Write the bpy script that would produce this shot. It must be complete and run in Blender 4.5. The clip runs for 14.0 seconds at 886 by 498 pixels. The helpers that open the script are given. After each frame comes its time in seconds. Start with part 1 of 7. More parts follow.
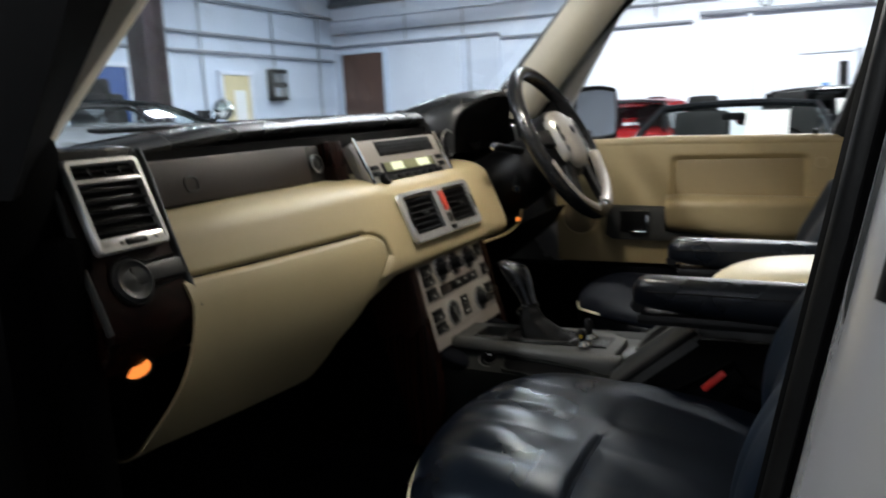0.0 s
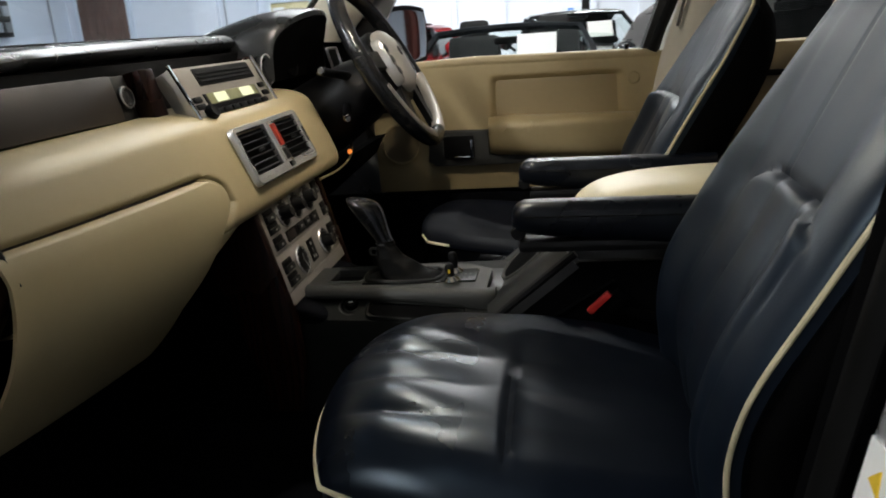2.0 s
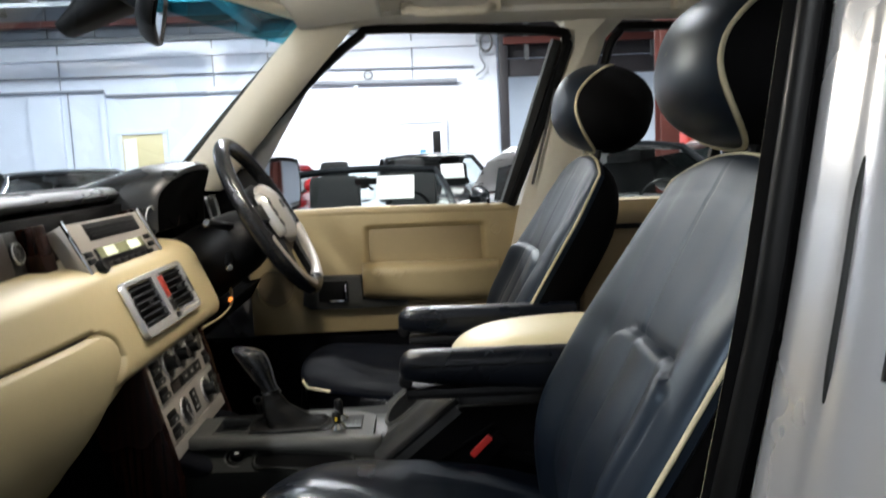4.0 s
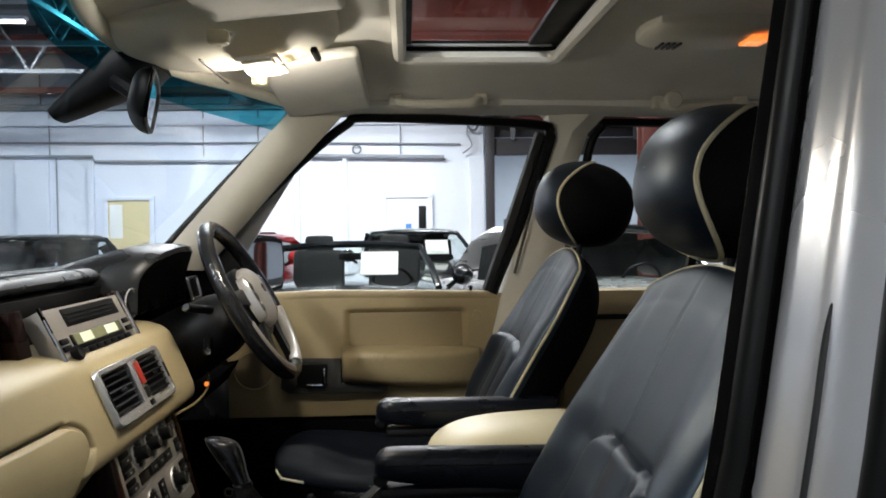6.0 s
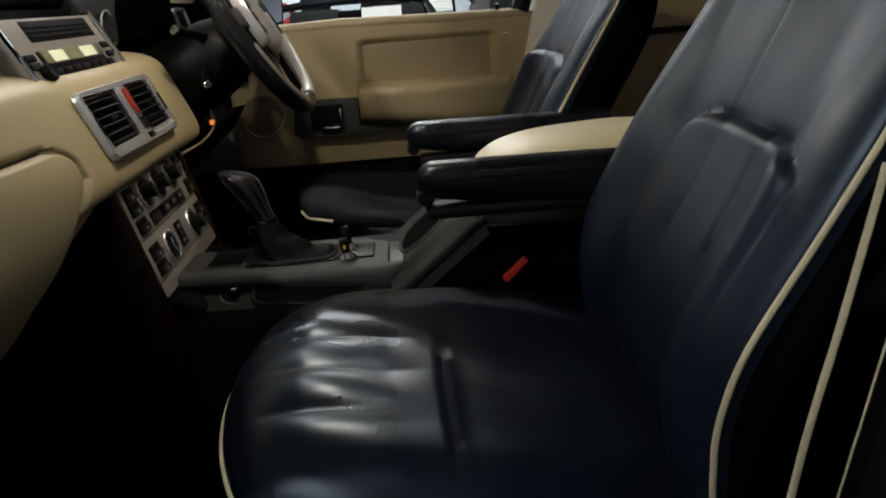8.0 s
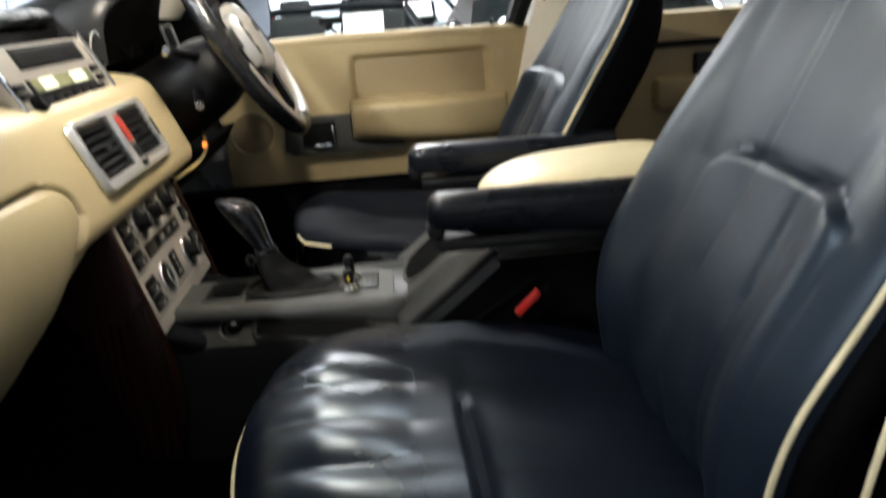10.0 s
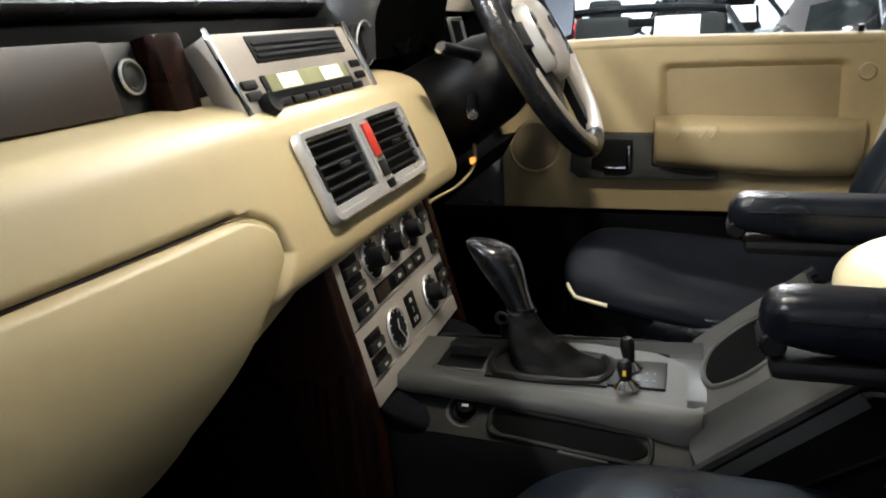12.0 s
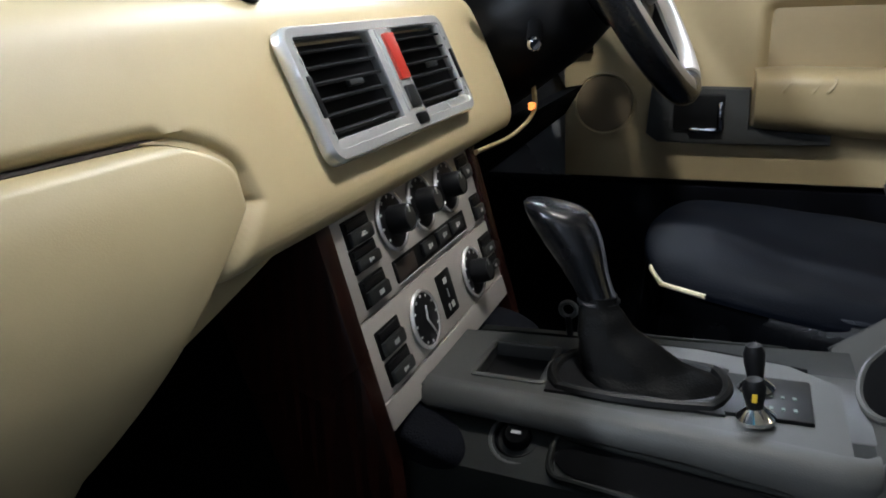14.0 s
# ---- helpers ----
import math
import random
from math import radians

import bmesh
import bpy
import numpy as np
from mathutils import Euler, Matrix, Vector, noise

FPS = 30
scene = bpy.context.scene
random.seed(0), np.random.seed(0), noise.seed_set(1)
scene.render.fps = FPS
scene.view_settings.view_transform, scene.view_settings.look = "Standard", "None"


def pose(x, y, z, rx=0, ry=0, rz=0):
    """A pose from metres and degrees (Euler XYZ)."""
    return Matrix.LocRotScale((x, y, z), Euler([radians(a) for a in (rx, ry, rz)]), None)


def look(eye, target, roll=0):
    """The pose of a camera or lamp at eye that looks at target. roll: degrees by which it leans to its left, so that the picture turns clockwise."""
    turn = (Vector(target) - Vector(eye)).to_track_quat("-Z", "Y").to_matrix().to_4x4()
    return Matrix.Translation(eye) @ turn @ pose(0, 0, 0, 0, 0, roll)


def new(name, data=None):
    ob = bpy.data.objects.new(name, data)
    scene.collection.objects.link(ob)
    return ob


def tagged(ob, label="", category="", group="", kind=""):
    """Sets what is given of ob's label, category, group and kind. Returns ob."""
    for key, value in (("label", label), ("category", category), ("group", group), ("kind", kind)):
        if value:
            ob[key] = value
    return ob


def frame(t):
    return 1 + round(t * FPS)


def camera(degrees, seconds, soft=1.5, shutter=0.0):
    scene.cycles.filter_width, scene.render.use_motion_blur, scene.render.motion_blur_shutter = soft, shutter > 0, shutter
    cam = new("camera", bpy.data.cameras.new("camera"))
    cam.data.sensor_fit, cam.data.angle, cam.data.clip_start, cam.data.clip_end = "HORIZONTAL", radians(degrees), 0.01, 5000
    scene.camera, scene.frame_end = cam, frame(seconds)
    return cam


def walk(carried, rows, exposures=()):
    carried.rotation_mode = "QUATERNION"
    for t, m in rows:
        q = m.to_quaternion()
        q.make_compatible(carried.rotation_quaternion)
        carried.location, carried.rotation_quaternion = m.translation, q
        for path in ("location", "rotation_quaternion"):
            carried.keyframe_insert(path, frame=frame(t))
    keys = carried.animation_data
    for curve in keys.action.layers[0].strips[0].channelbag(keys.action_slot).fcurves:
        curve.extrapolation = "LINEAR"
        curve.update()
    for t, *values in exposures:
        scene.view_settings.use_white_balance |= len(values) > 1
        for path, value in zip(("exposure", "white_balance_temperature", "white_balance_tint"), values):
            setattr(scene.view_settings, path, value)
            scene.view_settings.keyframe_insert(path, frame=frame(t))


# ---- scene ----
cam = camera(59.4, 14.0, soft=1.8, shutter=0.6)

PATH = [
    (0, (0.719, -1.332, 1.223), (-0.167, 0.427, 0.874), -2.9),
    (0.5, (0.636, -1.36, 1.216), (0.03, 0.498, 0.792), -1.8),
    (0.9, (0.608, -1.389, 1.223), (0.1, 0.491, 0.766), -3.4),
    (1, (0.604, -1.386, 1.224), (0.101, 0.497, 0.773), -3.3),
    (1.4, (0.597, -1.32, 1.211), (0.192, 0.589, 0.774), -4.4),
    (1.5, (0.589, -1.306, 1.214), (0.198, 0.605, 0.768), -4.8),
    (2, (0.546, -1.254, 1.208), (0.209, 0.64, 0.66), -4.3),
    (2.2, (0.519, -1.264, 1.208), (0.245, 0.646, 0.682), -4.2),
    (2.5, (0.488, -1.288, 1.208), (0.281, 0.625, 0.663), -4.6),
    (3, (0.485, -1.329, 1.192), (0.374, 0.596, 0.662), -4.4),
    (3.5, (0.486, -1.329, 1.227), (0.51, 0.636, 0.856), -1.4),
    (4, (0.504, -1.333, 1.258), (0.551, 0.652, 1.019), -2.4),
    (4.2, (0.505, -1.335, 1.265), (0.574, 0.654, 1.069), -2.2),
    (6.3, (0.509, -1.336, 1.294), (0.594, 0.662, 1.242), -0.4),
    (6.5, (0.499, -1.331, 1.278), (0.553, 0.665, 1.161), -0.2),
    (7, (0.485, -1.264, 1.227), (0.496, 0.701, 0.854), -1.8),
    (7.4, (0.472, -1.204, 1.191), (0.501, 0.739, 0.718), -3.5),
    (7.5, (0.475, -1.198, 1.189), (0.501, 0.738, 0.689), -3.8),
    (7.7, (0.469, -1.181, 1.168), (0.512, 0.732, 0.587), -4.2),
    (9.8, (0.43, -1.111, 1.181), (0.489, 0.764, 0.487), -5.0),
    (10, (0.423, -1.11, 1.198), (0.527, 0.788, 0.577), -4.4),
    (10.5, (0.408, -1.08, 1.212), (0.456, 0.846, 0.674), -5.1),
    (11, (0.407, -0.975, 1.21), (0.199, 0.957, 0.734), -3.3),
    (11.5, (0.408, -0.867, 1.198), (-0.036, 1.015, 0.688), -3.1),
    (12, (0.395, -0.81, 1.184), (-0.195, 1.012, 0.61), -2.8),
    (12.5, (0.373, -0.773, 1.173), (-0.21, 1.044, 0.575), -2.7),
    (13, (0.331, -0.719, 1.145), (-0.027, 1.161, 0.565), 1.7),
    (13.4, (0.321, -0.646, 1.109), (-0.242, 1.171, 0.49), -0.6),
    (13.5, (0.32, -0.633, 1.107), (-0.286, 1.166, 0.477), -1.0),
    (14, (0.323, -0.591, 1.096), (-0.378, 1.179, 0.486), -2.2),
]
walk(cam, [(t, look(eye, target, roll)) for t, eye, target, roll in PATH],
     exposures=[(0, 0.52, 6500, 10), (1.0, 0.48, 6600, 10), (2.0, 0.32, 6800, 10), (3.0, 0.70, 6800, 10), (4.2, 1.0, 6550, 10), (6.3, 0.30, 6600, 10), (7.0, -0.06, 6750, 10), (7.7, -0.08, 6800, 10),
                (9.8, 1.35, 6750, 10), (10.5, 1.48, 6700, 10), (11.0, 1.52, 6700, 10), (12.0, 1.42, 6600, 10), (12.5, 1.40, 6500, 10), (13.0, 1.46, 6050, 10), (14.0, 1.24, 5800, 10)])

# ---------------------------------------------------------------- hall lighting: lit strips as x, y, z, length, direction, watts
LIGHTS = [
    (-8.0, 13.6, 5.3, 3.0, "x", 150), (-3.5, 13.2, 5.3, 3.0, "x", 320), (-0.2, 13.6, 4.75, 3.0, "x", 430),
    (-7.5, 8.5, 4.3, 3.0, "y", 260), (-0.6, 6.2, 5.7, 3.0, "x", 300), (2.6, 3.2, 5.4, 3.0, "x", 180),
    # Strips at negative y are unseen, added to light the jamb and cabin.
    (-2.4, -3.4, 4.3, 3.0, "y", 175), (-1.2, -7.9, 3.4, 3.0, "x", 13), (2.2, -4.6, 4.3, 3.0, "x", 3), (6.0, 20.5, 4.2, 3.0, "x", 340),
    (9.0, -1.0, 4.4, 3.0, "y", 5),
]

# ---------------------------------------------------------------- world
world = bpy.data.worlds.new("hall_air")
world.use_nodes = True
world.node_tree.nodes["Background"].inputs[0].default_value = (0.55, 0.65, 0.8, 1)
world.node_tree.nodes["Background"].inputs[1].default_value = 0.012
scene.world = world


# ---------------------------------------------------------------- materials
def material(name, colour, rough=0.5, metal=0.0, vary=0.12, scale=6.0, bump=0.0, bump_scale=300.0,
             stain=0.0, coat=0.0, emit=0.0, rough_vary=0.08, stretch=(1, 1, 1), spec=0.5, ior=1.5):
    """Painted, moulded or covered surface: tone and gloss vary at two scales, with fine relief."""
    m = bpy.data.materials.new(name)
    m.use_nodes = True
    nt = m.node_tree
    n, l = nt.nodes, nt.links
    b = n["Principled BSDF"]
    co = n.new("ShaderNodeTexCoord")
    mp = n.new("ShaderNodeMapping")
    mp.inputs["Scale"].default_value = stretch
    l.new(co.outputs["Object"], mp.inputs[0])
    big = n.new("ShaderNodeTexNoise")
    big.inputs["Scale"].default_value, big.inputs["Detail"].default_value = scale, 4
    fine = n.new("ShaderNodeTexNoise")
    fine.inputs["Scale"].default_value, fine.inputs["Detail"].default_value = scale * 14, 3
    l.new(mp.outputs[0], big.inputs["Vector"])
    l.new(mp.outputs[0], fine.inputs["Vector"])
    mix = n.new("ShaderNodeMath")
    mix.operation = "MULTIPLY_ADD"
    mix.inputs[1].default_value = 0.35
    l.new(fine.outputs[0], mix.inputs[0])
    l.new(big.outputs[0], mix.inputs[2])
    ramp = n.new("ShaderNodeMapRange")
    ramp.inputs[1].default_value, ramp.inputs[2].default_value = 0.4, 0.95
    ramp.inputs[3].default_value, ramp.inputs[4].default_value = 1 - vary, 1 + vary
    l.new(mix.outputs[0], ramp.inputs[0])
    tone = n.new("ShaderNodeMix")
    tone.data_type, tone.blend_type = "RGBA", "MULTIPLY"
    tone.inputs[0].default_value = 1
    tone.inputs[6].default_value = (*colour, 1)
    l.new(ramp.outputs[0], tone.inputs[7])
    out = tone.outputs[2]
    if stain:
        blot = n.new("ShaderNodeTexNoise")
        blot.inputs["Scale"].default_value, blot.inputs["Detail"].default_value = scale * 0.6, 8
        l.new(mp.outputs[0], blot.inputs["Vector"])
        sr = n.new("ShaderNodeMapRange")
        sr.inputs[1].default_value, sr.inputs[2].default_value = 0.52, 0.72
        sr.inputs[3].default_value, sr.inputs[4].default_value = 0, stain
        l.new(blot.outputs[0], sr.inputs[0])
        dirt = n.new("ShaderNodeMix")
        dirt.data_type, dirt.blend_type = "RGBA", "MIX"
        dirt.inputs[7].default_value = (colour[0] * 0.45, colour[1] * 0.42, colour[2] * 0.38, 1)
        l.new(sr.outputs[0], dirt.inputs[0])
        l.new(out, dirt.inputs[6])
        out = dirt.outputs[2]
    l.new(out, b.inputs["Base Color"])
    rr = n.new("ShaderNodeMapRange")
    rr.inputs[1].default_value, rr.inputs[2].default_value = 0.35, 0.75
    rr.inputs[3].default_value, rr.inputs[4].default_value = max(rough - rough_vary, 0.02), rough + rough_vary
    l.new(big.outputs[0], rr.inputs[0])
    l.new(rr.outputs[0], b.inputs["Roughness"])
    b.inputs["Metallic"].default_value = metal
    b.inputs["Specular IOR Level"].default_value = spec
    b.inputs["IOR"].default_value = ior
    b.inputs["Coat Weight"].default_value = coat
    b.inputs["Coat Roughness"].default_value = 0.08
    if emit:
        b.inputs["Emission Color"].default_value = (*colour, 1)
        b.inputs["Emission Strength"].default_value = emit
    if bump:
        grain = n.new("ShaderNodeTexVoronoi")
        grain.inputs["Scale"].default_value = bump_scale
        l.new(mp.outputs[0], grain.inputs["Vector"])
        bp = n.new("ShaderNodeBump")
        bp.inputs["Strength"].default_value, bp.inputs["Distance"].default_value = bump, 0.0012
        l.new(grain.outputs[0], bp.inputs["Height"])
        crease = n.new("ShaderNodeBump")
        crease.inputs["Strength"].default_value, crease.inputs["Distance"].default_value = min(bump * 0.8, 0.25), 0.005
        l.new(big.outputs[0], crease.inputs["Height"])
        l.new(bp.outputs[0], crease.inputs["Normal"])
        l.new(crease.outputs[0], b.inputs["Normal"])
    return m


def wood_material(name, dark, light):
    m = material(name, light, rough=0.3, vary=0.1, scale=3, coat=0.0, spec=0.2)
    n, l = m.node_tree.nodes, m.node_tree.links
    b = n["Principled BSDF"]
    co = n.new("ShaderNodeTexCoord")
    mp = n.new("ShaderNodeMapping")
    mp.inputs["Scale"].default_value = (14, 14, 3)
    l.new(co.outputs["Object"], mp.inputs[0])
    w = n.new("ShaderNodeTexWave")
    w.inputs["Scale"].default_value, w.inputs["Distortion"].default_value = 1.6, 9
    w.inputs["Detail"].default_value = 4
    l.new(mp.outputs[0], w.inputs["Vector"])
    r = n.new("ShaderNodeValToRGB")
    r.color_ramp.elements[0].color, r.color_ramp.elements[1].color = (*dark, 1), (*light, 1)
    l.new(w.outputs[0], r.inputs[0])
    l.new(r.outputs[0], b.inputs["Base Color"])
    return m


def glass_material(name, tint=(0.96, 0.98, 0.97), gloss=0.06):
    m = bpy.data.materials.new(name)
    m.use_nodes = True
    n, l = m.node_tree.nodes, m.node_tree.links
    n.remove(n["Principled BSDF"])
    tr, gl, mx = n.new("ShaderNodeBsdfTransparent"), n.new("ShaderNodeBsdfGlossy"), n.new("ShaderNodeMixShader")
    tr.inputs[0].default_value = (*tint, 1)
    gl.inputs["Roughness"].default_value = 0.01
    fr = n.new("ShaderNodeFresnel")
    fr.inputs[0].default_value = 1.45
    sc = n.new("ShaderNodeMath")
    sc.operation = "MULTIPLY"
    sc.inputs[1].default_value = gloss * 4
    l.new(fr.outputs[0], sc.inputs[0])
    l.new(sc.outputs[0], mx.inputs[0])
    l.new(tr.outputs[0], mx.inputs[1])
    l.new(gl.outputs[0], mx.inputs[2])
    l.new(mx.outputs[0], n["Material Output"].inputs[0])
    return m


NAVY = material("navy_leather", (0.0038, 0.0062, 0.0122), 0.32, vary=0.2, scale=6, bump=0.05, bump_scale=520, rough_vary=0.03, spec=0.32)
# Base darker than NAVY, to put the cushion's shade into its colour.
WORNSHADENAVY = material("worn_shaded_navy_leather", (0.0027, 0.0044, 0.0088), 0.34, vary=0.2, scale=6, bump=0.05, bump_scale=520, rough_vary=0.03, spec=0.36)


def worn_front_shaded_rear(m, x0, x1, glossy, dull):
    """Leather polished by use towards the front edge, duller behind where specular imitates shade."""
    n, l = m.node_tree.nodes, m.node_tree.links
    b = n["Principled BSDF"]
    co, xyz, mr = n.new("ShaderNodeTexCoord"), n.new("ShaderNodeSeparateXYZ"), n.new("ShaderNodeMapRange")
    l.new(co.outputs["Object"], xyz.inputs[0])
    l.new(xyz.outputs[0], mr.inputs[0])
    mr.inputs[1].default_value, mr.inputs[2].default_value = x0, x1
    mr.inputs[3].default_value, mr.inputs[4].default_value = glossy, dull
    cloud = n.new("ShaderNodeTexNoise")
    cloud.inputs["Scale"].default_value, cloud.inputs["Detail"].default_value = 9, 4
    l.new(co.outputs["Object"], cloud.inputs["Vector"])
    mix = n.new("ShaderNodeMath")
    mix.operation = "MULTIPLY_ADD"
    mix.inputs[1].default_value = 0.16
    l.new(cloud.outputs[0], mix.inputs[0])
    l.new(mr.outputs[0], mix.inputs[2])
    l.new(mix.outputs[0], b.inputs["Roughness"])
    # Specular level drops rearwards, standing in for less light on the seat.
    darker = n.new("ShaderNodeMapRange")
    l.new(xyz.outputs[0], darker.inputs[0])
    darker.inputs[1].default_value, darker.inputs[2].default_value = x0, x1
    darker.inputs[3].default_value, darker.inputs[4].default_value = 0.40, 0.10
    l.new(darker.outputs[0], b.inputs["Specular IOR Level"])
    # Blue tint puts the walls' cool reflection into the highlight colour.
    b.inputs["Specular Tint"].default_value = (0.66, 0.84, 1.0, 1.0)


worn_front_shaded_rear(WORNSHADENAVY, -0.08, 0.02, 0.20, 0.52)
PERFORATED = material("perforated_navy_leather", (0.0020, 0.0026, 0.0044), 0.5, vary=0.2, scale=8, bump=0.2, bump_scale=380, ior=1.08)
SOFTNAVY = material("soft_navy_leather", (0.0050, 0.0084, 0.0155), 0.44, vary=0.2, scale=5, bump=0.06, bump_scale=480, rough_vary=0.05, spec=0.44)
SOFTNAVY.node_tree.nodes["Principled BSDF"].inputs["Specular Tint"].default_value = (0.62, 0.82, 1.0, 1)
BLACKCLOTH = material("black_cloth", (0.0045, 0.0045, 0.005), 0.8, vary=0.2, scale=20, bump=0.2, bump_scale=700, ior=1.15)
# Highlights of the leather tinted blue to imitate cool light off the walls.
for node in [*NAVY.node_tree.nodes, *SOFTNAVY.node_tree.nodes]:
    if node.type == "BSDF_PRINCIPLED":
        node.inputs["Specular Tint"].default_value = (0.66, 0.84, 1.0, 1.0)
BEIGE = material("beige_moulding", (0.50, 0.408, 0.230), 0.5, vary=0.05, scale=4, bump=0.05, bump_scale=900, rough_vary=0.06)
DOORBEIGE = material("beige_door_leather", (0.43, 0.335, 0.18), 0.46, vary=0.07, scale=5, bump=0.14, bump_scale=600)
CREAM = material("cream_piping", (0.58, 0.52, 0.34), 0.5, vary=0.12, scale=30)
LIDCREAM = material("cream_leather", (0.56, 0.49, 0.31), 0.42, vary=0.06, scale=6, bump=0.14, bump_scale=500)
BLACK = material("black_moulding", (0.0045, 0.0045, 0.005), 0.48, vary=0.2, scale=8, bump=0.14, bump_scale=900, ior=1.3)
PAD = material("black_dash_pad", (0.018, 0.0185, 0.019), 0.30, vary=0.2, scale=7, bump=0.06, bump_scale=700)
RUBBER = material("black_rubber", (0.004, 0.004, 0.004), 0.45, vary=0.25, scale=12, ior=1.25)
BROWN = material("dark_brown_panel", (0.027, 0.019, 0.0145), 0.5, vary=0.16, scale=6, bump=0.12, bump_scale=900)
WOOD = wood_material("walnut_veneer", (0.0085, 0.0032, 0.0022), (0.0165, 0.0052, 0.0034))
CARPET = material("dark_carpet", (0.0055, 0.0058, 0.0075), 0.95, vary=0.3, scale=40, bump=0.5, bump_scale=500, spec=0.03)
SATIN = material("satin_silver_plastic", (0.36, 0.33, 0.295), 0.36, 0.25, vary=0.07, scale=10, bump=0.05, bump_scale=1200)
GREYTRIM = material("grey_console_plastic", (0.048, 0.048, 0.045), 0.46, 0.0, vary=0.08, scale=8, bump=0.08, bump_scale=900, spec=0.18)
DARKGREY = material("dark_grey_plastic", (0.012, 0.0125, 0.012), 0.45, vary=0.15, scale=9, bump=0.1, bump_scale=900)
CHROME = material("brushed_chrome", (0.84, 0.83, 0.81), 0.25, 0.68, vary=0.02, scale=8, rough_vary=0.01)
BRIGHT = material("bright_chrome", (0.85, 0.85, 0.84), 0.08, 1.0, vary=0.04, scale=14)
LINING = material("grey_headlining", (0.82, 0.79, 0.72), 0.9, vary=0.05, scale=5, bump=0.2, bump_scale=900, spec=0.2)
PILLAR = material("beige_pillar_trim", (0.79, 0.735, 0.61), 0.6, vary=0.05, scale=5, bump=0.1, bump_scale=900)
SILVER = material("silver_car_paint", (0.60, 0.595, 0.60), 0.29, 0.62, vary=0.03, scale=5, coat=0.2, rough_vary=0.03)
RED = material("red_switch", (0.42, 0.035, 0.02), 0.4, vary=0.08, scale=20)
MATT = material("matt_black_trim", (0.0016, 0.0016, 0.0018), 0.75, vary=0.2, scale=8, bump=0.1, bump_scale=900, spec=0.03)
BUCKLE = material("red_buckle", (0.5, 0.03, 0.025), 0.4, vary=0.1, scale=20)
BOSS = material("grey_airbag_pad", (0.38, 0.36, 0.33), 0.42, vary=0.06, scale=12, bump=0.1, bump_scale=900)
LCD = material("pale_display", (0.30, 0.31, 0.18), 0.15, vary=0.1, scale=20)
# Glows steadily to imitate light reflected in the display glass.
LCDGLARE = material("display_reflection", (0.80, 0.84, 0.62), 0.15, vary=0.03, scale=20, emit=0.35)
AMBER = material("amber_lamp", (1.0, 0.27, 0.05), 0.3, vary=0.25, scale=40, emit=0.8)
ROOFLAMP = material("warm_roof_lamp", (1.0, 0.80, 0.5), 0.3, vary=0.1, scale=40, emit=14)
MARK = material("pale_marking", (0.42, 0.42, 0.40), 0.5)
MIRROR = material("mirror_glass", (0.9, 0.9, 0.9), 0.02, 1.0, vary=0.01, rough_vary=0.01)
GLASS = glass_material("clear_glass", gloss=0.03)
SCREENGLASS = glass_material("tinted_screen_glass", (0.80, 0.89, 0.95), 0.03)
BAND = glass_material("tinted_sun_band", (0.05, 0.40, 0.52), 0.02)
TYRE = material("tyre_rubber", (0.012, 0.012, 0.012), 0.8, vary=0.2, scale=20, spec=0.2)
PAPER = material("white_paper", (0.82, 0.82, 0.8), 0.7, vary=0.02)
YELLOW = material("yellow_print", (0.75, 0.5, 0.03), 0.6)
REDPRINT = material("red_print", (0.5, 0.03, 0.03), 0.6)


# ---------------------------------------------------------------- mesh helpers
def root(ob):
    while ob.parent:
        ob = ob.parent
    return ob


def part(name, bm, mat, parent=None, label="", smooth=40, mats=()):
    """Links bm, built in world coordinates, as one mesh object under a thing or a part."""
    bmesh.ops.recalc_face_normals(bm, faces=bm.faces)
    if parent:
        bmesh.ops.translate(bm, verts=bm.verts, vec=-root(parent).location)
    me = bpy.data.meshes.new(name)
    bm.to_mesh(me)
    bm.free()
    for m in (mat, *mats):
        me.materials.append(m)
    if smooth:
        for p in me.polygons:
            p.use_smooth = True
        me.set_sharp_from_angle(angle=radians(smooth))
    ob = new(name, me)
    ob.parent = parent
    if label:
        ob["label"] = label
    return ob


def thing(name, at, label, category, group="", kind=""):
    ob = new(name)
    ob.location = at
    ob.empty_display_size = 0.05
    return tagged(ob, label, category, group, kind)


def box(c, s, bevel=0.004, turn=None, bm=None, segs=2):
    """A box of size s round c with rounded edges; turn: degrees about x, y, z."""
    own = bmesh.new()
    bmesh.ops.create_cube(own, size=1)
    bmesh.ops.scale(own, verts=own.verts, vec=s)
    if bevel:
        bmesh.ops.bevel(own, geom=list(own.edges), offset=min(bevel, min(s) * 0.49), segments=segs, profile=0.6, affect="EDGES")
    m = Matrix.Translation(c)
    if turn:
        m = pose(*c, *turn)
    bmesh.ops.transform(own, matrix=m, verts=own.verts)
    if bm is None:
        return own
    join(bm, own)
    return bm


def join(bm, own):
    me = bpy.data.meshes.new("tmp")
    own.to_mesh(me)
    own.free()
    bm.from_mesh(me)
    bpy.data.meshes.remove(me)
    return bm


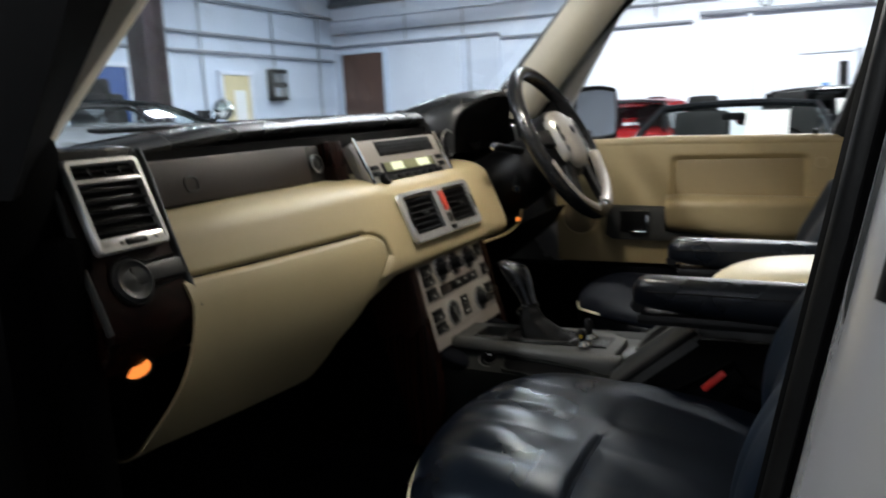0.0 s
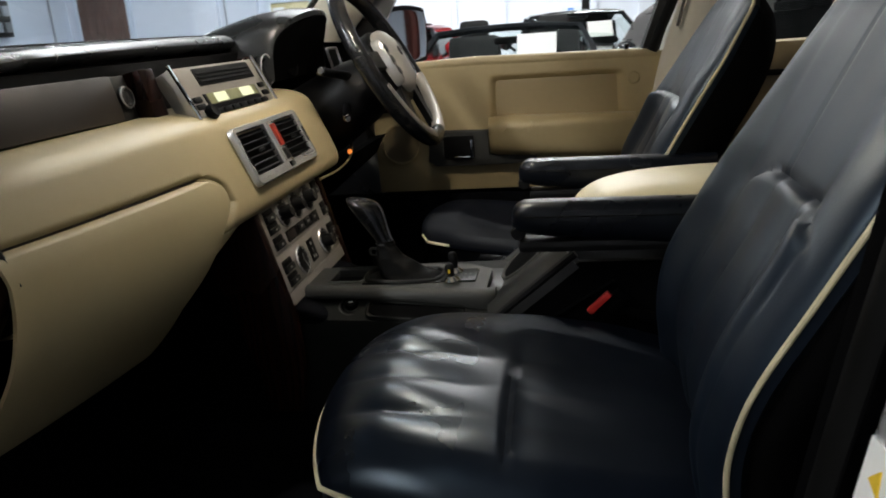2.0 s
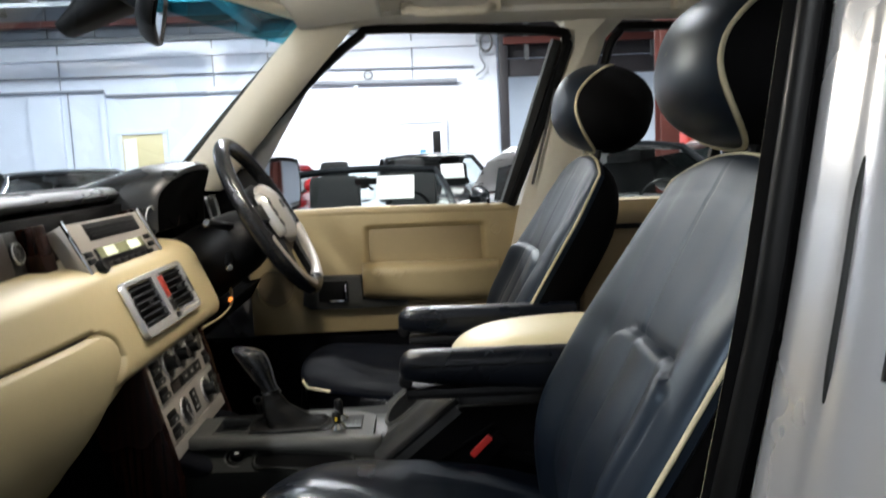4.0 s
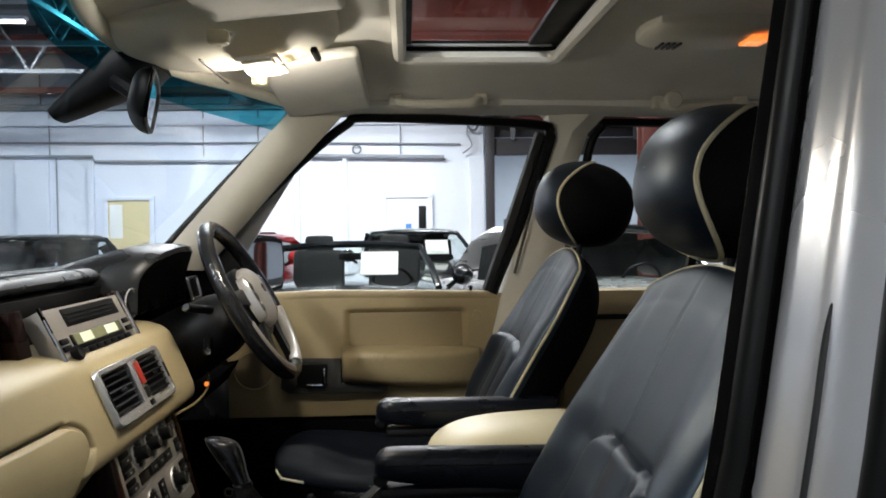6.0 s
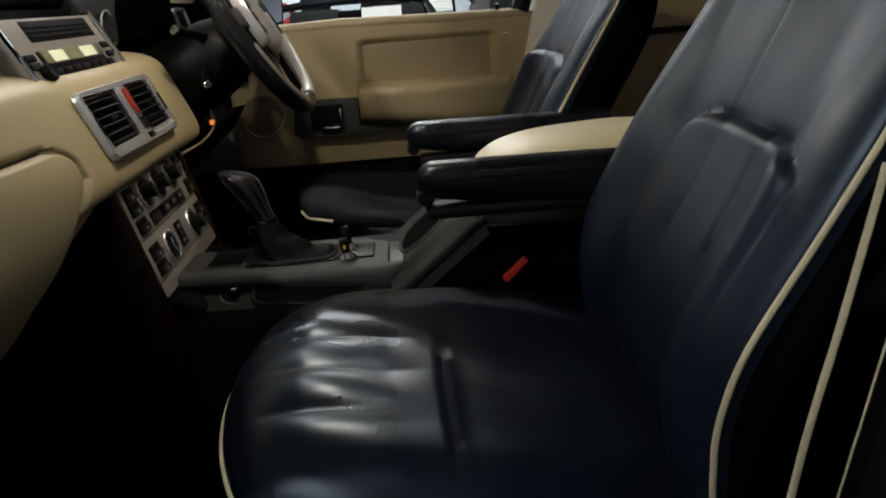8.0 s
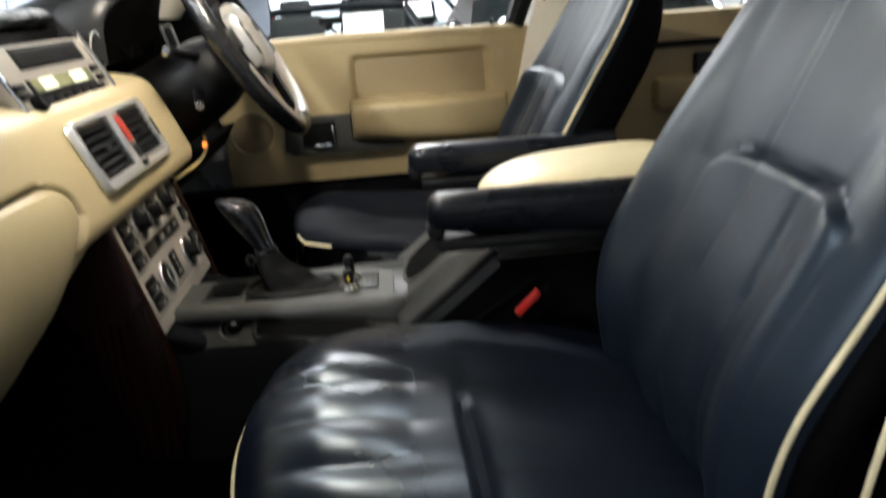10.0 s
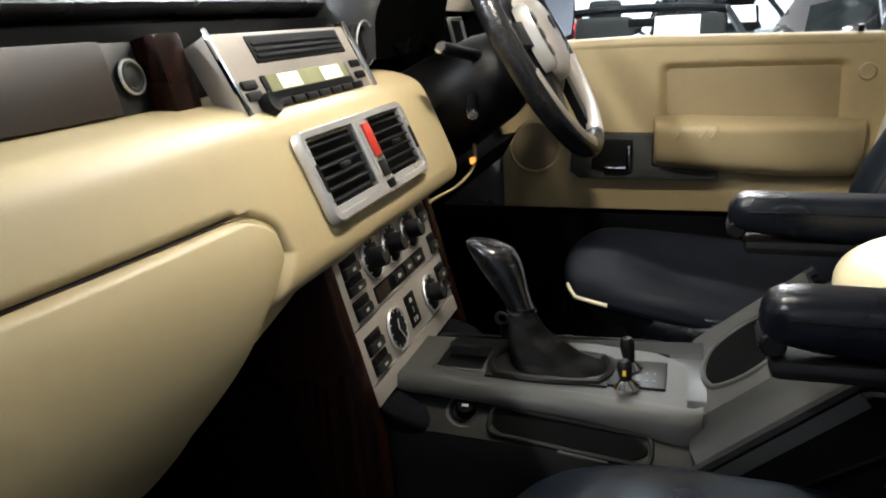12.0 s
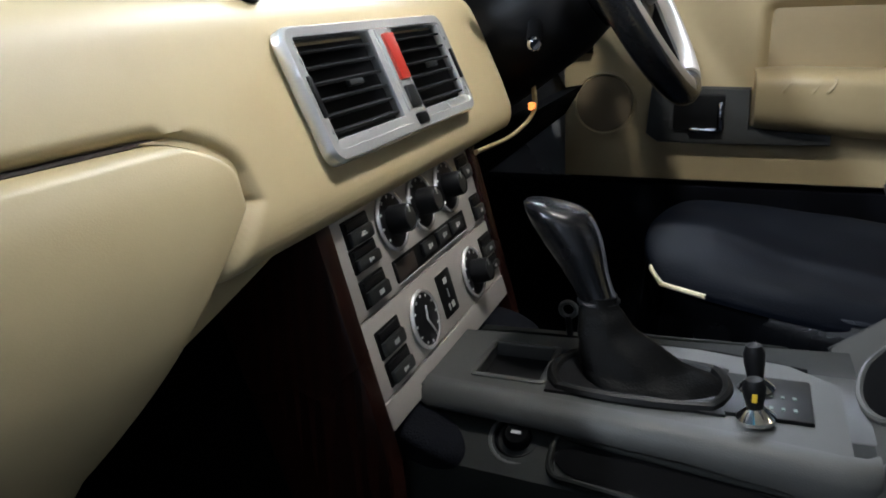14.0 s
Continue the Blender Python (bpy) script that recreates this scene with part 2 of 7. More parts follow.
def tube(path, r, segs=10, closed=False, bm=None, flat=1.0):
    """A round bar along a path of points; r: a number or one for each point."""
    bm = bm or bmesh.new()
    pts = [Vector(p) for p in path]
    n = len(pts)
    rings = []
    side = None
    for i, p in enumerate(pts):
        a, b = pts[(i - 1) % n if closed else max(i - 1, 0)], pts[(i + 1) % n if closed else min(i + 1, n - 1)]
        d = (b - a).normalized()
        if side is None:
            side = d.orthogonal().normalized()
        side = (side - d * side.dot(d)).normalized()
        up = d.cross(side)
        rr = r[i] if isinstance(r, (list, tuple)) else r
        rings.append([bm.verts.new(p + (side * math.cos(t) + up * math.sin(t) * flat) * rr)
                      for t in (2 * math.pi * k / segs for k in range(segs))])
    for i in range(n if closed else n - 1):
        a, b = rings[i], rings[(i + 1) % n]
        for k in range(segs):
            bm.faces.new((a[k], a[(k + 1) % segs], b[(k + 1) % segs], b[k]))
    if not closed:
        bm.faces.new(rings[0])
        bm.faces.new(rings[-1][::-1])
    return bm


def loft(rings, caps=True, bm=None):
    """A skin through rings of equally many points."""
    bm = bm or bmesh.new()
    vs = [[bm.verts.new(p) for p in ring] for ring in rings]
    n = len(vs[0])
    for a, b in zip(vs, vs[1:]):
        for k in range(n):
            bm.faces.new((a[k], a[(k + 1) % n], b[(k + 1) % n], b[k]))
    if caps:
        bm.faces.new(vs[0])
        bm.faces.new(vs[-1][::-1])
    return bm


def lathe(profile, at, axis, segs=28, bm=None):
    """A turned part: profile of (radius, height) along axis from at."""
    z = Vector(axis).normalized()
    x = z.orthogonal().normalized()
    y = z.cross(x)
    at = Vector(at)
    rings = [[at + z * h + (x * math.cos(t) + y * math.sin(t)) * max(r, 1e-4)
              for t in (2 * math.pi * k / segs for k in range(segs))] for r, h in profile]
    return loft(rings, True, bm)


def curve(points, steps=6):
    """A smooth line through points (Catmull-Rom)."""
    p = [Vector(q) for q in points]
    p = [2 * p[0] - p[1], *p, 2 * p[-1] - p[-2]]
    out = []
    for i in range(1, len(p) - 2):
        for k in range(steps):
            t = k / steps
            a, b, c, d = p[i - 1 : i + 3]
            out.append(0.5 * (2 * b + (c - a) * t + (2 * a - 5 * b + 4 * c - d) * t * t + (3 * b - a - 3 * c + d) * t**3))
    out.append(p[-2])
    return out


def sheet(fn, nu, nv, thick=0.0, bm=None):
    """A surface fn(u, v), u and v from 0 to 1; thick: given a back that far behind it."""
    own = bmesh.new()
    vs = [[own.verts.new(fn(i / nu, j / nv)) for j in range(nv + 1)] for i in range(nu + 1)]
    for i in range(nu):
        for j in range(nv):
            own.faces.new((vs[i][j], vs[i + 1][j], vs[i + 1][j + 1], vs[i][j + 1]))
    if thick:
        bmesh.ops.recalc_face_normals(own, faces=own.faces)
        bmesh.ops.solidify(own, geom=list(own.faces), thickness=thick)
    return join(bm, own) if bm else own


def extruded(profile, y0, y1, bevel=0.0, bm=None, segs=2):
    """A closed outline of (x, z) drawn out along y."""
    own = bmesh.new()
    a = [own.verts.new((x, y0, z)) for x, z in profile]
    b = [own.verts.new((x, y1, z)) for x, z in profile]
    fa, fb = own.faces.new(a), own.faces.new(b[::-1])
    n = len(a)
    for k in range(n):
        own.faces.new((a[k], b[k], b[(k + 1) % n], a[(k + 1) % n]))
    if bevel:
        bmesh.ops.recalc_face_normals(own, faces=own.faces)
        bmesh.ops.bevel(own, geom=list({e for f in (fa, fb) for e in f.edges}), offset=bevel, segments=segs, profile=0.5, affect="EDGES")
    return join(bm, own) if bm else own


def frame_ring(c, U, V, N, w, h, bar, depth, corner=0.01, bm=None, arc=4):
    """A rounded rectangular frame round c, in the plane of U and V, standing proud along N."""
    c, U, V, N = Vector(c), Vector(U).normalized(), Vector(V).normalized(), Vector(N).normalized()

    def outline(ww, hh, r, lift):
        pts = []
        for sx, sy, a0 in ((1, 1, 0), (-1, 1, 90), (-1, -1, 180), (1, -1, 270)):
            for k in range(arc + 1):
                a = radians(a0 + 90 * k / arc)
                pts.append(c + U * (sx * (ww / 2 - r) + r * math.cos(a)) + V * (sy * (hh / 2 - r) + r * math.sin(a)) + N * lift)
        return pts

    rin = max(corner - bar * 0.6, 0.002)
    rings = [outline(w, h, corner, 0), outline(w, h, corner, depth * 0.7), outline(w - bar * 0.4, h - bar * 0.4, corner, depth),
             outline(w - bar * 1.7, h - bar * 1.7, rin, depth), outline(w - bar * 2, h - bar * 2, rin, depth * 0.7), outline(w - bar * 2, h - bar * 2, rin, 0)]
    rings.append(rings[0])
    return loft(rings, False, bm)


def pad(c, U, V, N, hu, hv, dome, thick, round_=0.55, detail=None, nu=36, nv=36, power=5):
    """An upholstered pad: a domed, round-cornered cushion; returns its mesh and its rim."""
    c, U, V, N = Vector(c), Vector(U).normalized(), Vector(V).normalized(), Vector(N).normalized()

    def place(u, v, low=False):
        x = u * math.sqrt(1 - round_ * v * v / 2)
        y = v * math.sqrt(1 - round_ * u * u / 2)
        h = dome * (max(0, 1 - abs(u) ** power) ** 0.5) * (max(0, 1 - abs(v) ** power) ** 0.5)
        if detail:
            h += detail(u, v) * min(1, 6 * (1 - abs(u))) * min(1, 6 * (1 - abs(v)))
        return c + U * (x * hu) + V * (y * hv) + N * (-thick if low else h)

    def warp(t):
        return math.sin(t * math.pi / 2)

    bm = bmesh.new()
    g = [[bm.verts.new(place(warp(2 * i / nu - 1), warp(2 * j / nv - 1))) for j in range(nv + 1)] for i in range(nu + 1)]
    for i in range(nu):
        for j in range(nv):
            bm.faces.new((g[i][j], g[i + 1][j], g[i + 1][j + 1], g[i][j + 1]))
    rim = [g[i][0] for i in range(nu)] + [g[nu][j] for j in range(nv)] + [g[i][nv] for i in range(nu, 0, -1)] + [g[0][j] for j in range(nv, 0, -1)]
    line = [v.co.copy() for v in rim]
    low = [bm.verts.new(v.co - N * thick) for v in rim]
    n = len(rim)
    for k in range(n):
        bm.faces.new((rim[k], rim[(k + 1) % n], low[(k + 1) % n], low[k]))
    bm.faces.new(low)
    return bm, line


def disc(c, N, r, depth, bm=None, segs=24, edge=0.2):
    """A round button with a softened edge."""
    return lathe([(r, 0), (r, depth * 0.7), (r * (1 - edge), depth), (0, depth)], c, N, segs, bm)


# ---------------------------------------------------------------- hall
WALLBLUE = material("pale_blue_wall_paint", (0.60, 0.67, 0.78), 0.6, vary=0.07, scale=0.9, stain=0.25, bump=0.2, bump_scale=40, spec=0.3)
WALLWHITE = material("white_wall_paint", (0.70, 0.74, 0.83), 0.6, vary=0.05, scale=0.8, stain=0.12, bump=0.2, bump_scale=40, spec=0.3)
CONCRETE = material("worn_concrete", (0.055, 0.054, 0.052), 0.55, vary=0.2, scale=0.7, stain=0.5, bump=0.3, bump_scale=60)
STEEL = material("grey_steel", (0.16, 0.17, 0.18), 0.5, 0.4, vary=0.2, scale=3)
REDSTEEL = material("red_oxide_steel", (0.13, 0.032, 0.024), 0.6, vary=0.25, scale=3, stain=0.4)
ROOFING = material("grey_roof_sheet", (0.42, 0.44, 0.48), 0.7, vary=0.2, scale=1.2, stain=0.3)
CABLE = material("grey_conduit", (0.25, 0.27, 0.31), 0.5, vary=0.1, scale=8)
DARKDOOR = material("brown_timber", (0.10, 0.05, 0.035), 0.6, vary=0.25, scale=2, stain=0.4, stretch=(6, 6, 1))
YELLOWDOOR = material("cream_yellow_door", (0.66, 0.56, 0.32), 0.5, vary=0.08, scale=2)
TUBE = material("lit_tube", (1.0, 1.0, 1.0), 0.4, vary=0.01, emit=9)
BLUEPAINT = material("blue_paint", (0.03, 0.08, 0.25), 0.5, vary=0.15, scale=2)
DARKSTEEL = material("dark_steel", (0.035, 0.033, 0.038), 0.5, vary=0.25, scale=2)
REDPAINT = material("red_cabinet_paint", (0.55, 0.04, 0.025), 0.4, vary=0.12, scale=3)

X0, X1, Y0, Y1, TOP = -12.0, 14.0, -9.0, 17.6, 6.2
EDGE = 2.42  # where the far wall ends and the deeper bay begins


def slab(name, c, s, mat, label, category, bevel=0.0):
    return tagged(part(name, box(c, s, bevel), mat, None, smooth=0), label, category, kind="structure")


slab("floor", ((X0 + X1) / 2, 8, -0.1), (X1 - X0 + 0.8, 34.8, 0.2), CONCRETE, "worn grey concrete hall floor with stains", "floor")
slab("ceiling", ((X0 + X1) / 2, 8, TOP + 0.1), (X1 - X0 + 0.8, 34.8, 0.2), ROOFING, "dark grey corrugated sheet roof of the hall", "ceiling")
slab("wall_north", ((X0 + EDGE) / 2, Y1 + 0.15, TOP / 2), (EDGE - X0, 0.3, TOP), WALLWHITE, "pale blue-white painted block wall of the hall", "wall")
slab("wall_bay", ((EDGE + X1) / 2 + 0.2, 25.2, TOP / 2), (X1 - EDGE + 0.4, 0.3, TOP), WALLBLUE, "grey-blue painted wall at the back of the bay", "wall")
slab("wall_bay_side", (EDGE - 0.15, 21.45, TOP / 2), (0.3, 7.2, TOP), WALLBLUE, "painted side wall of the deeper bay", "wall")
slab("wall_west", (X0 - 0.15, 4.3, TOP / 2), (0.3, 27.2, TOP), WALLBLUE, "pale blue painted end wall with conduits", "wall")
slab("wall_east", (X1 + 0.15, 8.1, TOP / 2), (0.3, 34.5, TOP), WALLBLUE, "plain pale painted end wall", "wall")
slab("wall_south", ((X0 + X1) / 2, Y0 - 0.15, TOP / 2), (X1 - X0 + 0.6, 0.3, TOP), WALLWHITE, "plain white painted wall behind the vehicle", "wall")

# raised piers and ledges of the far wall
for x, w in ((-10.9, 0.0), (-8.3, 0.75), (-6.95, 0.12), (-2.1, 0.12), (-0.95, 0.1), (2.25, 0.34)):
    if w:
        slab("trim", (x, Y1 - 0.06, 1.5), (w, 0.12, 3.0), WALLWHITE, "shallow white painted pier on the wall", "pier", 0.01)
slab("trim", ((X0 + EDGE) / 2, Y1 - 0.05, 3.9), (EDGE - X0, 0.1, 0.16), WALLWHITE, "long white painted ledge along the wall", "ledge", 0.01)
CLADDING = material("dusty_grey_cladding", (0.15, 0.17, 0.20), 0.7, vary=0.2, scale=1.2, stain=0.4)
slab("trim", ((X0 + EDGE) / 2, Y1 - 0.03, 5.26), (EDGE - X0, 0.06, 1.86), CLADDING, "dusty grey sheet cladding above the wall", "cladding")
for k in range(13):
    slab("trim", (X0 + 0.6 + 1.1 * k, Y1 - 0.09, 5.26), (0.05, 0.06, 1.86), STEEL, "grey steel rib of the cladding", "rib", 0.006)
slab("beam", ((X0 + EDGE) / 2, Y1 - 0.3, 4.62), (EDGE - X0, 0.2, 0.14), REDSTEEL, "red oxide painted rail above the wall", "beam", 0.01)
slab("trim", ((X0 + EDGE) / 2, Y1 - 0.04, 4.25), (EDGE - X0, 0.14, 0.12), STEEL, "grey steel rail along the top of the wall", "rail", 0.01)


def conduit(points, r, label="grey painted cable conduit on the wall"):
    tagged(part("conduit", tube(points, r, 8), CABLE), label, "conduit")


conduit([(X0 + 0.1, Y1 - 0.08, 3.13), (-6.9, Y1 - 0.08, 3.1), (-6.85, Y1 - 0.08, 2.98), (-2.1, Y1 - 0.08, 2.95)], 0.035)
conduit([(-2.0, Y1 - 0.15, 3.08), (1.45, Y1 - 0.15, 3.02)], 0.05)
conduit([(X0 + 0.1, Y1 - 0.08, 3.45), (-2.2, Y1 - 0.08, 3.4), (1.85, Y1 - 0.08, 3.34)], 0.022)
conduit(curve([(2.1, Y1 - 0.2, 4.0), (2.0, Y1 - 0.2, 3.6), (2.12, Y1 - 0.2, 3.3), (1.9, Y1 - 0.2, 3.1)]), 0.02, "dark cable hanging down the wall")
for x in (-9.6, -7.9, -4.3, -3.0, 0.4):
    conduit([(x, Y1 - 0.06, 3.1), (x, Y1 - 0.06, 4.2)], 0.016)
conduit([(-7.75, Y1 - 0.06, 1.0), (-7.75, Y1 - 0.06, 3.1)], 0.018)
hook = thing("wall_hook", (-0.65, Y1 - 0.1, 3.15), "small dark ring hook above the wall conduit", "hook")
part("ring", tube([(-0.65 + 0.1 * math.cos(a), Y1 - 0.12, 3.22 + 0.1 * math.sin(a)) for a in (2 * math.pi * k / 14 for k in range(14))], 0.02, 6, True), STEEL, hook)
part("stem", tube([(-0.65, Y1, 3.1), (-0.65, Y1 - 0.12, 3.12)], 0.02, 6), STEEL, hook)
spool = thing("junction_box", (2.15, Y1 - 0.2, 4.0), "grey junction box with coiled cable on the wall", "junction box")
part("case", box((2.1, Y1 - 0.1, 4.02), (0.34, 0.2, 0.3), 0.03), CABLE, spool)
part("coil", tube([(2.15 + 0.14 * math.cos(a), Y1 - 0.24, 3.85 + 0.2 * math.sin(a)) for a in (2 * math.pi * k / 16 for k in range(16))], 0.03, 6, True), STEEL, spool)


def doorway(name, axis, at, along, width, height, mat, label, ajar=0.0, frame=WALLWHITE):
    """A door in its frame on a wall; axis: the wall's normal, x or y."""
    base = (along, at, 0) if axis == "y" else (at, along, 0)
    d = thing(name, base, label, "door", kind="structure")
    sgn = -1 if axis == "y" else 1

    def put(pname, c0, c1, c2, s0, s1, s2, m, parent=d, turn=None, lab=""):
        if axis == "y":
            c, s = (along + c0, at + sgn * c1, c2), (s0, s1, s2)
        else:
            c, s = (at + sgn * c1, along + c0, c2), (s1, s0, s2)
        return part(pname, box(c, s, 0.008, turn), m, parent, lab)

    leaf = put("door_leaf", 0, 0.05, height / 2, width, 0.05, height, mat)
    for k in (-1, 1):
        put("jamb", k * (width / 2 + 0.05), 0.06, height / 2, 0.1, 0.12, height, frame)
    put("lintel", 0, 0.06, height + 0.05, width + 0.2, 0.12, 0.1, frame)
    put("door_handle", width * 0.4, 0.1, 1.03, 0.13, 0.04, 0.03, CHROME)
    return d, put


_, put1 = doorway("door_1", "y", Y1, -6.08, 0.98, 2.05, YELLOWDOOR, "cream yellow door with a pale notice, in white frame")
put1("notice", -0.3, 0.085, 1.55, 0.3, 0.012, 0.8, PAPER)
_, put2 = doorway("door_2", "y", Y1, 0.55, 1.02, 2.05, WALLWHITE, "white door with blue notice and dark glazed slot")
put2("vision_panel", 0.36, 0.085, 1.45, 0.18, 0.012, 0.8, BLACK)
put2("notice", 0.02, 0.085, 1.32, 0.14, 0.012, 0.2, material("blue_notice", (0.06, 0.22, 0.6), 0.6))
put2("notice", -0.3, 0.085, 1.4, 0.22, 0.012, 0.14, PAPER)
_, put3 = doorway("door_3", "y", Y1, -10.98, 1.32, 2.9, DARKDOOR, "tall dark brown timber door in the corner", frame=WALLBLUE)
for k in range(6):
    put3("plank", -0.55 + k * 0.22, 0.085, 1.45, 0.2, 0.018, 2.8, DARKDOOR)
_, put4 = doorway("door_4", "x", X0, 13.36, 0.95, 2.3, YELLOWDOOR, "cream yellow door lit beside the fuse board")
doorway("door_5", "x", X0, 9.4, 1.5, 2.4, BLUEPAINT, "dark blue painted double door of the hall")
put4("glazing", 0.1, 0.085, 1.5, 0.4, 0.012, 0.9, PAPER)

board = thing("fuse_board", (X0 + 0.1, 14.85, 1.7), "black fuse board with green switch blocks", "fuse board")
part("case", box((X0 + 0.12, 14.87, 2.08), (0.2, 0.62, 0.78), 0.03), BLACK, board)
for k in range(4):
    part("switch_block", box((X0 + 0.235, 14.72 + 0.3 * (k % 2), 2.25 - 0.35 * (k // 2)), (0.04, 0.2, 0.22), 0.01), CABLE if k % 3 else STEEL, board)
for z in (2.75, 3.15, 3.9):
    conduit([(X0 + 0.08, 7.5, z + 0.1), (X0 + 0.08, Y1 - 0.1, z)], 0.04)
for y, z0 in ((12.3, 0.3), (14.85, 2.45), (16.8, 1.2)):
    conduit([(X0 + 0.08, y, z0), (X0 + 0.08, y, 3.9)], 0.022)
small = thing("socket_box", (X0 + 0.1, 12.15, 1.2), "small dark switch box on the wall", "switch box")
part("case", box((X0 + 0.1, 12.15, 1.3), (0.16, 0.34, 0.42), 0.02), DARKGREY, small)
part("cover", box((X0 + 0.19, 12.15, 1.3), (0.03, 0.28, 0.36), 0.01), BLACK, small)


def column(x, y, w, mat, label, h=TOP):
    c = thing("steel_column", (x, y, 0), label, "column", kind="structure")
    for s in (-1, 1):
        part("flange", box((x, y + s * w / 2, h / 2), (w, 0.025, h), 0.004), mat, c)
    part("web", box((x, y, h / 2), (0.02, w - 0.03, h), 0.0), mat, c)
    part("base_plate", box((x, y, 0.015), (w + 0.14, w + 0.14, 0.03), 0.005), mat, c)
    return c


column(-8.0, 7.0, 0.36, material("dark_plum_steel", (0.055, 0.035, 0.045), 0.5, vary=0.2, scale=2), "dark plum painted steel column")
column(3.47, 8.0, 0.22, REDSTEEL, "red-brown painted steel roof column")
column(2.55, 17.35, 0.2, DARKSTEEL, "dark steel column at the wall's end")
column(9.5, 8.0, 0.22, REDSTEEL, "red-brown painted steel roof column")


def truss(x0, y0, x1, y1, z, depth, mat, label, bays=10):
    t = thing("roof_truss", ((x0 + x1) / 2, (y0 + y1) / 2, z), label, "roof truss", kind="structure")
    a, b = Vector((x0, y0, z)), Vector((x1, y1, z))
    part("top_chord", tube([a + Vector((0, 0, depth)), b + Vector((0, 0, depth))], 0.07, 4), mat, t)
    part("bottom_chord", tube([a, b], 0.06, 4), mat, t)
    for k in range(bays):
        p, q = a.lerp(b, k / bays), a.lerp(b, (k + 0.5) / bays)
        r = a.lerp(b, (k + 1) / bays)
        part("brace", tube([p, q + Vector((0, 0, depth))], 0.035, 4), mat, t)
        part("brace", tube([q + Vector((0, 0, depth)), r], 0.035, 4), mat, t)
    return t


for y in (-4.0, 2.5, 9.0, 12.6, 15.0):
    truss(X0, y, X1, y, 4.6, 1.3, STEEL, "grey steel lattice truss under the roof", 16)
for x in (-9.0, -5.2, -1.5):
    truss(x, Y0, x, Y1, 4.9, 0.9, STEEL, "grey steel lattice truss under the roof", 14)
for y in (5.0, 16.9):
    slab("beam", (1.0, y, 5.6), (26, 0.3, 0.4), REDSTEEL, "red oxide painted steel roof beam", "beam", 0.02)
slab("beam", (5.5, 12.2, 4.85), (17, 0.35, 1.0), material("red_girder_paint", (0.27, 0.05, 0.03), 0.55, vary=0.2, scale=2, stain=0.3), "deep red oxide painted steel roof girder", "beam", 0.02)
slab("beam", (8.2, 17.45, 3.25), (11.3, 0.25, 0.4), DARKSTEEL, "dark steel beam over the bay's opening", "beam", 0.02)
slab("beam", (8.2, 17.6, 4.6), (11.3, 0.06, 2.2), DARKSTEEL, "dark steel cladding above the bay's opening", "cladding")
slab("beam", (8.2, 17.2, 3.85), (11.3, 0.12, 0.16), REDSTEEL, "thin red-brown steel rail above the bay", "beam", 0.01)
for x in (3.1, 4.6, 6.1, 7.6):
    slab("beam", (x, 17.3, 4.2), (0.1, 0.12, 1.6), STEEL, "grey steel post above the bay", "post")
slab("beam", (-3.2, 8.0, 4.45), (0.22, 19, 0.3), STEEL, "grey steel crane rail under the roof", "beam", 0.02)
for k in range(12):
    slab("purlin", (-11.0 + 2.2 * k, 4.3, 6.05), (0.1, 26.5, 0.18), STEEL, "grey steel roof purlin", "purlin")


ROOFLIGHT = material("pale_rooflight", (0.80, 0.90, 1.0), 0.5, vary=0.12, scale=2, emit=0.9)
for x, y in ((-9.5, 1.0), (-9.5, 10.5), (-5.0, 1.0), (-5.0, 10.5), (-0.5, -3.0), (6.5, 1.0)):
    rlt = thing("rooflight", (x, y, TOP), "pale translucent rooflight sheet in the roof", "rooflight", kind="structure", group="rooflights")
    for k in range(3):
        part("pane", box((x, y - 1.6 + 1.6 * k, TOP - 0.03), (1.6, 1.5, 0.04), 0.01), ROOFLIGHT, rlt)


def strip_light(x, y, z, length, along="x", power=260.0):
    f = thing("strip_light", (x, y, z), "long white fluorescent strip light, lit", "strip light", group="hall strip lights")
    s = (length, 0.16, 0.07) if along == "x" else (0.16, length, 0.07)
    part("housing", box((x, y, z), s, 0.01), WALLWHITE, f)
    for k in (-0.045, 0.045):
        e = Vector((length / 2 - 0.05, 0, 0)) if along == "x" else Vector((0, length / 2 - 0.05, 0))
        c = Vector((x, y + k, z - 0.06)) if along == "x" else Vector((x + k, y, z - 0.06))
        part("tube", tube([c - e, c + e], 0.018, 8), TUBE, f)
    for k in (-0.8, 0.8):
        p = Vector((x + (k if along == "x" else 0), y + (0 if along == "x" else k), z))
        part("hanger", tube([p, p + Vector((0, 0, TOP - z))], 0.008, 5), STEEL, f)
    lamp = bpy.data.lights.new("strip_glow", "AREA")
    lamp.shape, lamp.size, lamp.size_y = "RECTANGLE", (length if along == "x" else 0.2), (0.2 if along == "x" else length)
    lamp.energy, lamp.color = power, (0.93, 0.97, 1.0)
    o = new("strip_glow", lamp)
    o.location = (x, y, z - 0.1)


for x, y, z, length, along, power in LIGHTS:
    strip_light(x, y, z, length, along, power)


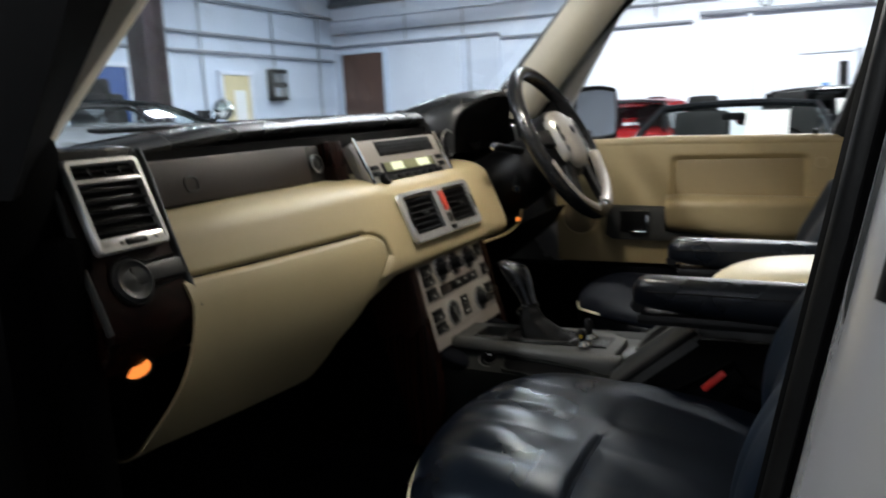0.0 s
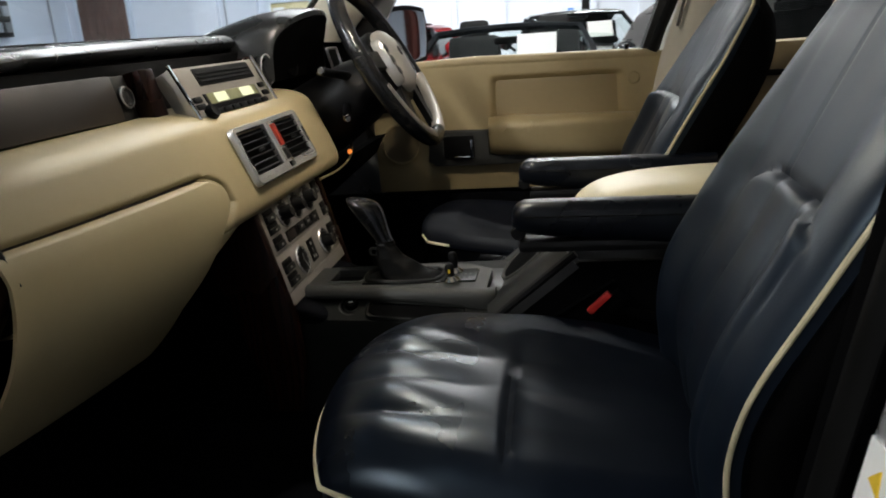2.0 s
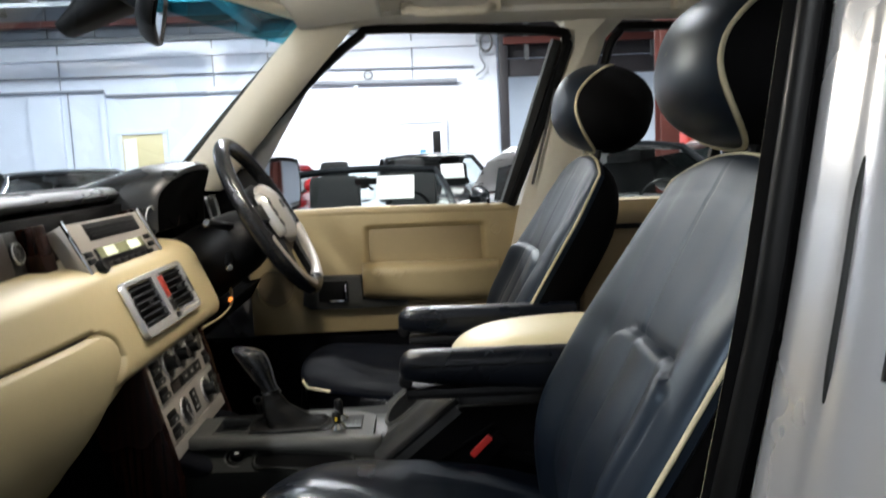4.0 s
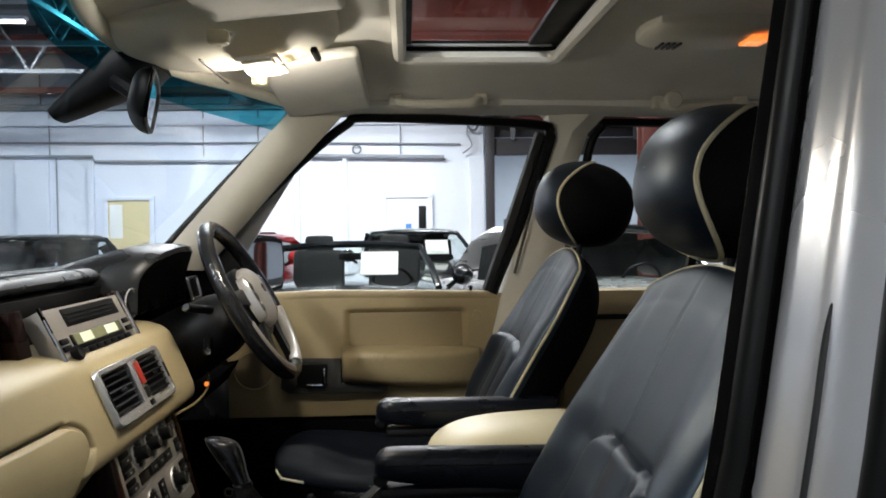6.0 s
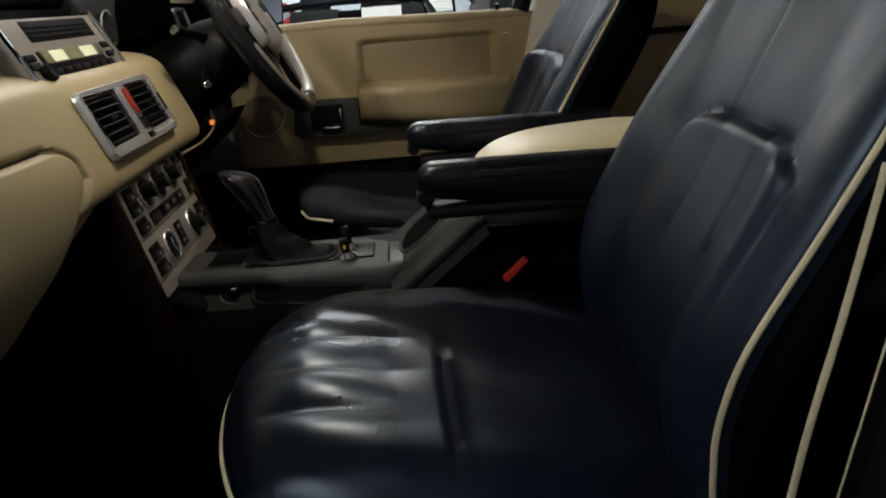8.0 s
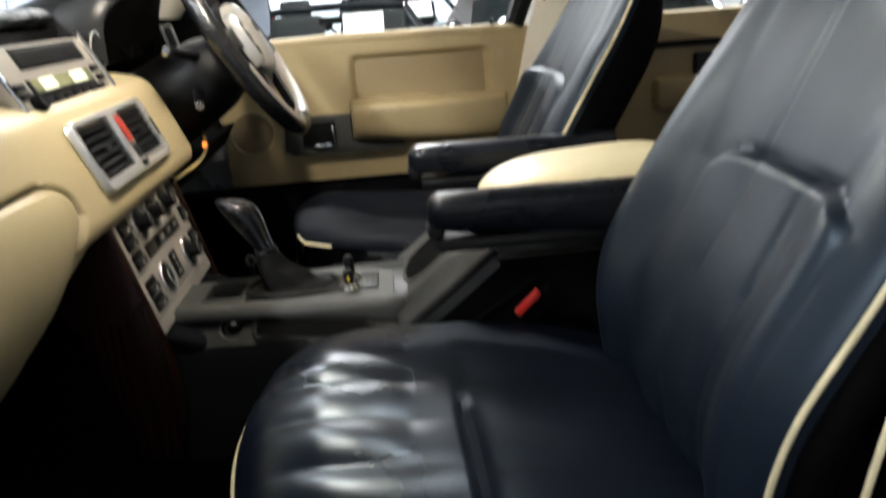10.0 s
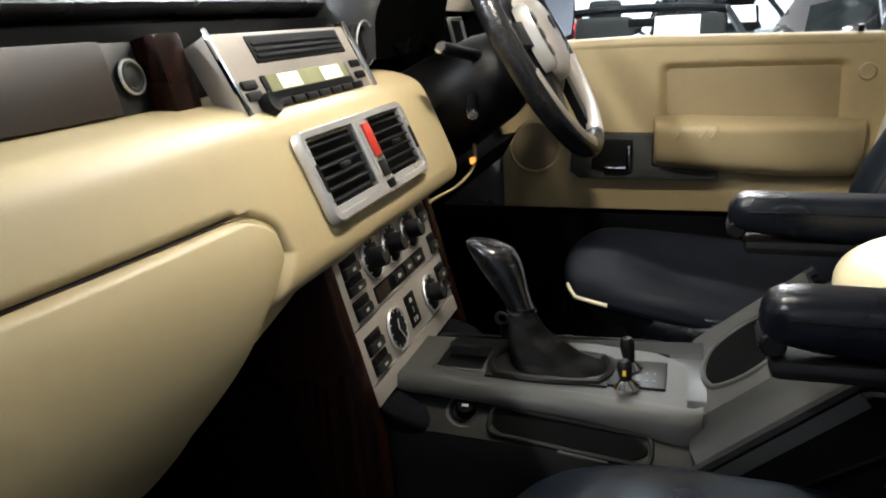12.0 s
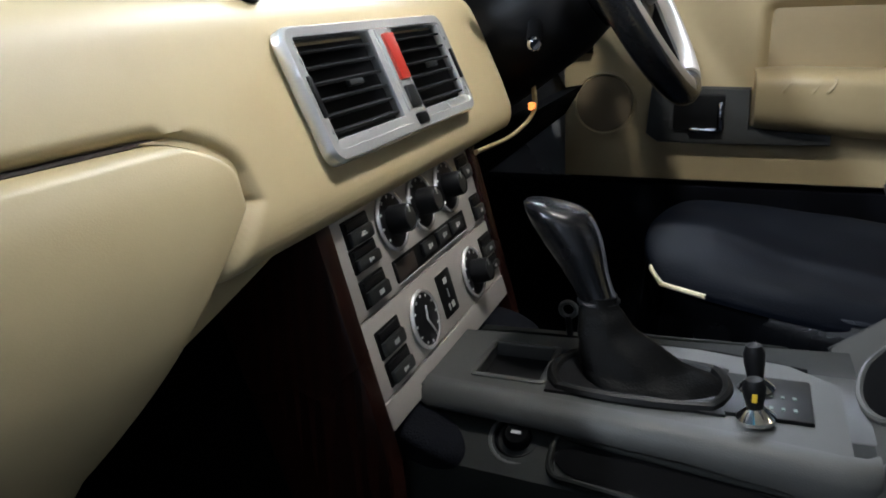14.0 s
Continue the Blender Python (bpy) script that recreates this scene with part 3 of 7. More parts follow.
# ---------------------------------------------------------------- things in the bay
cab = thing("tool_cabinet", (5.3, 10.4, 0), "tall bright red steel tool cabinet with yellow notice", "cabinet")
part("body", box((5.3, 10.6, 1.02), (1.58, 0.5, 2.04), 0.02), REDPAINT, cab)
for k in (-1, 1):
    dl = part("cabinet_door", box((5.3 + k * 0.392, 10.335, 1.05), (0.775, 0.03, 1.9), 0.008), REDPAINT, cab)
    part("handle", box((5.3 + k * 0.05, 10.305, 1.1), (0.02, 0.03, 0.16), 0.006), CHROME, dl)
part("notice", box((5.40, 10.315, 1.60), (0.36, 0.008, 0.28), 0.0), PAPER, cab, "pale paper notice")
sign = part("warning_board", box((5.50, 10.312, 1.17), (0.74, 0.012, 0.36), 0.0), PAPER, cab, "pale board with a yellow sign")
part("yellow_field", box((5.50, 10.302, 1.20), (0.60, 0.008, 0.22), 0.0), YELLOW, sign)
for k, (w, z) in enumerate(((0.42, 1.235), (0.34, 1.18))):
    part("print_bar", box((5.50, 10.296, z), (w, 0.004, 0.03), 0.0), BROWN, sign)
DRUMGREEN = material("dull_green_plastic", (0.10, 0.17, 0.12), 0.5, vary=0.15, scale=4)
for x, m in ((4.95, DRUMGREEN), (5.42, PAPER), (5.80, DRUMGREEN)):
    can = tagged(part("jerry_can", box((x, 10.0, 0.42), (0.30, 0.22, 0.84), 0.05), m), "tall plastic can before the red cabinet", "can", group="cans by the cabinet")
    part("cap", lathe([(0.035, 0), (0.035, 0.05), (0.03, 0.06), (0, 0.06)], (x - 0.07, 10.0, 0.835), (0, 0, 1), 14), BLACK, can)
rack = thing("storage_rack", (3.3, 16.6, 0), "dark steel storage rack with boxes against the bay", "rack")
for x in (2.85, 4.3):
    for y in (16.5, 17.0):
        part("post", box((x, y, 0.75), (0.05, 0.05, 1.5), 0.004), DARKSTEEL, rack)
for z in (0.3, 0.85, 1.48):
    part("shelf", box((3.575, 16.75, z), (1.5, 0.55, 0.04), 0.004), DARKSTEEL, rack)
for x, z, w, hgt, m in ((3.05, 1.02, 0.36, 0.3, REDPAINT), (3.55, 1.02, 0.4, 0.3, BLACK), (4.0, 1.0, 0.3, 0.26, CABLE), (3.2, 0.48, 0.5, 0.3, BLACK), (3.9, 0.46, 0.4, 0.26, BLUEPAINT)):
    tagged(part("storage_box", box((x, 16.75, z + 0.02), (w, 0.4, hgt), 0.02), m), "plain storage box on the steel rack", "box", group="boxes on the rack")
tagged(part("storage_box", box((3.75, 16.75, 1.72), (0.62, 0.45, 0.44), 0.02), YELLOW), "yellow storage box on top of the rack", "box", group="boxes on the rack")


# ---------------------------------------------------------------- the car's shell
shell = thing("car_shell", (0.5, 0, 0), "silver off-road estate car with cream and navy interior, near door open", "car")


# floor, tunnel, bulkhead, footwells
part("floor_pan", box((0.75, 0, 0.47), (2.5, 1.72, 0.06), 0.01), CARPET, shell, "dark carpeted floor")
part("side_carpet", box((0.2, 0.83, 0.62), (1.5, 0.05, 0.30), 0.01), CARPET, shell)
part("bulkhead", box((-0.52, 0, 0.8), (0.06, 1.72, 0.72), 0.01), CARPET, shell)
part("toe_board", box((-0.36, -0.38, 0.6), (0.04, 0.72, 0.36), 0.01, (0, -35, 0)), CARPET, shell)
part("toe_board", box((-0.36, 0.40, 0.6), (0.04, 0.72, 0.36), 0.01, (0, -35, 0)), CARPET, shell)
part("tunnel", box((0.5, 0, 0.58), (1.9, 0.2, 0.18), 0.04), CARPET, shell)
part("rear_wall", box((2.0, 0, 0.85), (0.06, 1.72, 0.8), 0.02), CARPET, shell)


# side structure of the far side: sill, rear door, window surrounds
def side_pillar(name, low, high, mat, label=""):
    """A pillar lofted from one outline to another."""
    n = 8
    rings = [[Vector(a).lerp(Vector(b), k / n) for a, b in zip(low, high)] for k in range(n + 1)]
    return part(name, loft(rings), mat, shell, label)


for s in (1, -1):
    # windscreen pillar: cream trim within, dark edge to the glass, silver outside
    if s < 0:
        side_pillar("a_pillar_trim", [(-0.135, -0.70, 1.20), (-0.115, -0.705, 1.20), (-0.10, -0.735, 1.195), (-0.11, -0.765, 1.195), (-0.135, -0.765, 1.20)],
                    [(0.235, -0.60, 1.595), (0.252, -0.61, 1.60), (0.268, -0.635, 1.60), (0.262, -0.665, 1.61), (0.235, -0.665, 1.61)], PILLAR, "cream windscreen pillar trim")
        side_pillar("a_pillar_skin", [(-0.13, -0.79, 1.16), (-0.075, -0.768, 1.16), (0.03, -0.86, 1.16), (-0.13, -0.86, 1.16)],
                    [(0.17, -0.70, 1.63), (0.236, -0.692, 1.62), (0.24, -0.78, 1.645), (0.17, -0.78, 1.645)], MATT, "black door opening edge")
    else:
        side_pillar("a_pillar_trim", [(-0.150, 0.70, 1.20), (-0.105, 0.688, 1.197), (-0.055, 0.705, 1.193), (-0.03, 0.735, 1.19), (-0.035, 0.80, 1.19), (-0.14, 0.76, 1.2)],
                [(0.220, 0.61, 1.590), (0.262, 0.598, 1.60), (0.33, 0.61, 1.607), (0.375, 0.66, 1.61), (0.36, 0.74, 1.62), (0.24, 0.70, 1.61)], PILLAR, "cream windscreen pillar trim")
        emblem, _ = pad((0.121, 0.653, 1.43), (0.62, -0.1, 0.70), (0.35, 0.90, -0.2), (0.5, -0.85, 0.0), 0.017, 0.008, 0.002, 0.001, 0.9, power=2)
        part("pillar_emblem", emblem, LINING, shell, "small oval emblem on the pillar")
    part("windscreen_seal", tube(curve([(-0.125, -0.705, 1.20), (0.05, -0.665, 1.385), (0.222, -0.615, 1.575)] if s < 0 else [(-0.166, 0.706, 1.20), (0.015, 0.673, 1.383), (0.208, 0.622, 1.565)]), 0.008 if s > 0 else 0.004, 8), RUBBER, shell)
    if s > 0:
        side_pillar("a_pillar_skin", [(-0.13, 0.80, 1.16), (0.02, 0.83, 1.16), (0.02, 0.86, 1.16), (-0.13, 0.85, 1.16)],
                    [(0.24, 0.745, 1.63), (0.33, 0.765, 1.625), (0.33, 0.78, 1.645), (0.24, 0.76, 1.645)], SILVER)
    part("roof_rail", loft([[(x, s * 0.68, 1.60 + dz), (x, s * 0.76, 1.585 + dz), (x, s * 0.80, 1.61 + dz), (x, s * 0.74, 1.68 + dz), (x, s * 0.68, 1.67 + dz)]
                            for x, dz in ((0.22, 0.0), (0.4, 0.012), (0.9, 0.012), (1.4, 0.0), (2.02, -0.03))]), LINING, shell)

# near side: hinge pillar in front, sill, door opening, jamb with seal behind
part("hinge_pillar", box((-0.16, -0.80, 0.86), (0.26, 0.1, 0.72), 0.02), MATT, shell, "black door hinge pillar")
part("hinge_cover", box((-0.06, -0.775, 0.80), (0.12, 0.05, 0.62), 0.02), MATT, shell)
part("sill", box((0.4, -0.865, 0.48), (1.2, 0.12, 0.13), 0.03), SILVER, shell)
part("sill_tread", box((0.38, -0.805, 0.548), (1.1, 0.17, 0.014), 0.005), MATT, shell, "black rubber sill tread")


def jamb_x(z):
    return 0.703 + (z - 1.05) * 0.19


def jamb_skin(outline, z0=0.52, z1=1.66, n=26, closed=False):
    rings = []
    for k in range(n + 1):
        z = z0 + (z1 - z0) * k / n
        rings.append([(jamb_x(z) + dx, y + 0.10 * max(0, z - 1.15), z) for dx, y in outline])
    bm = bmesh.new()
    vs = [[bm.verts.new(p) for p in r] for r in rings]
    m = len(outline)
    for a, b in zip(vs, vs[1:]):
        for k in range(m if closed else m - 1):
            bm.faces.new((a[k], a[(k + 1) % m], b[(k + 1) % m], b[k]))
    return bm


jamb = part("door_jamb", jamb_skin([(0.05, -0.836), (0.026, -0.838), (0.020, -0.840), (0.0155, -0.844), (0.014, -0.850), (0.0145, -0.862), (0.0165, -0.880), (0.0175, -0.888), (0.0165, -0.895), (0.0145, -0.903), (0.0135, -0.911), (0.016, -0.922), (0.024, -0.940),
                                    (0.038, -0.954), (0.060, -0.963), (0.095, -0.969), (0.3, -0.985), (0.3, -0.83)], closed=True), SILVER, shell, "silver painted rear door jamb")


def seal_y(z):
    """The seal swings outwards above the lock."""
    k = min(max((z - 0.93) / 0.22, 0), 1)
    return -0.822 - 0.010 * k * k * (3 - 2 * k) + 0.10 * max(0, z - 1.15)


trim_rings = []
for k in range(31):
    z = 0.52 + 1.14 * k / 30
    lean, sy, x = 0.10 * max(0, z - 1.15), seal_y(z), jamb_x(z)
    trim_rings.append([(x + 0.03, -0.800 + lean, z), (x - 0.002, -0.809 + lean, z), (x - 0.005, -0.815 + lean, z), (x - 0.003, min(sy + 0.010, -0.820 + lean), z), (x + 0.004, sy - 0.006, z), (x + 0.010, sy - 0.013, z),
                       (x + 0.03, sy - 0.006, z), (x + 0.03, sy + 0.004, z)])
part("pillar_trim", loft(trim_rings), MATT, shell, "black pillar trim")
ZS = [0.53 + 0.038 * k for k in range(30)]
part("door_seal", tube([(jamb_x(z) + 0.010, seal_y(z), z) for z in ZS], 0.012, 12), RUBBER, shell, "black rubber door seal")
part("trim_edge", tube([(jamb_x(z), -0.807 + 0.10 * max(0, z - 1.15), z) for z in ZS], 0.0014, 6), CREAM, shell, "thin pale trim edge")
# Dark tube on the silver skin, imitating shade in a pressed crease.
part("crease_shade", tube(curve([(jamb_x(z) + dx, -0.9085 + 0.10 * max(0, z - 1.15), z) for z, dx in ((1.105, 0.016), (1.13, 0.0135), (1.18, 0.0132), (1.225, 0.0134), (1.25, 0.016))]), [0.0008] + [0.0026] * 23 + [0.0008], 8), DARKGREY, shell, "dark tube standing for shade in the jamb's crease")
part("outer_seal", tube([(jamb_x(z) + 0.030, -0.9485 + 0.10 * max(0, z - 1.15), z) for z in (1.13 + 0.044 * k for k in range(13))], 0.010, 10), RUBBER, shell, "black outer rubber seal")
SX = 0.0136
sticker = part("warning_label", box((jamb_x(0.937) + SX, -0.866, 0.937), (0.0015, 0.036, 0.086), 0.0, (0, 10.8, 2)), PAPER, shell, "white airbag warning label")
part("yellow_triangle", lathe([(0.0085, 0), (0.0085, 0.0012)], (jamb_x(0.961) + SX - 0.0006, -0.866, 0.961), (-1, 0, 0.19), 3), YELLOW, sticker)
part("red_sign", lathe([(0.0085, 0), (0.0085, 0.0012)], (jamb_x(0.933) + SX - 0.0006, -0.866, 0.933), (-1, 0, 0.19), 16), REDPRINT, sticker)
for k in range(2):
    part("print_bar", box((jamb_x(0.910 - 0.008 * k) + SX - 0.0008, -0.866, 0.910 - 0.008 * k), (0.001, 0.026, 0.003), 0, (0, 10.8, 2)), BLACK, sticker)
striker = part("door_striker", lathe([(0.028, 0), (0.028, 0.004), (0.022, 0.008), (0.014, 0.009), (0.012, 0.02), (0.016, 0.024), (0, 0.026)], (jamb_x(0.945) + 0.020, -0.950, 0.945), (-1, -0.9, 0.15)), CHROME, shell, "bright door striker")
part("striker_screw", lathe([(0.006, 0), (0.006, 0.003), (0, 0.004)], (jamb_x(0.945) + 0.003, -0.967, 0.949), (-1, -0.9, 0.15), 6), STEEL, striker)
part("rear_quarter", box((1.5, -0.9, 0.85), (1.0, 0.08, 0.66), 0.03), SILVER, shell)

# far side: window surround, rear door, belt
def side_panel(points, y, thick, mat, name, label="", bevel=0.006):
    return part(name, extruded([(x, z) for x, z in points], y, y + thick, bevel), mat, shell, label)


part("b_pillar_trim", loft([[(x0, 0.775 - 0.0 * z, z), (x0 + 0.04, 0.75, z), (x1 - 0.05, 0.745, z), (x1, 0.775, z), (x1, 0.85, z), (x0, 0.85, z)]
                            for x0, x1, z in ((0.72, 0.93, 0.9), (0.765, 0.955, 1.1), (0.83, 0.975, 1.30), (0.885, 0.985, 1.48), (0.905, 1.01, 1.55), (0.90, 1.06, 1.60), (0.86, 1.12, 1.63))]),
     PILLAR, shell, "cream centre pillar trim")
part("b_pillar_groove", tube([(0.80, 0.746, 1.17), (0.868, 0.746, 1.42)], 0.004, 6), BROWN, shell)
part("window_seal", tube(curve([(-0.03, 0.795, 1.20), (0.037, 0.785, 1.29), (0.165, 0.770, 1.415), (0.268, 0.757, 1.508), (0.355, 0.752, 1.574), (0.42, 0.75, 1.592), (0.85, 0.75, 1.572), (0.90, 0.753, 1.545), (0.893, 0.757, 1.50), (0.82, 0.775, 1.30), (0.745, 0.79, 1.115)], 5), 0.013, 8), RUBBER, shell, "black window seal")
part("window_channel", tube([(0.885, 0.79, 1.55), (0.80, 0.80, 1.30), (0.735, 0.81, 1.115)], 0.02, 6), BLACK, shell)
part("rear_window_seal", tube(curve([(0.95, 0.79, 1.13), (0.985, 0.775, 1.30), (1.005, 0.765, 1.48), (1.04, 0.755, 1.56), (1.12, 0.75, 1.575), (1.75, 0.75, 1.55)], 5), 0.012, 8), RUBBER, shell)
rear_door = part("rear_door_trim", extruded([(0.93, 0.55), (1.9, 0.55), (1.9, 1.12), (0.95, 1.12)], 0.785, 0.85, 0.012), DOORBEIGE, shell, "cream rear door panel")
part("belt_strip", box((1.42, 0.782, 1.045), (0.9, 0.02, 0.014), 0.004), BLACK, rear_door)
part("rear_pull", box((1.42, 0.772, 0.985), (0.5, 0.03, 0.075), 0.012), BLACK, rear_door, "dark rear door pull")
part("rear_door_rest", box((1.42, 0.77, 0.93), (0.7, 0.06, 0.08), 0.02), DOORBEIGE, rear_door)
part("side_window", sheet(lambda u, v: (0.07 + 0.83 * u, 0.80 - 0.04 * v, 1.10 + 0.50 * v), 2, 2), GLASS, shell).visible_shadow = False
part("rear_side_window", sheet(lambda u, v: (0.98 + 0.9 * u, 0.80 - 0.04 * v, 1.12 + 0.47 * v), 2, 2), GLASS, shell).visible_shadow = False
part("outer_skin", box((0.85, 0.9, 0.80), (2.3, 0.04, 0.6), 0.02), SILVER, shell)


# roof: lining with the sunroof's opening, outer skin
def roof_z(x, y):
    return 1.662 - 0.045 * (abs(y) / 0.72) ** 4 - 0.02 * max(0, (0.5 - x) / 0.3) ** 2 - 0.02 * max(0, x - 1.3)


SX0, SX1, SY = 0.50, 0.835, 0.315


def lining_piece(x0, x1, y0, y1, nu=8, nv=8):
    def at(u, v):
        y = y0 + (y1 - y0) * v
        x = x0 + (x1 - x0) * u
        if x0 < 0.3:  # the front edge bows forward with the windscreen
            f = 0.235 - 0.20 * (1 - min(1, abs(y) / 0.66) ** 2)
            x = f + (x1 - f) * u
        return x, y, roof_z(x, y)

    return sheet(at, nu, nv)


lin = bmesh.new()
for x0, x1, y0, y1 in ((0.2, SX0, -0.74, 0.74), (SX1, 2.0, -0.74, 0.74), (SX0, SX1, -0.74, -SY), (SX0, SX1, SY, 0.74)):
    join(lin, lining_piece(x0, x1, y0, y1, 8, 12))
bmesh.ops.remove_doubles(lin, verts=lin.verts, dist=0.0005)
lining = part("roof_lining", lin, LINING, shell, "pale grey cloth roof lining")
part("header_roll", tube([(0.237 - 0.20 * (1 - min(1, abs(y) / 0.66) ** 2), y, roof_z(0.237 - 0.20 * (1 - min(1, abs(y) / 0.66) ** 2), y) - 0.004) for y in (-0.66 + 0.033 * k for k in range(41))], 0.017, 10), PILLAR, shell, "cream rolled edge above the windscreen")
part("sunroof_trim", tube([p for c, a0 in (((SX1 - 0.03, SY - 0.03), 0), ((SX0 + 0.03, SY - 0.03), 90), ((SX0 + 0.03, -SY + 0.03), 180), ((SX1 - 0.03, -SY + 0.03), 270))
                           for p in [(c[0] + 0.03 * math.cos(radians(a0 + 15 * k)), c[1] + 0.03 * math.sin(radians(a0 + 15 * k)), 1.654) for k in range(7)]], 0.014, 8, True), LINING, shell, "padded sunroof edge")
well = bmesh.new()
for c, s in (((SX0 - 0.005, 0, 1.675), (0.01, 2 * SY, 0.02)), ((SX1 + 0.005, 0, 1.675), (0.01, 2 * SY, 0.02)),
             ((0.667, SY + 0.005, 1.672), (0.345, 0.01, 0.014)), ((0.667, -SY - 0.005, 1.675), (0.345, 0.01, 0.02))):
    box(c, s, 0.0, bm=well)
part("sunroof_well", well, RUBBER, shell)
fr = bmesh.new()
for c, s in (((SX0 + 0.01, 0, 1.684), (0.03, 2 * SY, 0.010)), ((SX1 - 0.03, 0, 1.684), (0.066, 2 * SY, 0.010)),
             ((0.667, SY - 0.004, 1.684), (0.33, 0.014, 0.010)), ((0.667, -SY + 0.012, 1.684), (0.33, 0.03, 0.010))):
    box(c, s, 0.003, bm=fr)
part("sunroof_frame", fr, RUBBER, shell, "black sunroof frame")
part("sunroof_rail", box((0.667, SY - 0.013, 1.678), (0.31, 0.008, 0.006), 0.002), CHROME, shell)
part("sunroof_glass", sheet(lambda u, v: (SX0 + 0.335 * u, -SY + 2 * SY * v, 1.690), 1, 1), GLASS, shell).visible_shadow = False
skin = bmesh.new()
for x0, x1, y0, y1 in ((0.12, SX0, -0.76, 0.76), (SX1, 2.03, -0.76, 0.76), (SX0, SX1, -0.76, -SY), (SX0, SX1, 0.60, 0.76)):
    join(skin, sheet(lambda u, v: (x0 + (x1 - x0) * u, y0 + (y1 - y0) * v, 0.072 + roof_z(x0 + (x1 - x0) * u, y0 + (y1 - y0) * v)), 8, 12))
part("roof_skin", skin, SILVER, shell)

# windscreen with its tinted band
def screen(u, v, off=0.0):
    y = 0.705 - 1.41 * u
    s = 1 - 0.13 * v
    return Vector((-0.158 + 0.383 * v - (0.10 + 0.10 * max(v, 0)) * (1 - (y / 0.705) ** 2) + off, y * s, 1.20 + 0.385 * v + 0.02 * (1 - (y / 0.705) ** 2)))


part("windscreen", sheet(lambda u, v: screen(u, -0.12 + v * 1.01), 16, 8), SCREENGLASS, shell, "clear windscreen").visible_shadow = False
part("sun_band", sheet(lambda u, v: screen(u, 0.89 + 0.13 * v), 16, 4), BAND, shell, "teal tinted band of the windscreen").visible_shadow = False
part("bonnet", sheet(lambda u, v: (-1.5 + 1.2 * u, -0.8 + 1.6 * v, 1.0 + 0.12 * u - 0.05 * (2 * v - 1) ** 4), 6, 8, 0.03), SILVER, shell)
part("front_panel", box((-1.52, 0, 0.7), (0.1, 1.6, 0.55), 0.05), SILVER, shell)
for s in (-1, 1):
    part("wing", box((-0.95, s * 0.84, 0.82), (1.1, 0.06, 0.4), 0.03), SILVER, shell)
    for x in (-0.95, 1.75):
        w = part("wheel", lathe([(0.2, -0.1), (0.34, -0.11), (0.365, -0.08), (0.365, 0.08), (0.34, 0.11), (0.2, 0.1)], (x, s * 0.78, 0.365), (0, s, 0)), TYRE, shell, "black road tyre")
        part("rim", lathe([(0.22, -0.05), (0.23, 0.06), (0.18, 0.08), (0.05, 0.05), (0, 0.06)], (x, s * 0.78, 0.365), (0, s, 0)), SILVER, w)


# ---------------------------------------------------------------- things on the roof
def visor(s):
    v = thing("sun_visor", (0.32, s * 0.36, 1.575), "pale grey folded sun visor under the roof", "sun visor", group="sun visors")
    part("panel", box((0.325, s * 0.365, 1.606), (0.20, 0.42, 0.022), 0.011, (-s * 5, -6, 0), segs=3), LINING, v)
    part("pivot", tube([(0.235, s * 0.15, 1.578), (0.235, s * 0.12, 1.585), (0.25, s * 0.11, 1.61)], 0.008, 8), LINING, v)
    part("clip", box((0.235, s * 0.165, 1.58), (0.03, 0.025, 0.02), 0.005), CREAM, v)


visor(1), visor(-1)
oh = thing("overhead_console", (0.2, 0, 1.55), "cream overhead console with lit map lamps", "overhead console")
ohb, _ = pad((0.215, 0, 1.628), (1, 0, 0.1), (0, 1, 0), (0.1, 0, -1), 0.185, 0.15, 0.052, 0.02, 0.6, power=2.4)
part("body", ohb, PILLAR, oh)
for s in (-1, 1):
    ln = part("lamp_lens", box((0.27, s * 0.035 + 0.0, 1.572), (0.05, 0.04, 0.012), 0.004, (0, -6, 0)), ROOFLAMP if s > 0 else PILLAR, oh, "glowing warm lamp lens" if s > 0 else "")
    part("lamp_frame", frame_ring((0.27, s * 0.035, 1.576), (1, 0, 0.1), (0, 1, 0), (0.1, 0, -1), 0.07, 0.06, 0.008, 0.006, 0.008), LINING, ln)
cl = bpy.data.lights.new("map_lamp_glow", "POINT")
cl.shadow_soft_size, cl.energy, cl.color = 0.016, 1.8, (1.0, 0.955, 0.86)
new("map_lamp_glow", cl).location = (0.27, 0.035, 1.543)
beam = bpy.data.lights.new("map_lamp_beam", "AREA")
beam.shape, beam.size, beam.size_y, beam.energy, beam.color = "RECTANGLE", 0.05, 0.04, 1.5, (1.0, 0.955, 0.86)
new("map_lamp_beam", beam).location = (0.27, 0.035, 1.563)
part("grip", box((0.36, 0.0, 1.592), (0.012, 0.07, 0.012), 0.005), BLACK, oh, "dark switch grip")
part("seam", box((0.19, 0.0, 1.562), (0.004, 0.2, 0.003), 0.001), BROWN, oh)


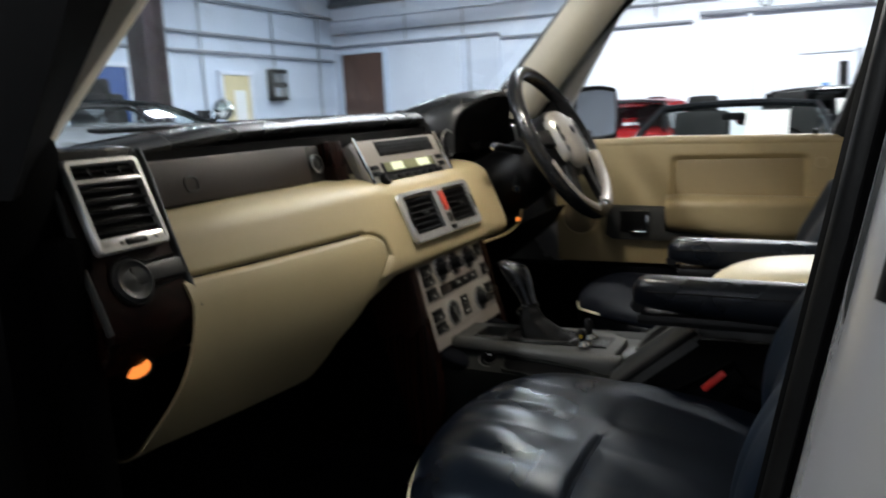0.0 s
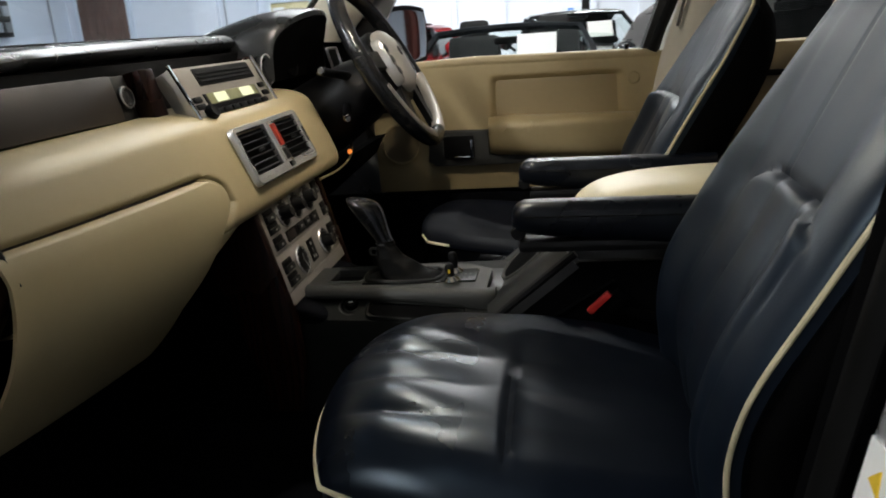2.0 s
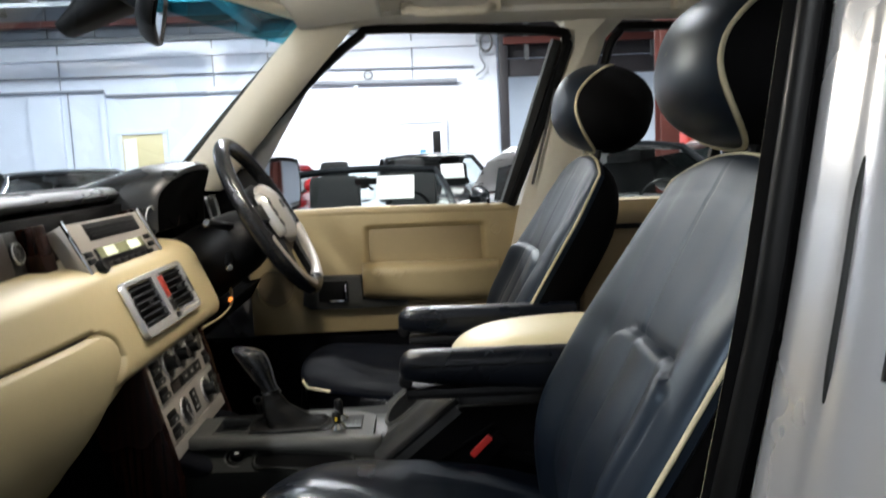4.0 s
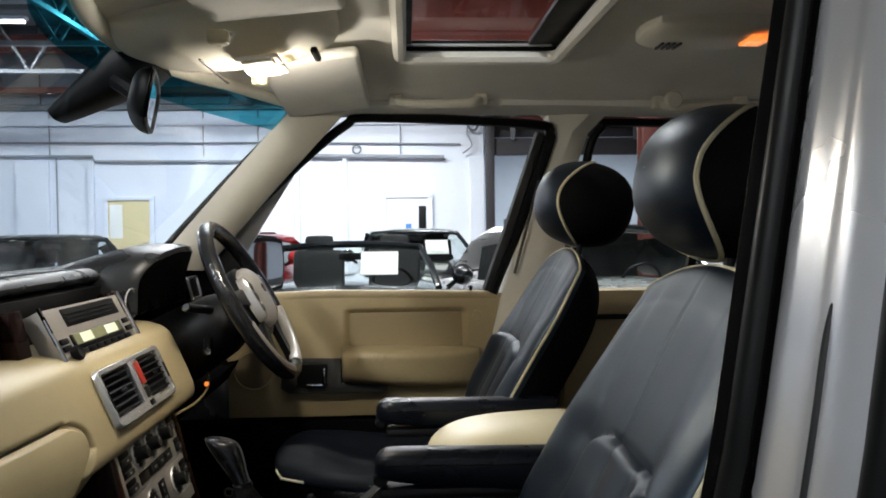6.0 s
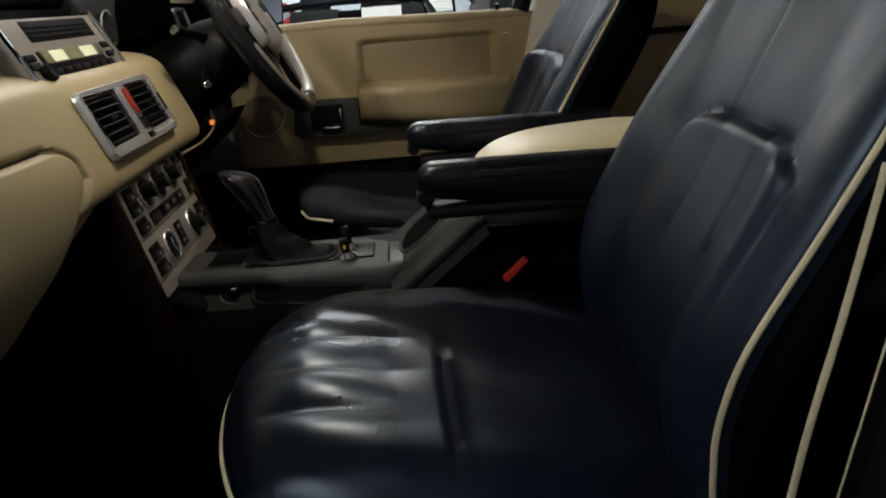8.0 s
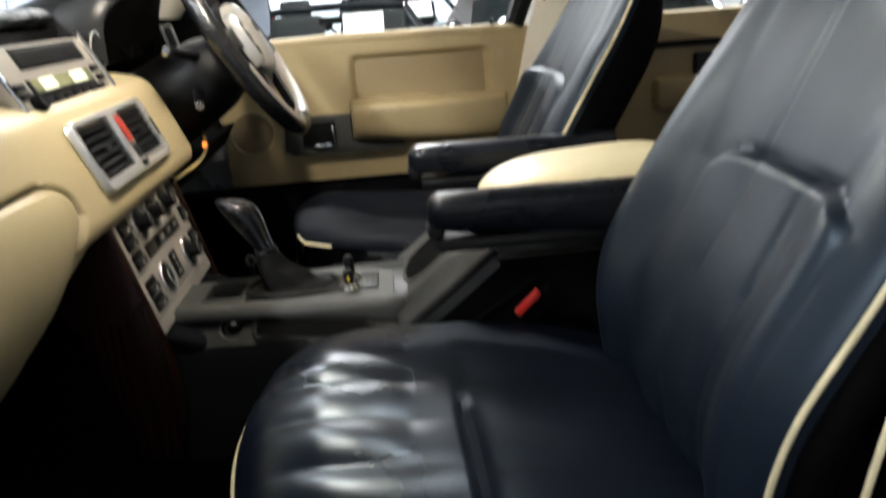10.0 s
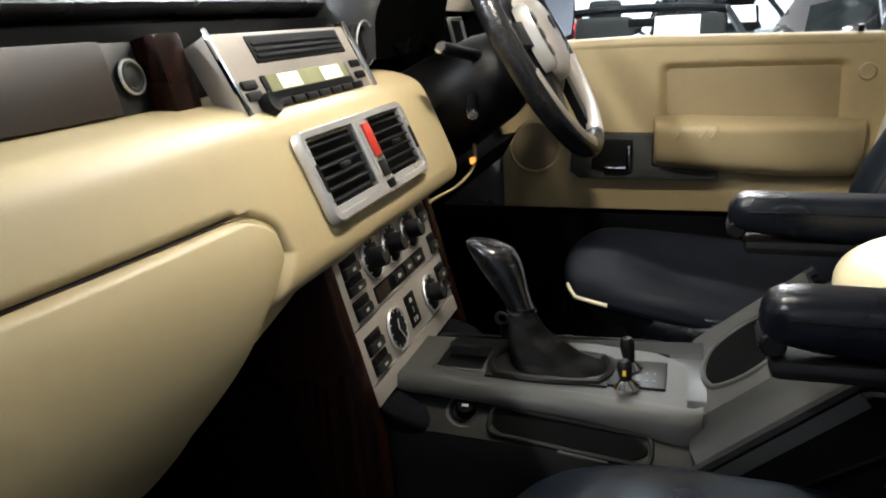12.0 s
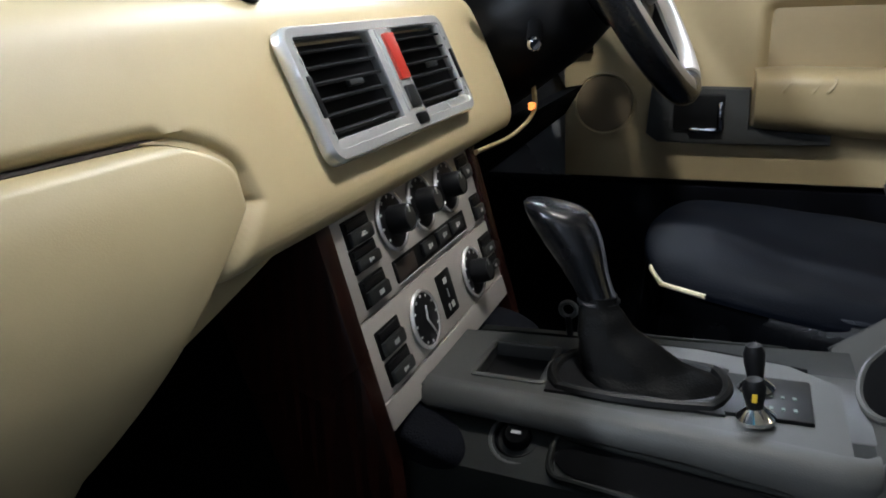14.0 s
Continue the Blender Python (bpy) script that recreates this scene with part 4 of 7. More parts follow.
def grab(x0, x1, y, z):
    g = thing("grab_handle", ((x0 + x1) / 2, y, z), "cream moulded roof grab handle", "grab handle", group="grab handles")
    part("bar", tube(curve([(x0 + 0.012, y + 0.02, z + 0.008), (x0 + 0.03, y - 0.018, z - 0.004), (x0 + 0.06, y - 0.025, z - 0.01), (x1 - 0.06, y - 0.025, z - 0.01), (x1 - 0.03, y - 0.018, z - 0.004), (x1 - 0.012, y + 0.02, z + 0.008)], 6), 0.012, 10), PILLAR, g)
    for x in (x0 + 0.012, x1 - 0.012):
        part("mount", box((x, y + 0.012, z + 0.006), (0.034, 0.03, 0.034), 0.01), PILLAR, g)


grab(0.475, 0.715, 0.635, 1.615)
grab(1.15, 1.39, 0.635, 1.605)
hookc = thing("coat_hook", (1.16, 0.62, 1.6), "cream folding coat hook under the roof", "coat hook")
part("hook", disc((1.185, 0.605, 1.612), (0, -1, -0.2), 0.022, 0.02), PILLAR, hookc)
rl = thing("reading_lamp", (1.05, 0.1, 1.62), "cream rear reading lamp with warm lens", "reading lamp")
rb, _ = pad((1.07, 0.09, 1.652), (1, 0, 0), (0, 1, 0), (0, 0, -1), 0.125, 0.085, 0.022, 0.01, 0.5, power=4)
part("body", rb, PILLAR, rl)
for k in range(4):
    part("grille_slot", box((0.985 + 0.011 * k, 0.10, 1.6285), (0.005, 0.045, 0.004), 0.001), BROWN, rl)
cl2 = bpy.data.lights.new("reading_lamp_glow", "AREA")
cl2.shape, cl2.size, cl2.size_y, cl2.energy, cl2.color = "RECTANGLE", 0.05, 0.04, 0.08, (1.0, 0.80, 0.55)
new("reading_lamp_glow", cl2).location = (1.15, 0.06, 1.622)
part("lamp_lens", box((1.15, 0.06, 1.629), (0.04, 0.06, 0.008), 0.003), AMBER, rl, "glowing amber lens")

# rear-view mirror
rv = thing("rear_view_mirror", (0.10, -0.03, 1.48), "black rear-view mirror on the windscreen", "mirror")
mn = Vector((0.94, 0.26, -0.2)).normalized()
mu = Vector((0, 0, 1)).cross(mn).normalized()
mv = mn.cross(mu)
hb, _ = pad(Vector((0.094, -0.05, 1.503)) + mn * 0.004, mu, mv, -mn, 0.125, 0.045, 0.03, 0.0, 0.5, power=4)
part("housing", hb, BLACK, rv)
gb, _ = pad(Vector((0.094, -0.05, 1.503)) + mn * 0.006, mu, mv, mn, 0.117, 0.039, 0.0006, 0.001, 0.5, power=4)
part("mirror_face", gb, MIRROR, rv, "mirror glass")
part("rim", tube(_, 0.004, 6, True), BLACK, rv)
part("stem", tube([(0.082, -0.045, 1.508), (0.055, -0.03, 1.53), (0.03, -0.01, 1.545)], 0.014, 8), BLACK, rv)
cover = []
for k, (half, deep) in enumerate(((0.030, 0.012), (0.036, 0.020), (0.040, 0.027), (0.046, 0.034), (0.052, 0.042), (0.055, 0.046), (0.05, 0.04))):
    p = Vector((-0.085, 0.028, 1.493)).lerp(Vector((0.075, 0.045, 1.602)), k / 6)
    up = Vector((-0.53, 0, 0.85))
    cover.append([p + Vector((0, 1, 0)) * half * math.copysign(abs(math.cos(a)) ** 0.6, math.cos(a)) + up * deep * math.copysign(abs(math.sin(a)) ** 0.6, math.sin(a)) for a in (2 * math.pi * j / 20 for j in range(20))])
part("cover", loft(cover), BLACK, rv, "black wedge shaped sensor cover")

# far door mirror
om = thing("door_mirror", (0.08, 0.95, 1.1), "black door mirror on the far door", "door mirror")
ob1, _ = pad((0.085, 0.965, 1.192), (0.36, 0.93, 0), (0, 0, 1), (-0.93, 0.36, 0), 0.112, 0.082, 0.07, 0.01, 0.45, power=4)
part("housing", ob1, BLACK, om)
ob2, _ = pad((0.097, 0.960, 1.192), (0.36, 0.93, 0), (0, 0, 1), (0.93, -0.36, 0), 0.100, 0.070, 0.0006, 0.001, 0.45, power=4)
part("mirror_face", ob2, MIRROR, om, "mirror glass")
part("arm", box((0.06, 0.86, 1.13), (0.07, 0.12, 0.04), 0.012), BLACK, om)
part("sail", extruded([(-0.06, 1.12), (0.10, 1.12), (0.06, 1.24), (-0.02, 1.25)], 0.79, 0.81, 0.004), BLACK, om)


# ---------------------------------------------------------------- the near door, swung wide open
pd = thing("passenger_door", (-0.10, -0.93, 0.5), "open near door with cream panel and clear window", "car door")
DM = pose(-0.10, -0.93, 0, 0, 0, -78)


def on_door(bm):
    bmesh.ops.transform(bm, matrix=DM, verts=bm.verts)
    return bm


part("door_skin", on_door(box((0.45, -0.06, 0.80), (0.90, 0.03, 0.62), 0.012)), SILVER, pd, "silver outer skin")
part("door_panel", on_door(box((0.45, 0.0, 0.82), (0.88, 0.07, 0.58), 0.02)), DOORBEIGE, pd, "cream inner panel")
part("armrest", on_door(box((0.50, 0.05, 0.86), (0.5, 0.06, 0.08), 0.025)), DOORBEIGE, pd)
part("door_pocket", on_door(box((0.45, 0.045, 0.62), (0.7, 0.05, 0.14), 0.02)), BLACK, pd)
part("door_handle", on_door(box((0.30, 0.045, 0.95), (0.12, 0.015, 0.03), 0.006)), CHROME, pd)
part("window_frame", on_door(tube(curve([(0.03, -0.04, 1.10), (0.22, -0.03, 1.42), (0.36, -0.02, 1.57), (0.55, -0.015, 1.60), (0.84, -0.02, 1.58), (0.90, -0.03, 1.40), (0.88, -0.04, 1.10)]), 0.022, 8)), BLACK, pd)
pg = part("window", on_door(extruded([(0.05, 1.10), (0.24, 1.42), (0.38, 1.56), (0.84, 1.56), (0.88, 1.10)], -0.034, -0.030)), GLASS, pd)
pg.visible_shadow = False


# ---------------------------------------------------------------- dashboard
dash = thing("dashboard", (0, 0, 1.0), "cream and black dashboard with walnut and chrome trim", "dashboard")

FACE = curve([(-0.10, 0, 1.113), (-0.05, 0, 1.114), (-0.012, 0, 1.108), (0.016, 0, 1.094), (0.032, 0, 1.068), (0.048, 0, 1.033), (0.062, 0, 1.0), (0.071, 0, 0.972), (0.064, 0, 0.953), (0.03, 0, 0.945)], 5)
LOWER = curve([(0.046, 0, 1.033), (0.058, 0, 1.005), (0.062, 0, 0.965), (0.052, 0, 0.918), (0.022, 0, 0.868), (-0.016, 0, 0.824), (-0.045, 0, 0.799), (-0.075, 0, 0.790)], 6)


def sweep(y):
    """How far the dash curves forward towards the near end."""
    return -0.034 * min(max((-y - 0.2) / 0.43, 0), 1) ** 2


def along(line, t):
    i = min(int(t * (len(line) - 1)), len(line) - 2)
    return line[i].lerp(line[i + 1], t * (len(line) - 1) - i)


def lid_right(t):
    """Right-hand edge of the glovebox lid from its top (0) to its toe (1)."""
    if t < 0.14:
        return -0.280 + 0.052 * math.sin(min(t / 0.14, 1) * math.pi / 2) ** 0.7
    return -0.228 - 0.30 * min(max(0, t - 0.2), 0.36)


def lid_share(z):
    """How far down the lid a height lies, from 0 to 1."""
    a, b = 0.0, 1.0
    for k in range(16):
        m = (a + b) / 2
        if along(LOWER, m).z > z:
            a = m
        else:
            b = m
    return a


def fascia(u, v):
    p = along(FACE, v).copy()
    y = -0.632 + 0.985 * u
    away = 1.0
    if p.x > 0.02:
        if p.z < 1.034:
            edge, lower = lid_right(lid_share(p.z)), lid_right(lid_share(p.z - 0.002))
            away = (y - edge) / math.hypot(1, (lower - edge) / 0.002)
        else:
            away = math.hypot(p.z - 1.034, max(0, y + 0.279))
    inset = 0.009 * max(0, 1 - max(0, away) / 0.009) ** 2
    p.x += sweep(y) - inset
    f = math.sqrt(max(0.02, 1 - max(0, (y - 0.265) / 0.09) ** 2))
    return Vector((-0.06 + (p.x + 0.06) * f, y, 1.03 + (p.z - 1.03) * (0.45 + 0.55 * f)))


part("fascia", sheet(fascia, 300, 150), BEIGE, dash, "cream moulded fascia")


def lid_left(t):
    return -0.642 - 0.035 * min(max((t - 0.15) / 0.5, 0), 1)


def lid(u, v):
    p = along(LOWER, v)
    y = lid_left(v) + (lid_right(v) - lid_left(v)) * u
    rim = min(v * 0.29, (lid_right(v) - y))
    curl = 0.0075 * max(0, 1 - rim / 0.009) ** 2
    return Vector((p.x + 0.003 + sweep(y) - curl, y, p.z - 0.002 * u))


part("glovebox_lid", sheet(lambda u, v: lid(1 - (1 - u) ** 2.4, v ** 1.7), 60, 90, 0.004), BEIGE, dash, "cream glovebox lid")
# Dark brown tube laid in the groove to deepen its shade.
seam = [lid(k / 10, 0) for k in range(11)] + [lid(1, (k / 40) ** 2 * 0.5) for k in range(1, 41)]
part("lid_gap_shade", tube([p + Vector((-0.0015, 0.0005, 0.001)) for p in seam], 0.0017, 6), BROWN, dash, "brown tube painting the shade in the lid's gap")


def side_fill(u, v):
    t = v * 0.43
    p = along(LOWER, t)
    e = -0.150 - 1.05 * max(0, t - 0.285)
    y = e + (lid_right(t) - 0.006 - e) * u
    return Vector((p.x - 0.004, y, p.z))


part("fascia_side", sheet(side_fill, 8, 20, 0.006), BEIGE, dash)
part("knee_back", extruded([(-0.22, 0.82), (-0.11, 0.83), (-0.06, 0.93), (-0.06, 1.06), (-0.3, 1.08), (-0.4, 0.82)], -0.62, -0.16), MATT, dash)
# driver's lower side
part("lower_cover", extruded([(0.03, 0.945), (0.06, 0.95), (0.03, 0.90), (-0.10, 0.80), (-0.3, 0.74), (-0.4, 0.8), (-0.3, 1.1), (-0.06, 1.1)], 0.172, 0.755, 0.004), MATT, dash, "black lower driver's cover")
part("lower_strip", tube(curve([(0.066, 0.16, 0.945), (0.082, 0.24, 0.950), (0.088, 0.31, 0.966), (0.07, 0.38, 0.99)]), 0.004, 8, flat=0.6), DOORBEIGE, dash, "cream edge strip")
part("foot_lamp", box((0.085, 0.315, 0.972), (0.008, 0.008, 0.009), 0.002), AMBER, dash, "glowing amber marker lamp")

# upper shelf: recess, brown lid panel, wood fillets
part("recess", extruded([(-0.10, 1.114), (-0.088, 1.19), (-0.3, 1.19), (-0.3, 1.10)], -0.63, 0.36, 0.0), BLACK, dash)
part("shelf_panel", box((-0.074, -0.440, 1.145), (0.02, 0.362, 0.064), 0.006, (0, -13, 0)), BROWN, dash, "dark brown airbag lid panel")
part("panel_badge", frame_ring((-0.0615, -0.535, 1.142), (0, 1, 0), (-0.22, 0, 0.97), (0.97, 0, 0.22), 0.026, 0.022, 0.0022, 0.0015, 0.008), DARKGREY, dash)
pinb = part("knob_plate", box((-0.082, -0.232, 1.142), (0.02, 0.046, 0.066), 0.006, (0, -13, 0)), DARKGREY, dash)
part("lock", lathe([(0.016, 0), (0.016, 0.004), (0.012, 0.007), (0.009, 0.004), (0.004, 0.004), (0, 0.006)], (-0.072, -0.232, 1.145), (0.97, 0, 0.22)), DARKGREY, pinb, "round dull chrome lock")
part("lock_ring", tube([Vector((-0.0675, -0.232 + 0.0145 * math.cos(a), 1.146 + 0.0145 * math.sin(a))) - Vector((0.0033, 0, 0)) * math.sin(a) for a in (2 * math.pi * j / 24 for j in range(24))], 0.0016, 6, True), CHROME, pinb)
part("wood_fillet", box((-0.062, -0.193, 1.143), (0.03, 0.040, 0.074), 0.005, (0, -13, 0)), WOOD, dash, "walnut fillet")
part("wood_fillet", box((-0.055, 0.172, 1.143), (0.03, 0.032, 0.074), 0.005, (0, -13, 0)), WOOD, dash, "walnut fillet")

# top pad with its rolled lip
PADP = [(-0.16, 1.192), (-0.115, 1.188), (-0.098, 1.194), (-0.092, 1.204), (-0.098, 1.213), (-0.115, 1.218), (-0.2, 1.217), (-0.34, 1.20), (-0.34, 1.16), (-0.16, 1.16)]
rings = []
for k in range(41):
    y = -0.775 + 1.55 * k / 40
    c = 0.006 * (1 - (y / 0.78) ** 2)
    dip = 0.024 * min(max(0, (-y - 0.38) / 0.34), 1) ** 1.4
    rings.append([(x + 0.012 * (abs(y) / 0.78) ** 3, y, z + c - 0.004 * (abs(y) / 0.78) ** 2 - (dip if z > 1.19 else dip * 0.4)) for x, z in PADP])
part("top_pad", loft(rings), PAD, dash, "black grained top pad")
part("pad_seam", tube([(-0.128, -0.77 + 1.1 * k / 20, 1.2195 + 0.005 * (1 - ((-0.77 + 1.1 * k / 20) / 0.78) ** 2) - 0.024 * min(max(0, (0.39 - 1.1 * k / 20) / 0.34), 1) ** 1.4) for k in range(21)], 0.0015, 5), RUBBER, dash)
part("screen_vent", box((-0.22, -0.1, 1.219), (0.03, 0.9, 0.006), 0.002, (0, 6, 0)), BLACK, dash)

# instrument pod
pod = []
for x, h, w, q in ((0.030, 1.252, 0.168, 0.055), (0.026, 1.262, 0.172, 0.055), (0.010, 1.2665, 0.178, 0.055), (-0.03, 1.269, 0.184, 0.05), (-0.08, 1.264, 0.188, 0.045), (-0.14, 1.249, 0.190, 0.03), (-0.20, 1.231, 0.190, 0.02), (-0.26, 1.212, 0.188, 0.01), (-0.32, 1.19, 0.185, 0.0)):
    pod.append([(x - q * math.cos(a) ** 2, 0.395 + w * math.cos(a), 1.13 + (h - 1.13) * max(0, math.sin(a)) ** 0.45) for a in (math.pi * j / 24 for j in range(25))])
part("instrument_pod", loft(pod, False), PAD, dash, "black hooded instrument pod")
part("pod_hollow", loft([[(x - q * math.cos(a) ** 2, 0.395 + w * math.cos(a), 1.13 + hh * max(0, math.sin(a)) ** 0.5) for a in (math.pi * j / 16 for j in range(17))] for x, w, hh, q in ((0.029, 0.166, 0.120, 0.055), (0.0, 0.158, 0.108, 0.05), (-0.04, 0.15, 0.10, 0.04))]), MATT, dash)
for y in (0.33, 0.46):
    part("dial", lathe([(0.045, 0), (0.045, 0.004), (0.042, 0.006), (0.040, 0.003), (0, 0.003)], (-0.036, y, 1.172), (0.95, 0, 0.3)), MATT, dash, "dark unlit dial")
part("driver_fascia", extruded([(-0.045, 1.085), (-0.058, 1.165), (-0.10, 1.19), (-0.3, 1.19), (-0.3, 1.05)], 0.40, 0.775, 0.006), MATT, dash, "black fascia behind the wheel")
part("screen_corner", extruded([(-0.3, 1.0), (0.07, 1.0), (0.07, 1.125), (0.0, 1.19), (-0.3, 1.205)], 0.768, 0.789, 0.003), MATT, dash, "black corner piece by the screen")
dv = part("driver_vent", box((-0.040, 0.655, 1.150), (0.02, 0.085, 0.055), 0.004, (0, -13, 0)), RUBBER, dash, "driver side air vent")
part("vent_frame", frame_ring((-0.031, 0.655, 1.151), (0, 1, 0), (-0.22, 0, 0.97), (0.97, 0, 0.22), 0.090, 0.060, 0.008, 0.006, 0.008), CHROME, dv)
part("stub_vent", lathe([(0.03, 0), (0.03, 0.01), (0.026, 0.013), (0.022, 0.006), (0, 0.006)], (-0.045, 0.205, 1.15), (0.97, 0, 0.22)), BLACK, dash)
part("stub_ring", tube([(-0.03, 0.205 + 0.03 * math.cos(a), 1.153 + 0.03 * math.sin(a)) for a in (2 * math.pi * j / 20 for j in range(20))], 0.0018, 5, True), CHROME, dash)


# ---- a plane on the dash to lay panels on
class Plane:
    def __init__(self, top, bottom, y0, y1):
        top, bottom = Vector((top[0], 0, top[1])), Vector((bottom[0], 0, bottom[1]))
        self.V = (top - bottom).normalized()
        self.U = Vector((0, 1, 0))
        self.N = Vector((self.V.z, 0, -self.V.x))
        self.h, self.w, self.y0 = (top - bottom).length, y1 - y0, y0
        self.top = top
        self.tilt = -math.degrees(math.atan2(-self.V.x, self.V.z))

    def at(self, s, f, lift=0.0):
        """The place at s across and f down, lifted off the plane."""
        return self.top - self.V * (self.h * f) + Vector((0, self.y0 + self.w * s, 0)) + self.N * lift

    def block(self, s, f, w, h, lift0, lift1, bevel=0.0025, bm=None):
        c = self.at(s, f, (lift0 + lift1) / 2)
        return box(c, (abs(lift1 - lift0), w, h), bevel, (0, self.tilt, 0), bm)

    def ring(self, s, f, w, h, bar, depth, corner, lift=0.0, bm=None):
        return frame_ring(self.at(s, f, lift), self.U, self.V, self.N, w, h, bar, depth, corner, bm)


# centre vents
VP = Plane((0.030, 1.077), (0.066, 0.994), -0.146, 0.139)
cv = part("centre_vents", VP.block(0.5, 0.5, VP.w - 0.02, VP.h - 0.016, -0.03, 0.001), RUBBER, dash, "twin centre air vents")
fb = VP.ring(0.5, 0.5, VP.w, VP.h + 0.007, 0.010, 0.010, 0.012, 0.0)
VP.block(0.515, 0.5, 0.044, VP.h - 0.004, 0.0, 0.0095, 0.003, fb)
VP.block(0.032, 0.5, 0.012, VP.h - 0.006, 0.001, 0.0090, 0.003, fb)
VP.block(0.972, 0.5, 0.012, VP.h - 0.006, 0.001, 0.0090, 0.003, fb)
VP.block(0.5, 0.925, VP.w - 0.012, 0.013, 0.001, 0.0090, 0.003, fb)
part("vent_frame", fb, CHROME, cv, "bright satin chrome vent frame")
for s0, wd in ((0.240, 0.104), (0.772, 0.098)):
    for k in range(6):
        part("slat", box(VP.at(s0, 0.16 + 0.127 * k, 0.0035), (0.010, wd, 0.0024), 0.001, (0, -6, 0)), BLACK, cv)
    part("slat_tab", VP.block(s0 + 0.01, 0.47, 0.022, 0.005, 0.006, 0.0105, 0.002), DARKGREY, cv)
part("hazard_switch", VP.block(0.535, 0.33, 0.019, 0.040, 0.008, 0.0125, 0.003), RED, cv, "red hazard switch")
part("hazard_bar", VP.block(0.478, 0.45, 0.006, 0.070, 0.008, 0.0115, 0.002), CHROME, cv)
part("lock_switch", VP.block(0.535, 0.715, 0.018, 0.020, 0.008, 0.0120, 0.003), DARKGREY, cv)
part("frame_clip", VP.block(0.535, 0.93, 0.020, 0.010, 0.008, 0.0125, 0.002), RUBBER, cv)
for s0 in (0.032, 0.972):
    part("thumb_wheel", VP.block(s0, 0.52, 0.0055, 0.030, 0.008, 0.0115, 0.002), BLACK, cv)
    for f in (0.24, 0.80):
        part("marking", VP.block(s0, f, 0.0035, 0.0035, 0.0088, 0.0097, 0.0008), DARKGREY, cv)

# radio
RP = Plane((-0.036, 1.178), (0.002, 1.103), -0.170, 0.148)
radio = part("radio", RP.block(0.5, 0.5, RP.w - 0.012, RP.h, -0.03, 0.0, 0.003), SATIN, dash, "satin silver radio panel")
for s0 in (0.008, 0.985):
    part("chrome_bar", tube([RP.at(s0, -0.04, 0.003), RP.at(s0, 1.02, 0.003)], 0.0032, 8), BRIGHT, radio)
part("cassette_slot", RP.block(0.555, 0.235, 0.218, 0.031, -0.004, 0.0012, 0.003), RUBBER, radio, "dark recessed slot")
for k in range(3):
    part("slot_shutter", RP.block(0.555, 0.17 + 0.08 * k, 0.205, 0.0040, 0.0006, 0.0024, 0.001), BLACK, radio)
part("surround", RP.block(0.50, 0.73, 0.205, 0.027, -0.002, 0.0022, 0.004), BLACK, radio)
part("display", RP.block(0.50, 0.69, 0.190, 0.019, 0.0, 0.0034, 0.002), LCD, radio, "pale green glass display")
# Two glowing fields painted in place of reflections on the glass.
for s0, w in ((0.34, 0.044), (0.66, 0.050)):
    part("reflection_field", RP.block(s0, 0.69, w, 0.016, 0.003, 0.0040, 0.001), LCDGLARE, radio, "bright field painted as a display reflection")
for k in range(7):
    part("button", RP.block(0.245 + 0.098 * k, 0.945, 0.026, 0.0085, -0.001, 0.0036, 0.0018), BLACK, radio)
for s0, f0 in ((0.095, 0.66), (0.905, 0.62), (0.905, 0.80), (0.095, 0.80)):
    part("button", RP.block(s0, f0, 0.026, 0.0095, -0.001, 0.0034, 0.002), BLACK, radio)
part("volume_knob", lathe([(0.012, 0), (0.012, 0.009), (0.010, 0.012), (0.006, 0.011), (0, 0.011)], RP.at(0.135, 0.945), RP.N, 24), BLACK, radio)

# heater and switch stack
SP = Plane((0.055, 0.951), (0.0985, 0.796), -0.142, 0.150)
stack = part("switch_stack", SP.block(0.5, 0.5, SP.w, SP.h, -0.02, 0.0, 0.003), SATIN, dash, "satin silver heater panel")
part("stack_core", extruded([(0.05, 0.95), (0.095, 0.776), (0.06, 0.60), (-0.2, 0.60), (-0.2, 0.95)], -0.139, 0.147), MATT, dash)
for y0, y1 in ((-0.162, -0.1405), (0.1485, 0.170)):
    part("stack_cheek", extruded([(0.062, 0.953), (0.108, 0.776), (0.112, 0.70), (0.10, 0.62), (0.045, 0.62), (0.032, 0.70), (0.012, 0.76), (-0.022, 0.868), (-0.04, 0.945)], y0, y1, 0.004), WOOD, dash, "walnut side cheek")
part("upper_plate", SP.block(0.5, 0.236, SP.w - 0.002, SP.h * 0.470, 0.0, 0.0024, 0.0012), SATIN, stack)
part("lower_plate", SP.block(0.5, 0.671, SP.w - 0.002, SP.h * 0.378, 0.0, 0.0024, 0.0012), SATIN, stack)
part("foot_strip", SP.block(0.5, 0.932, SP.w - 0.002, SP.h * 0.134, 0.0, 0.0034, 0.0015), SATIN, stack)


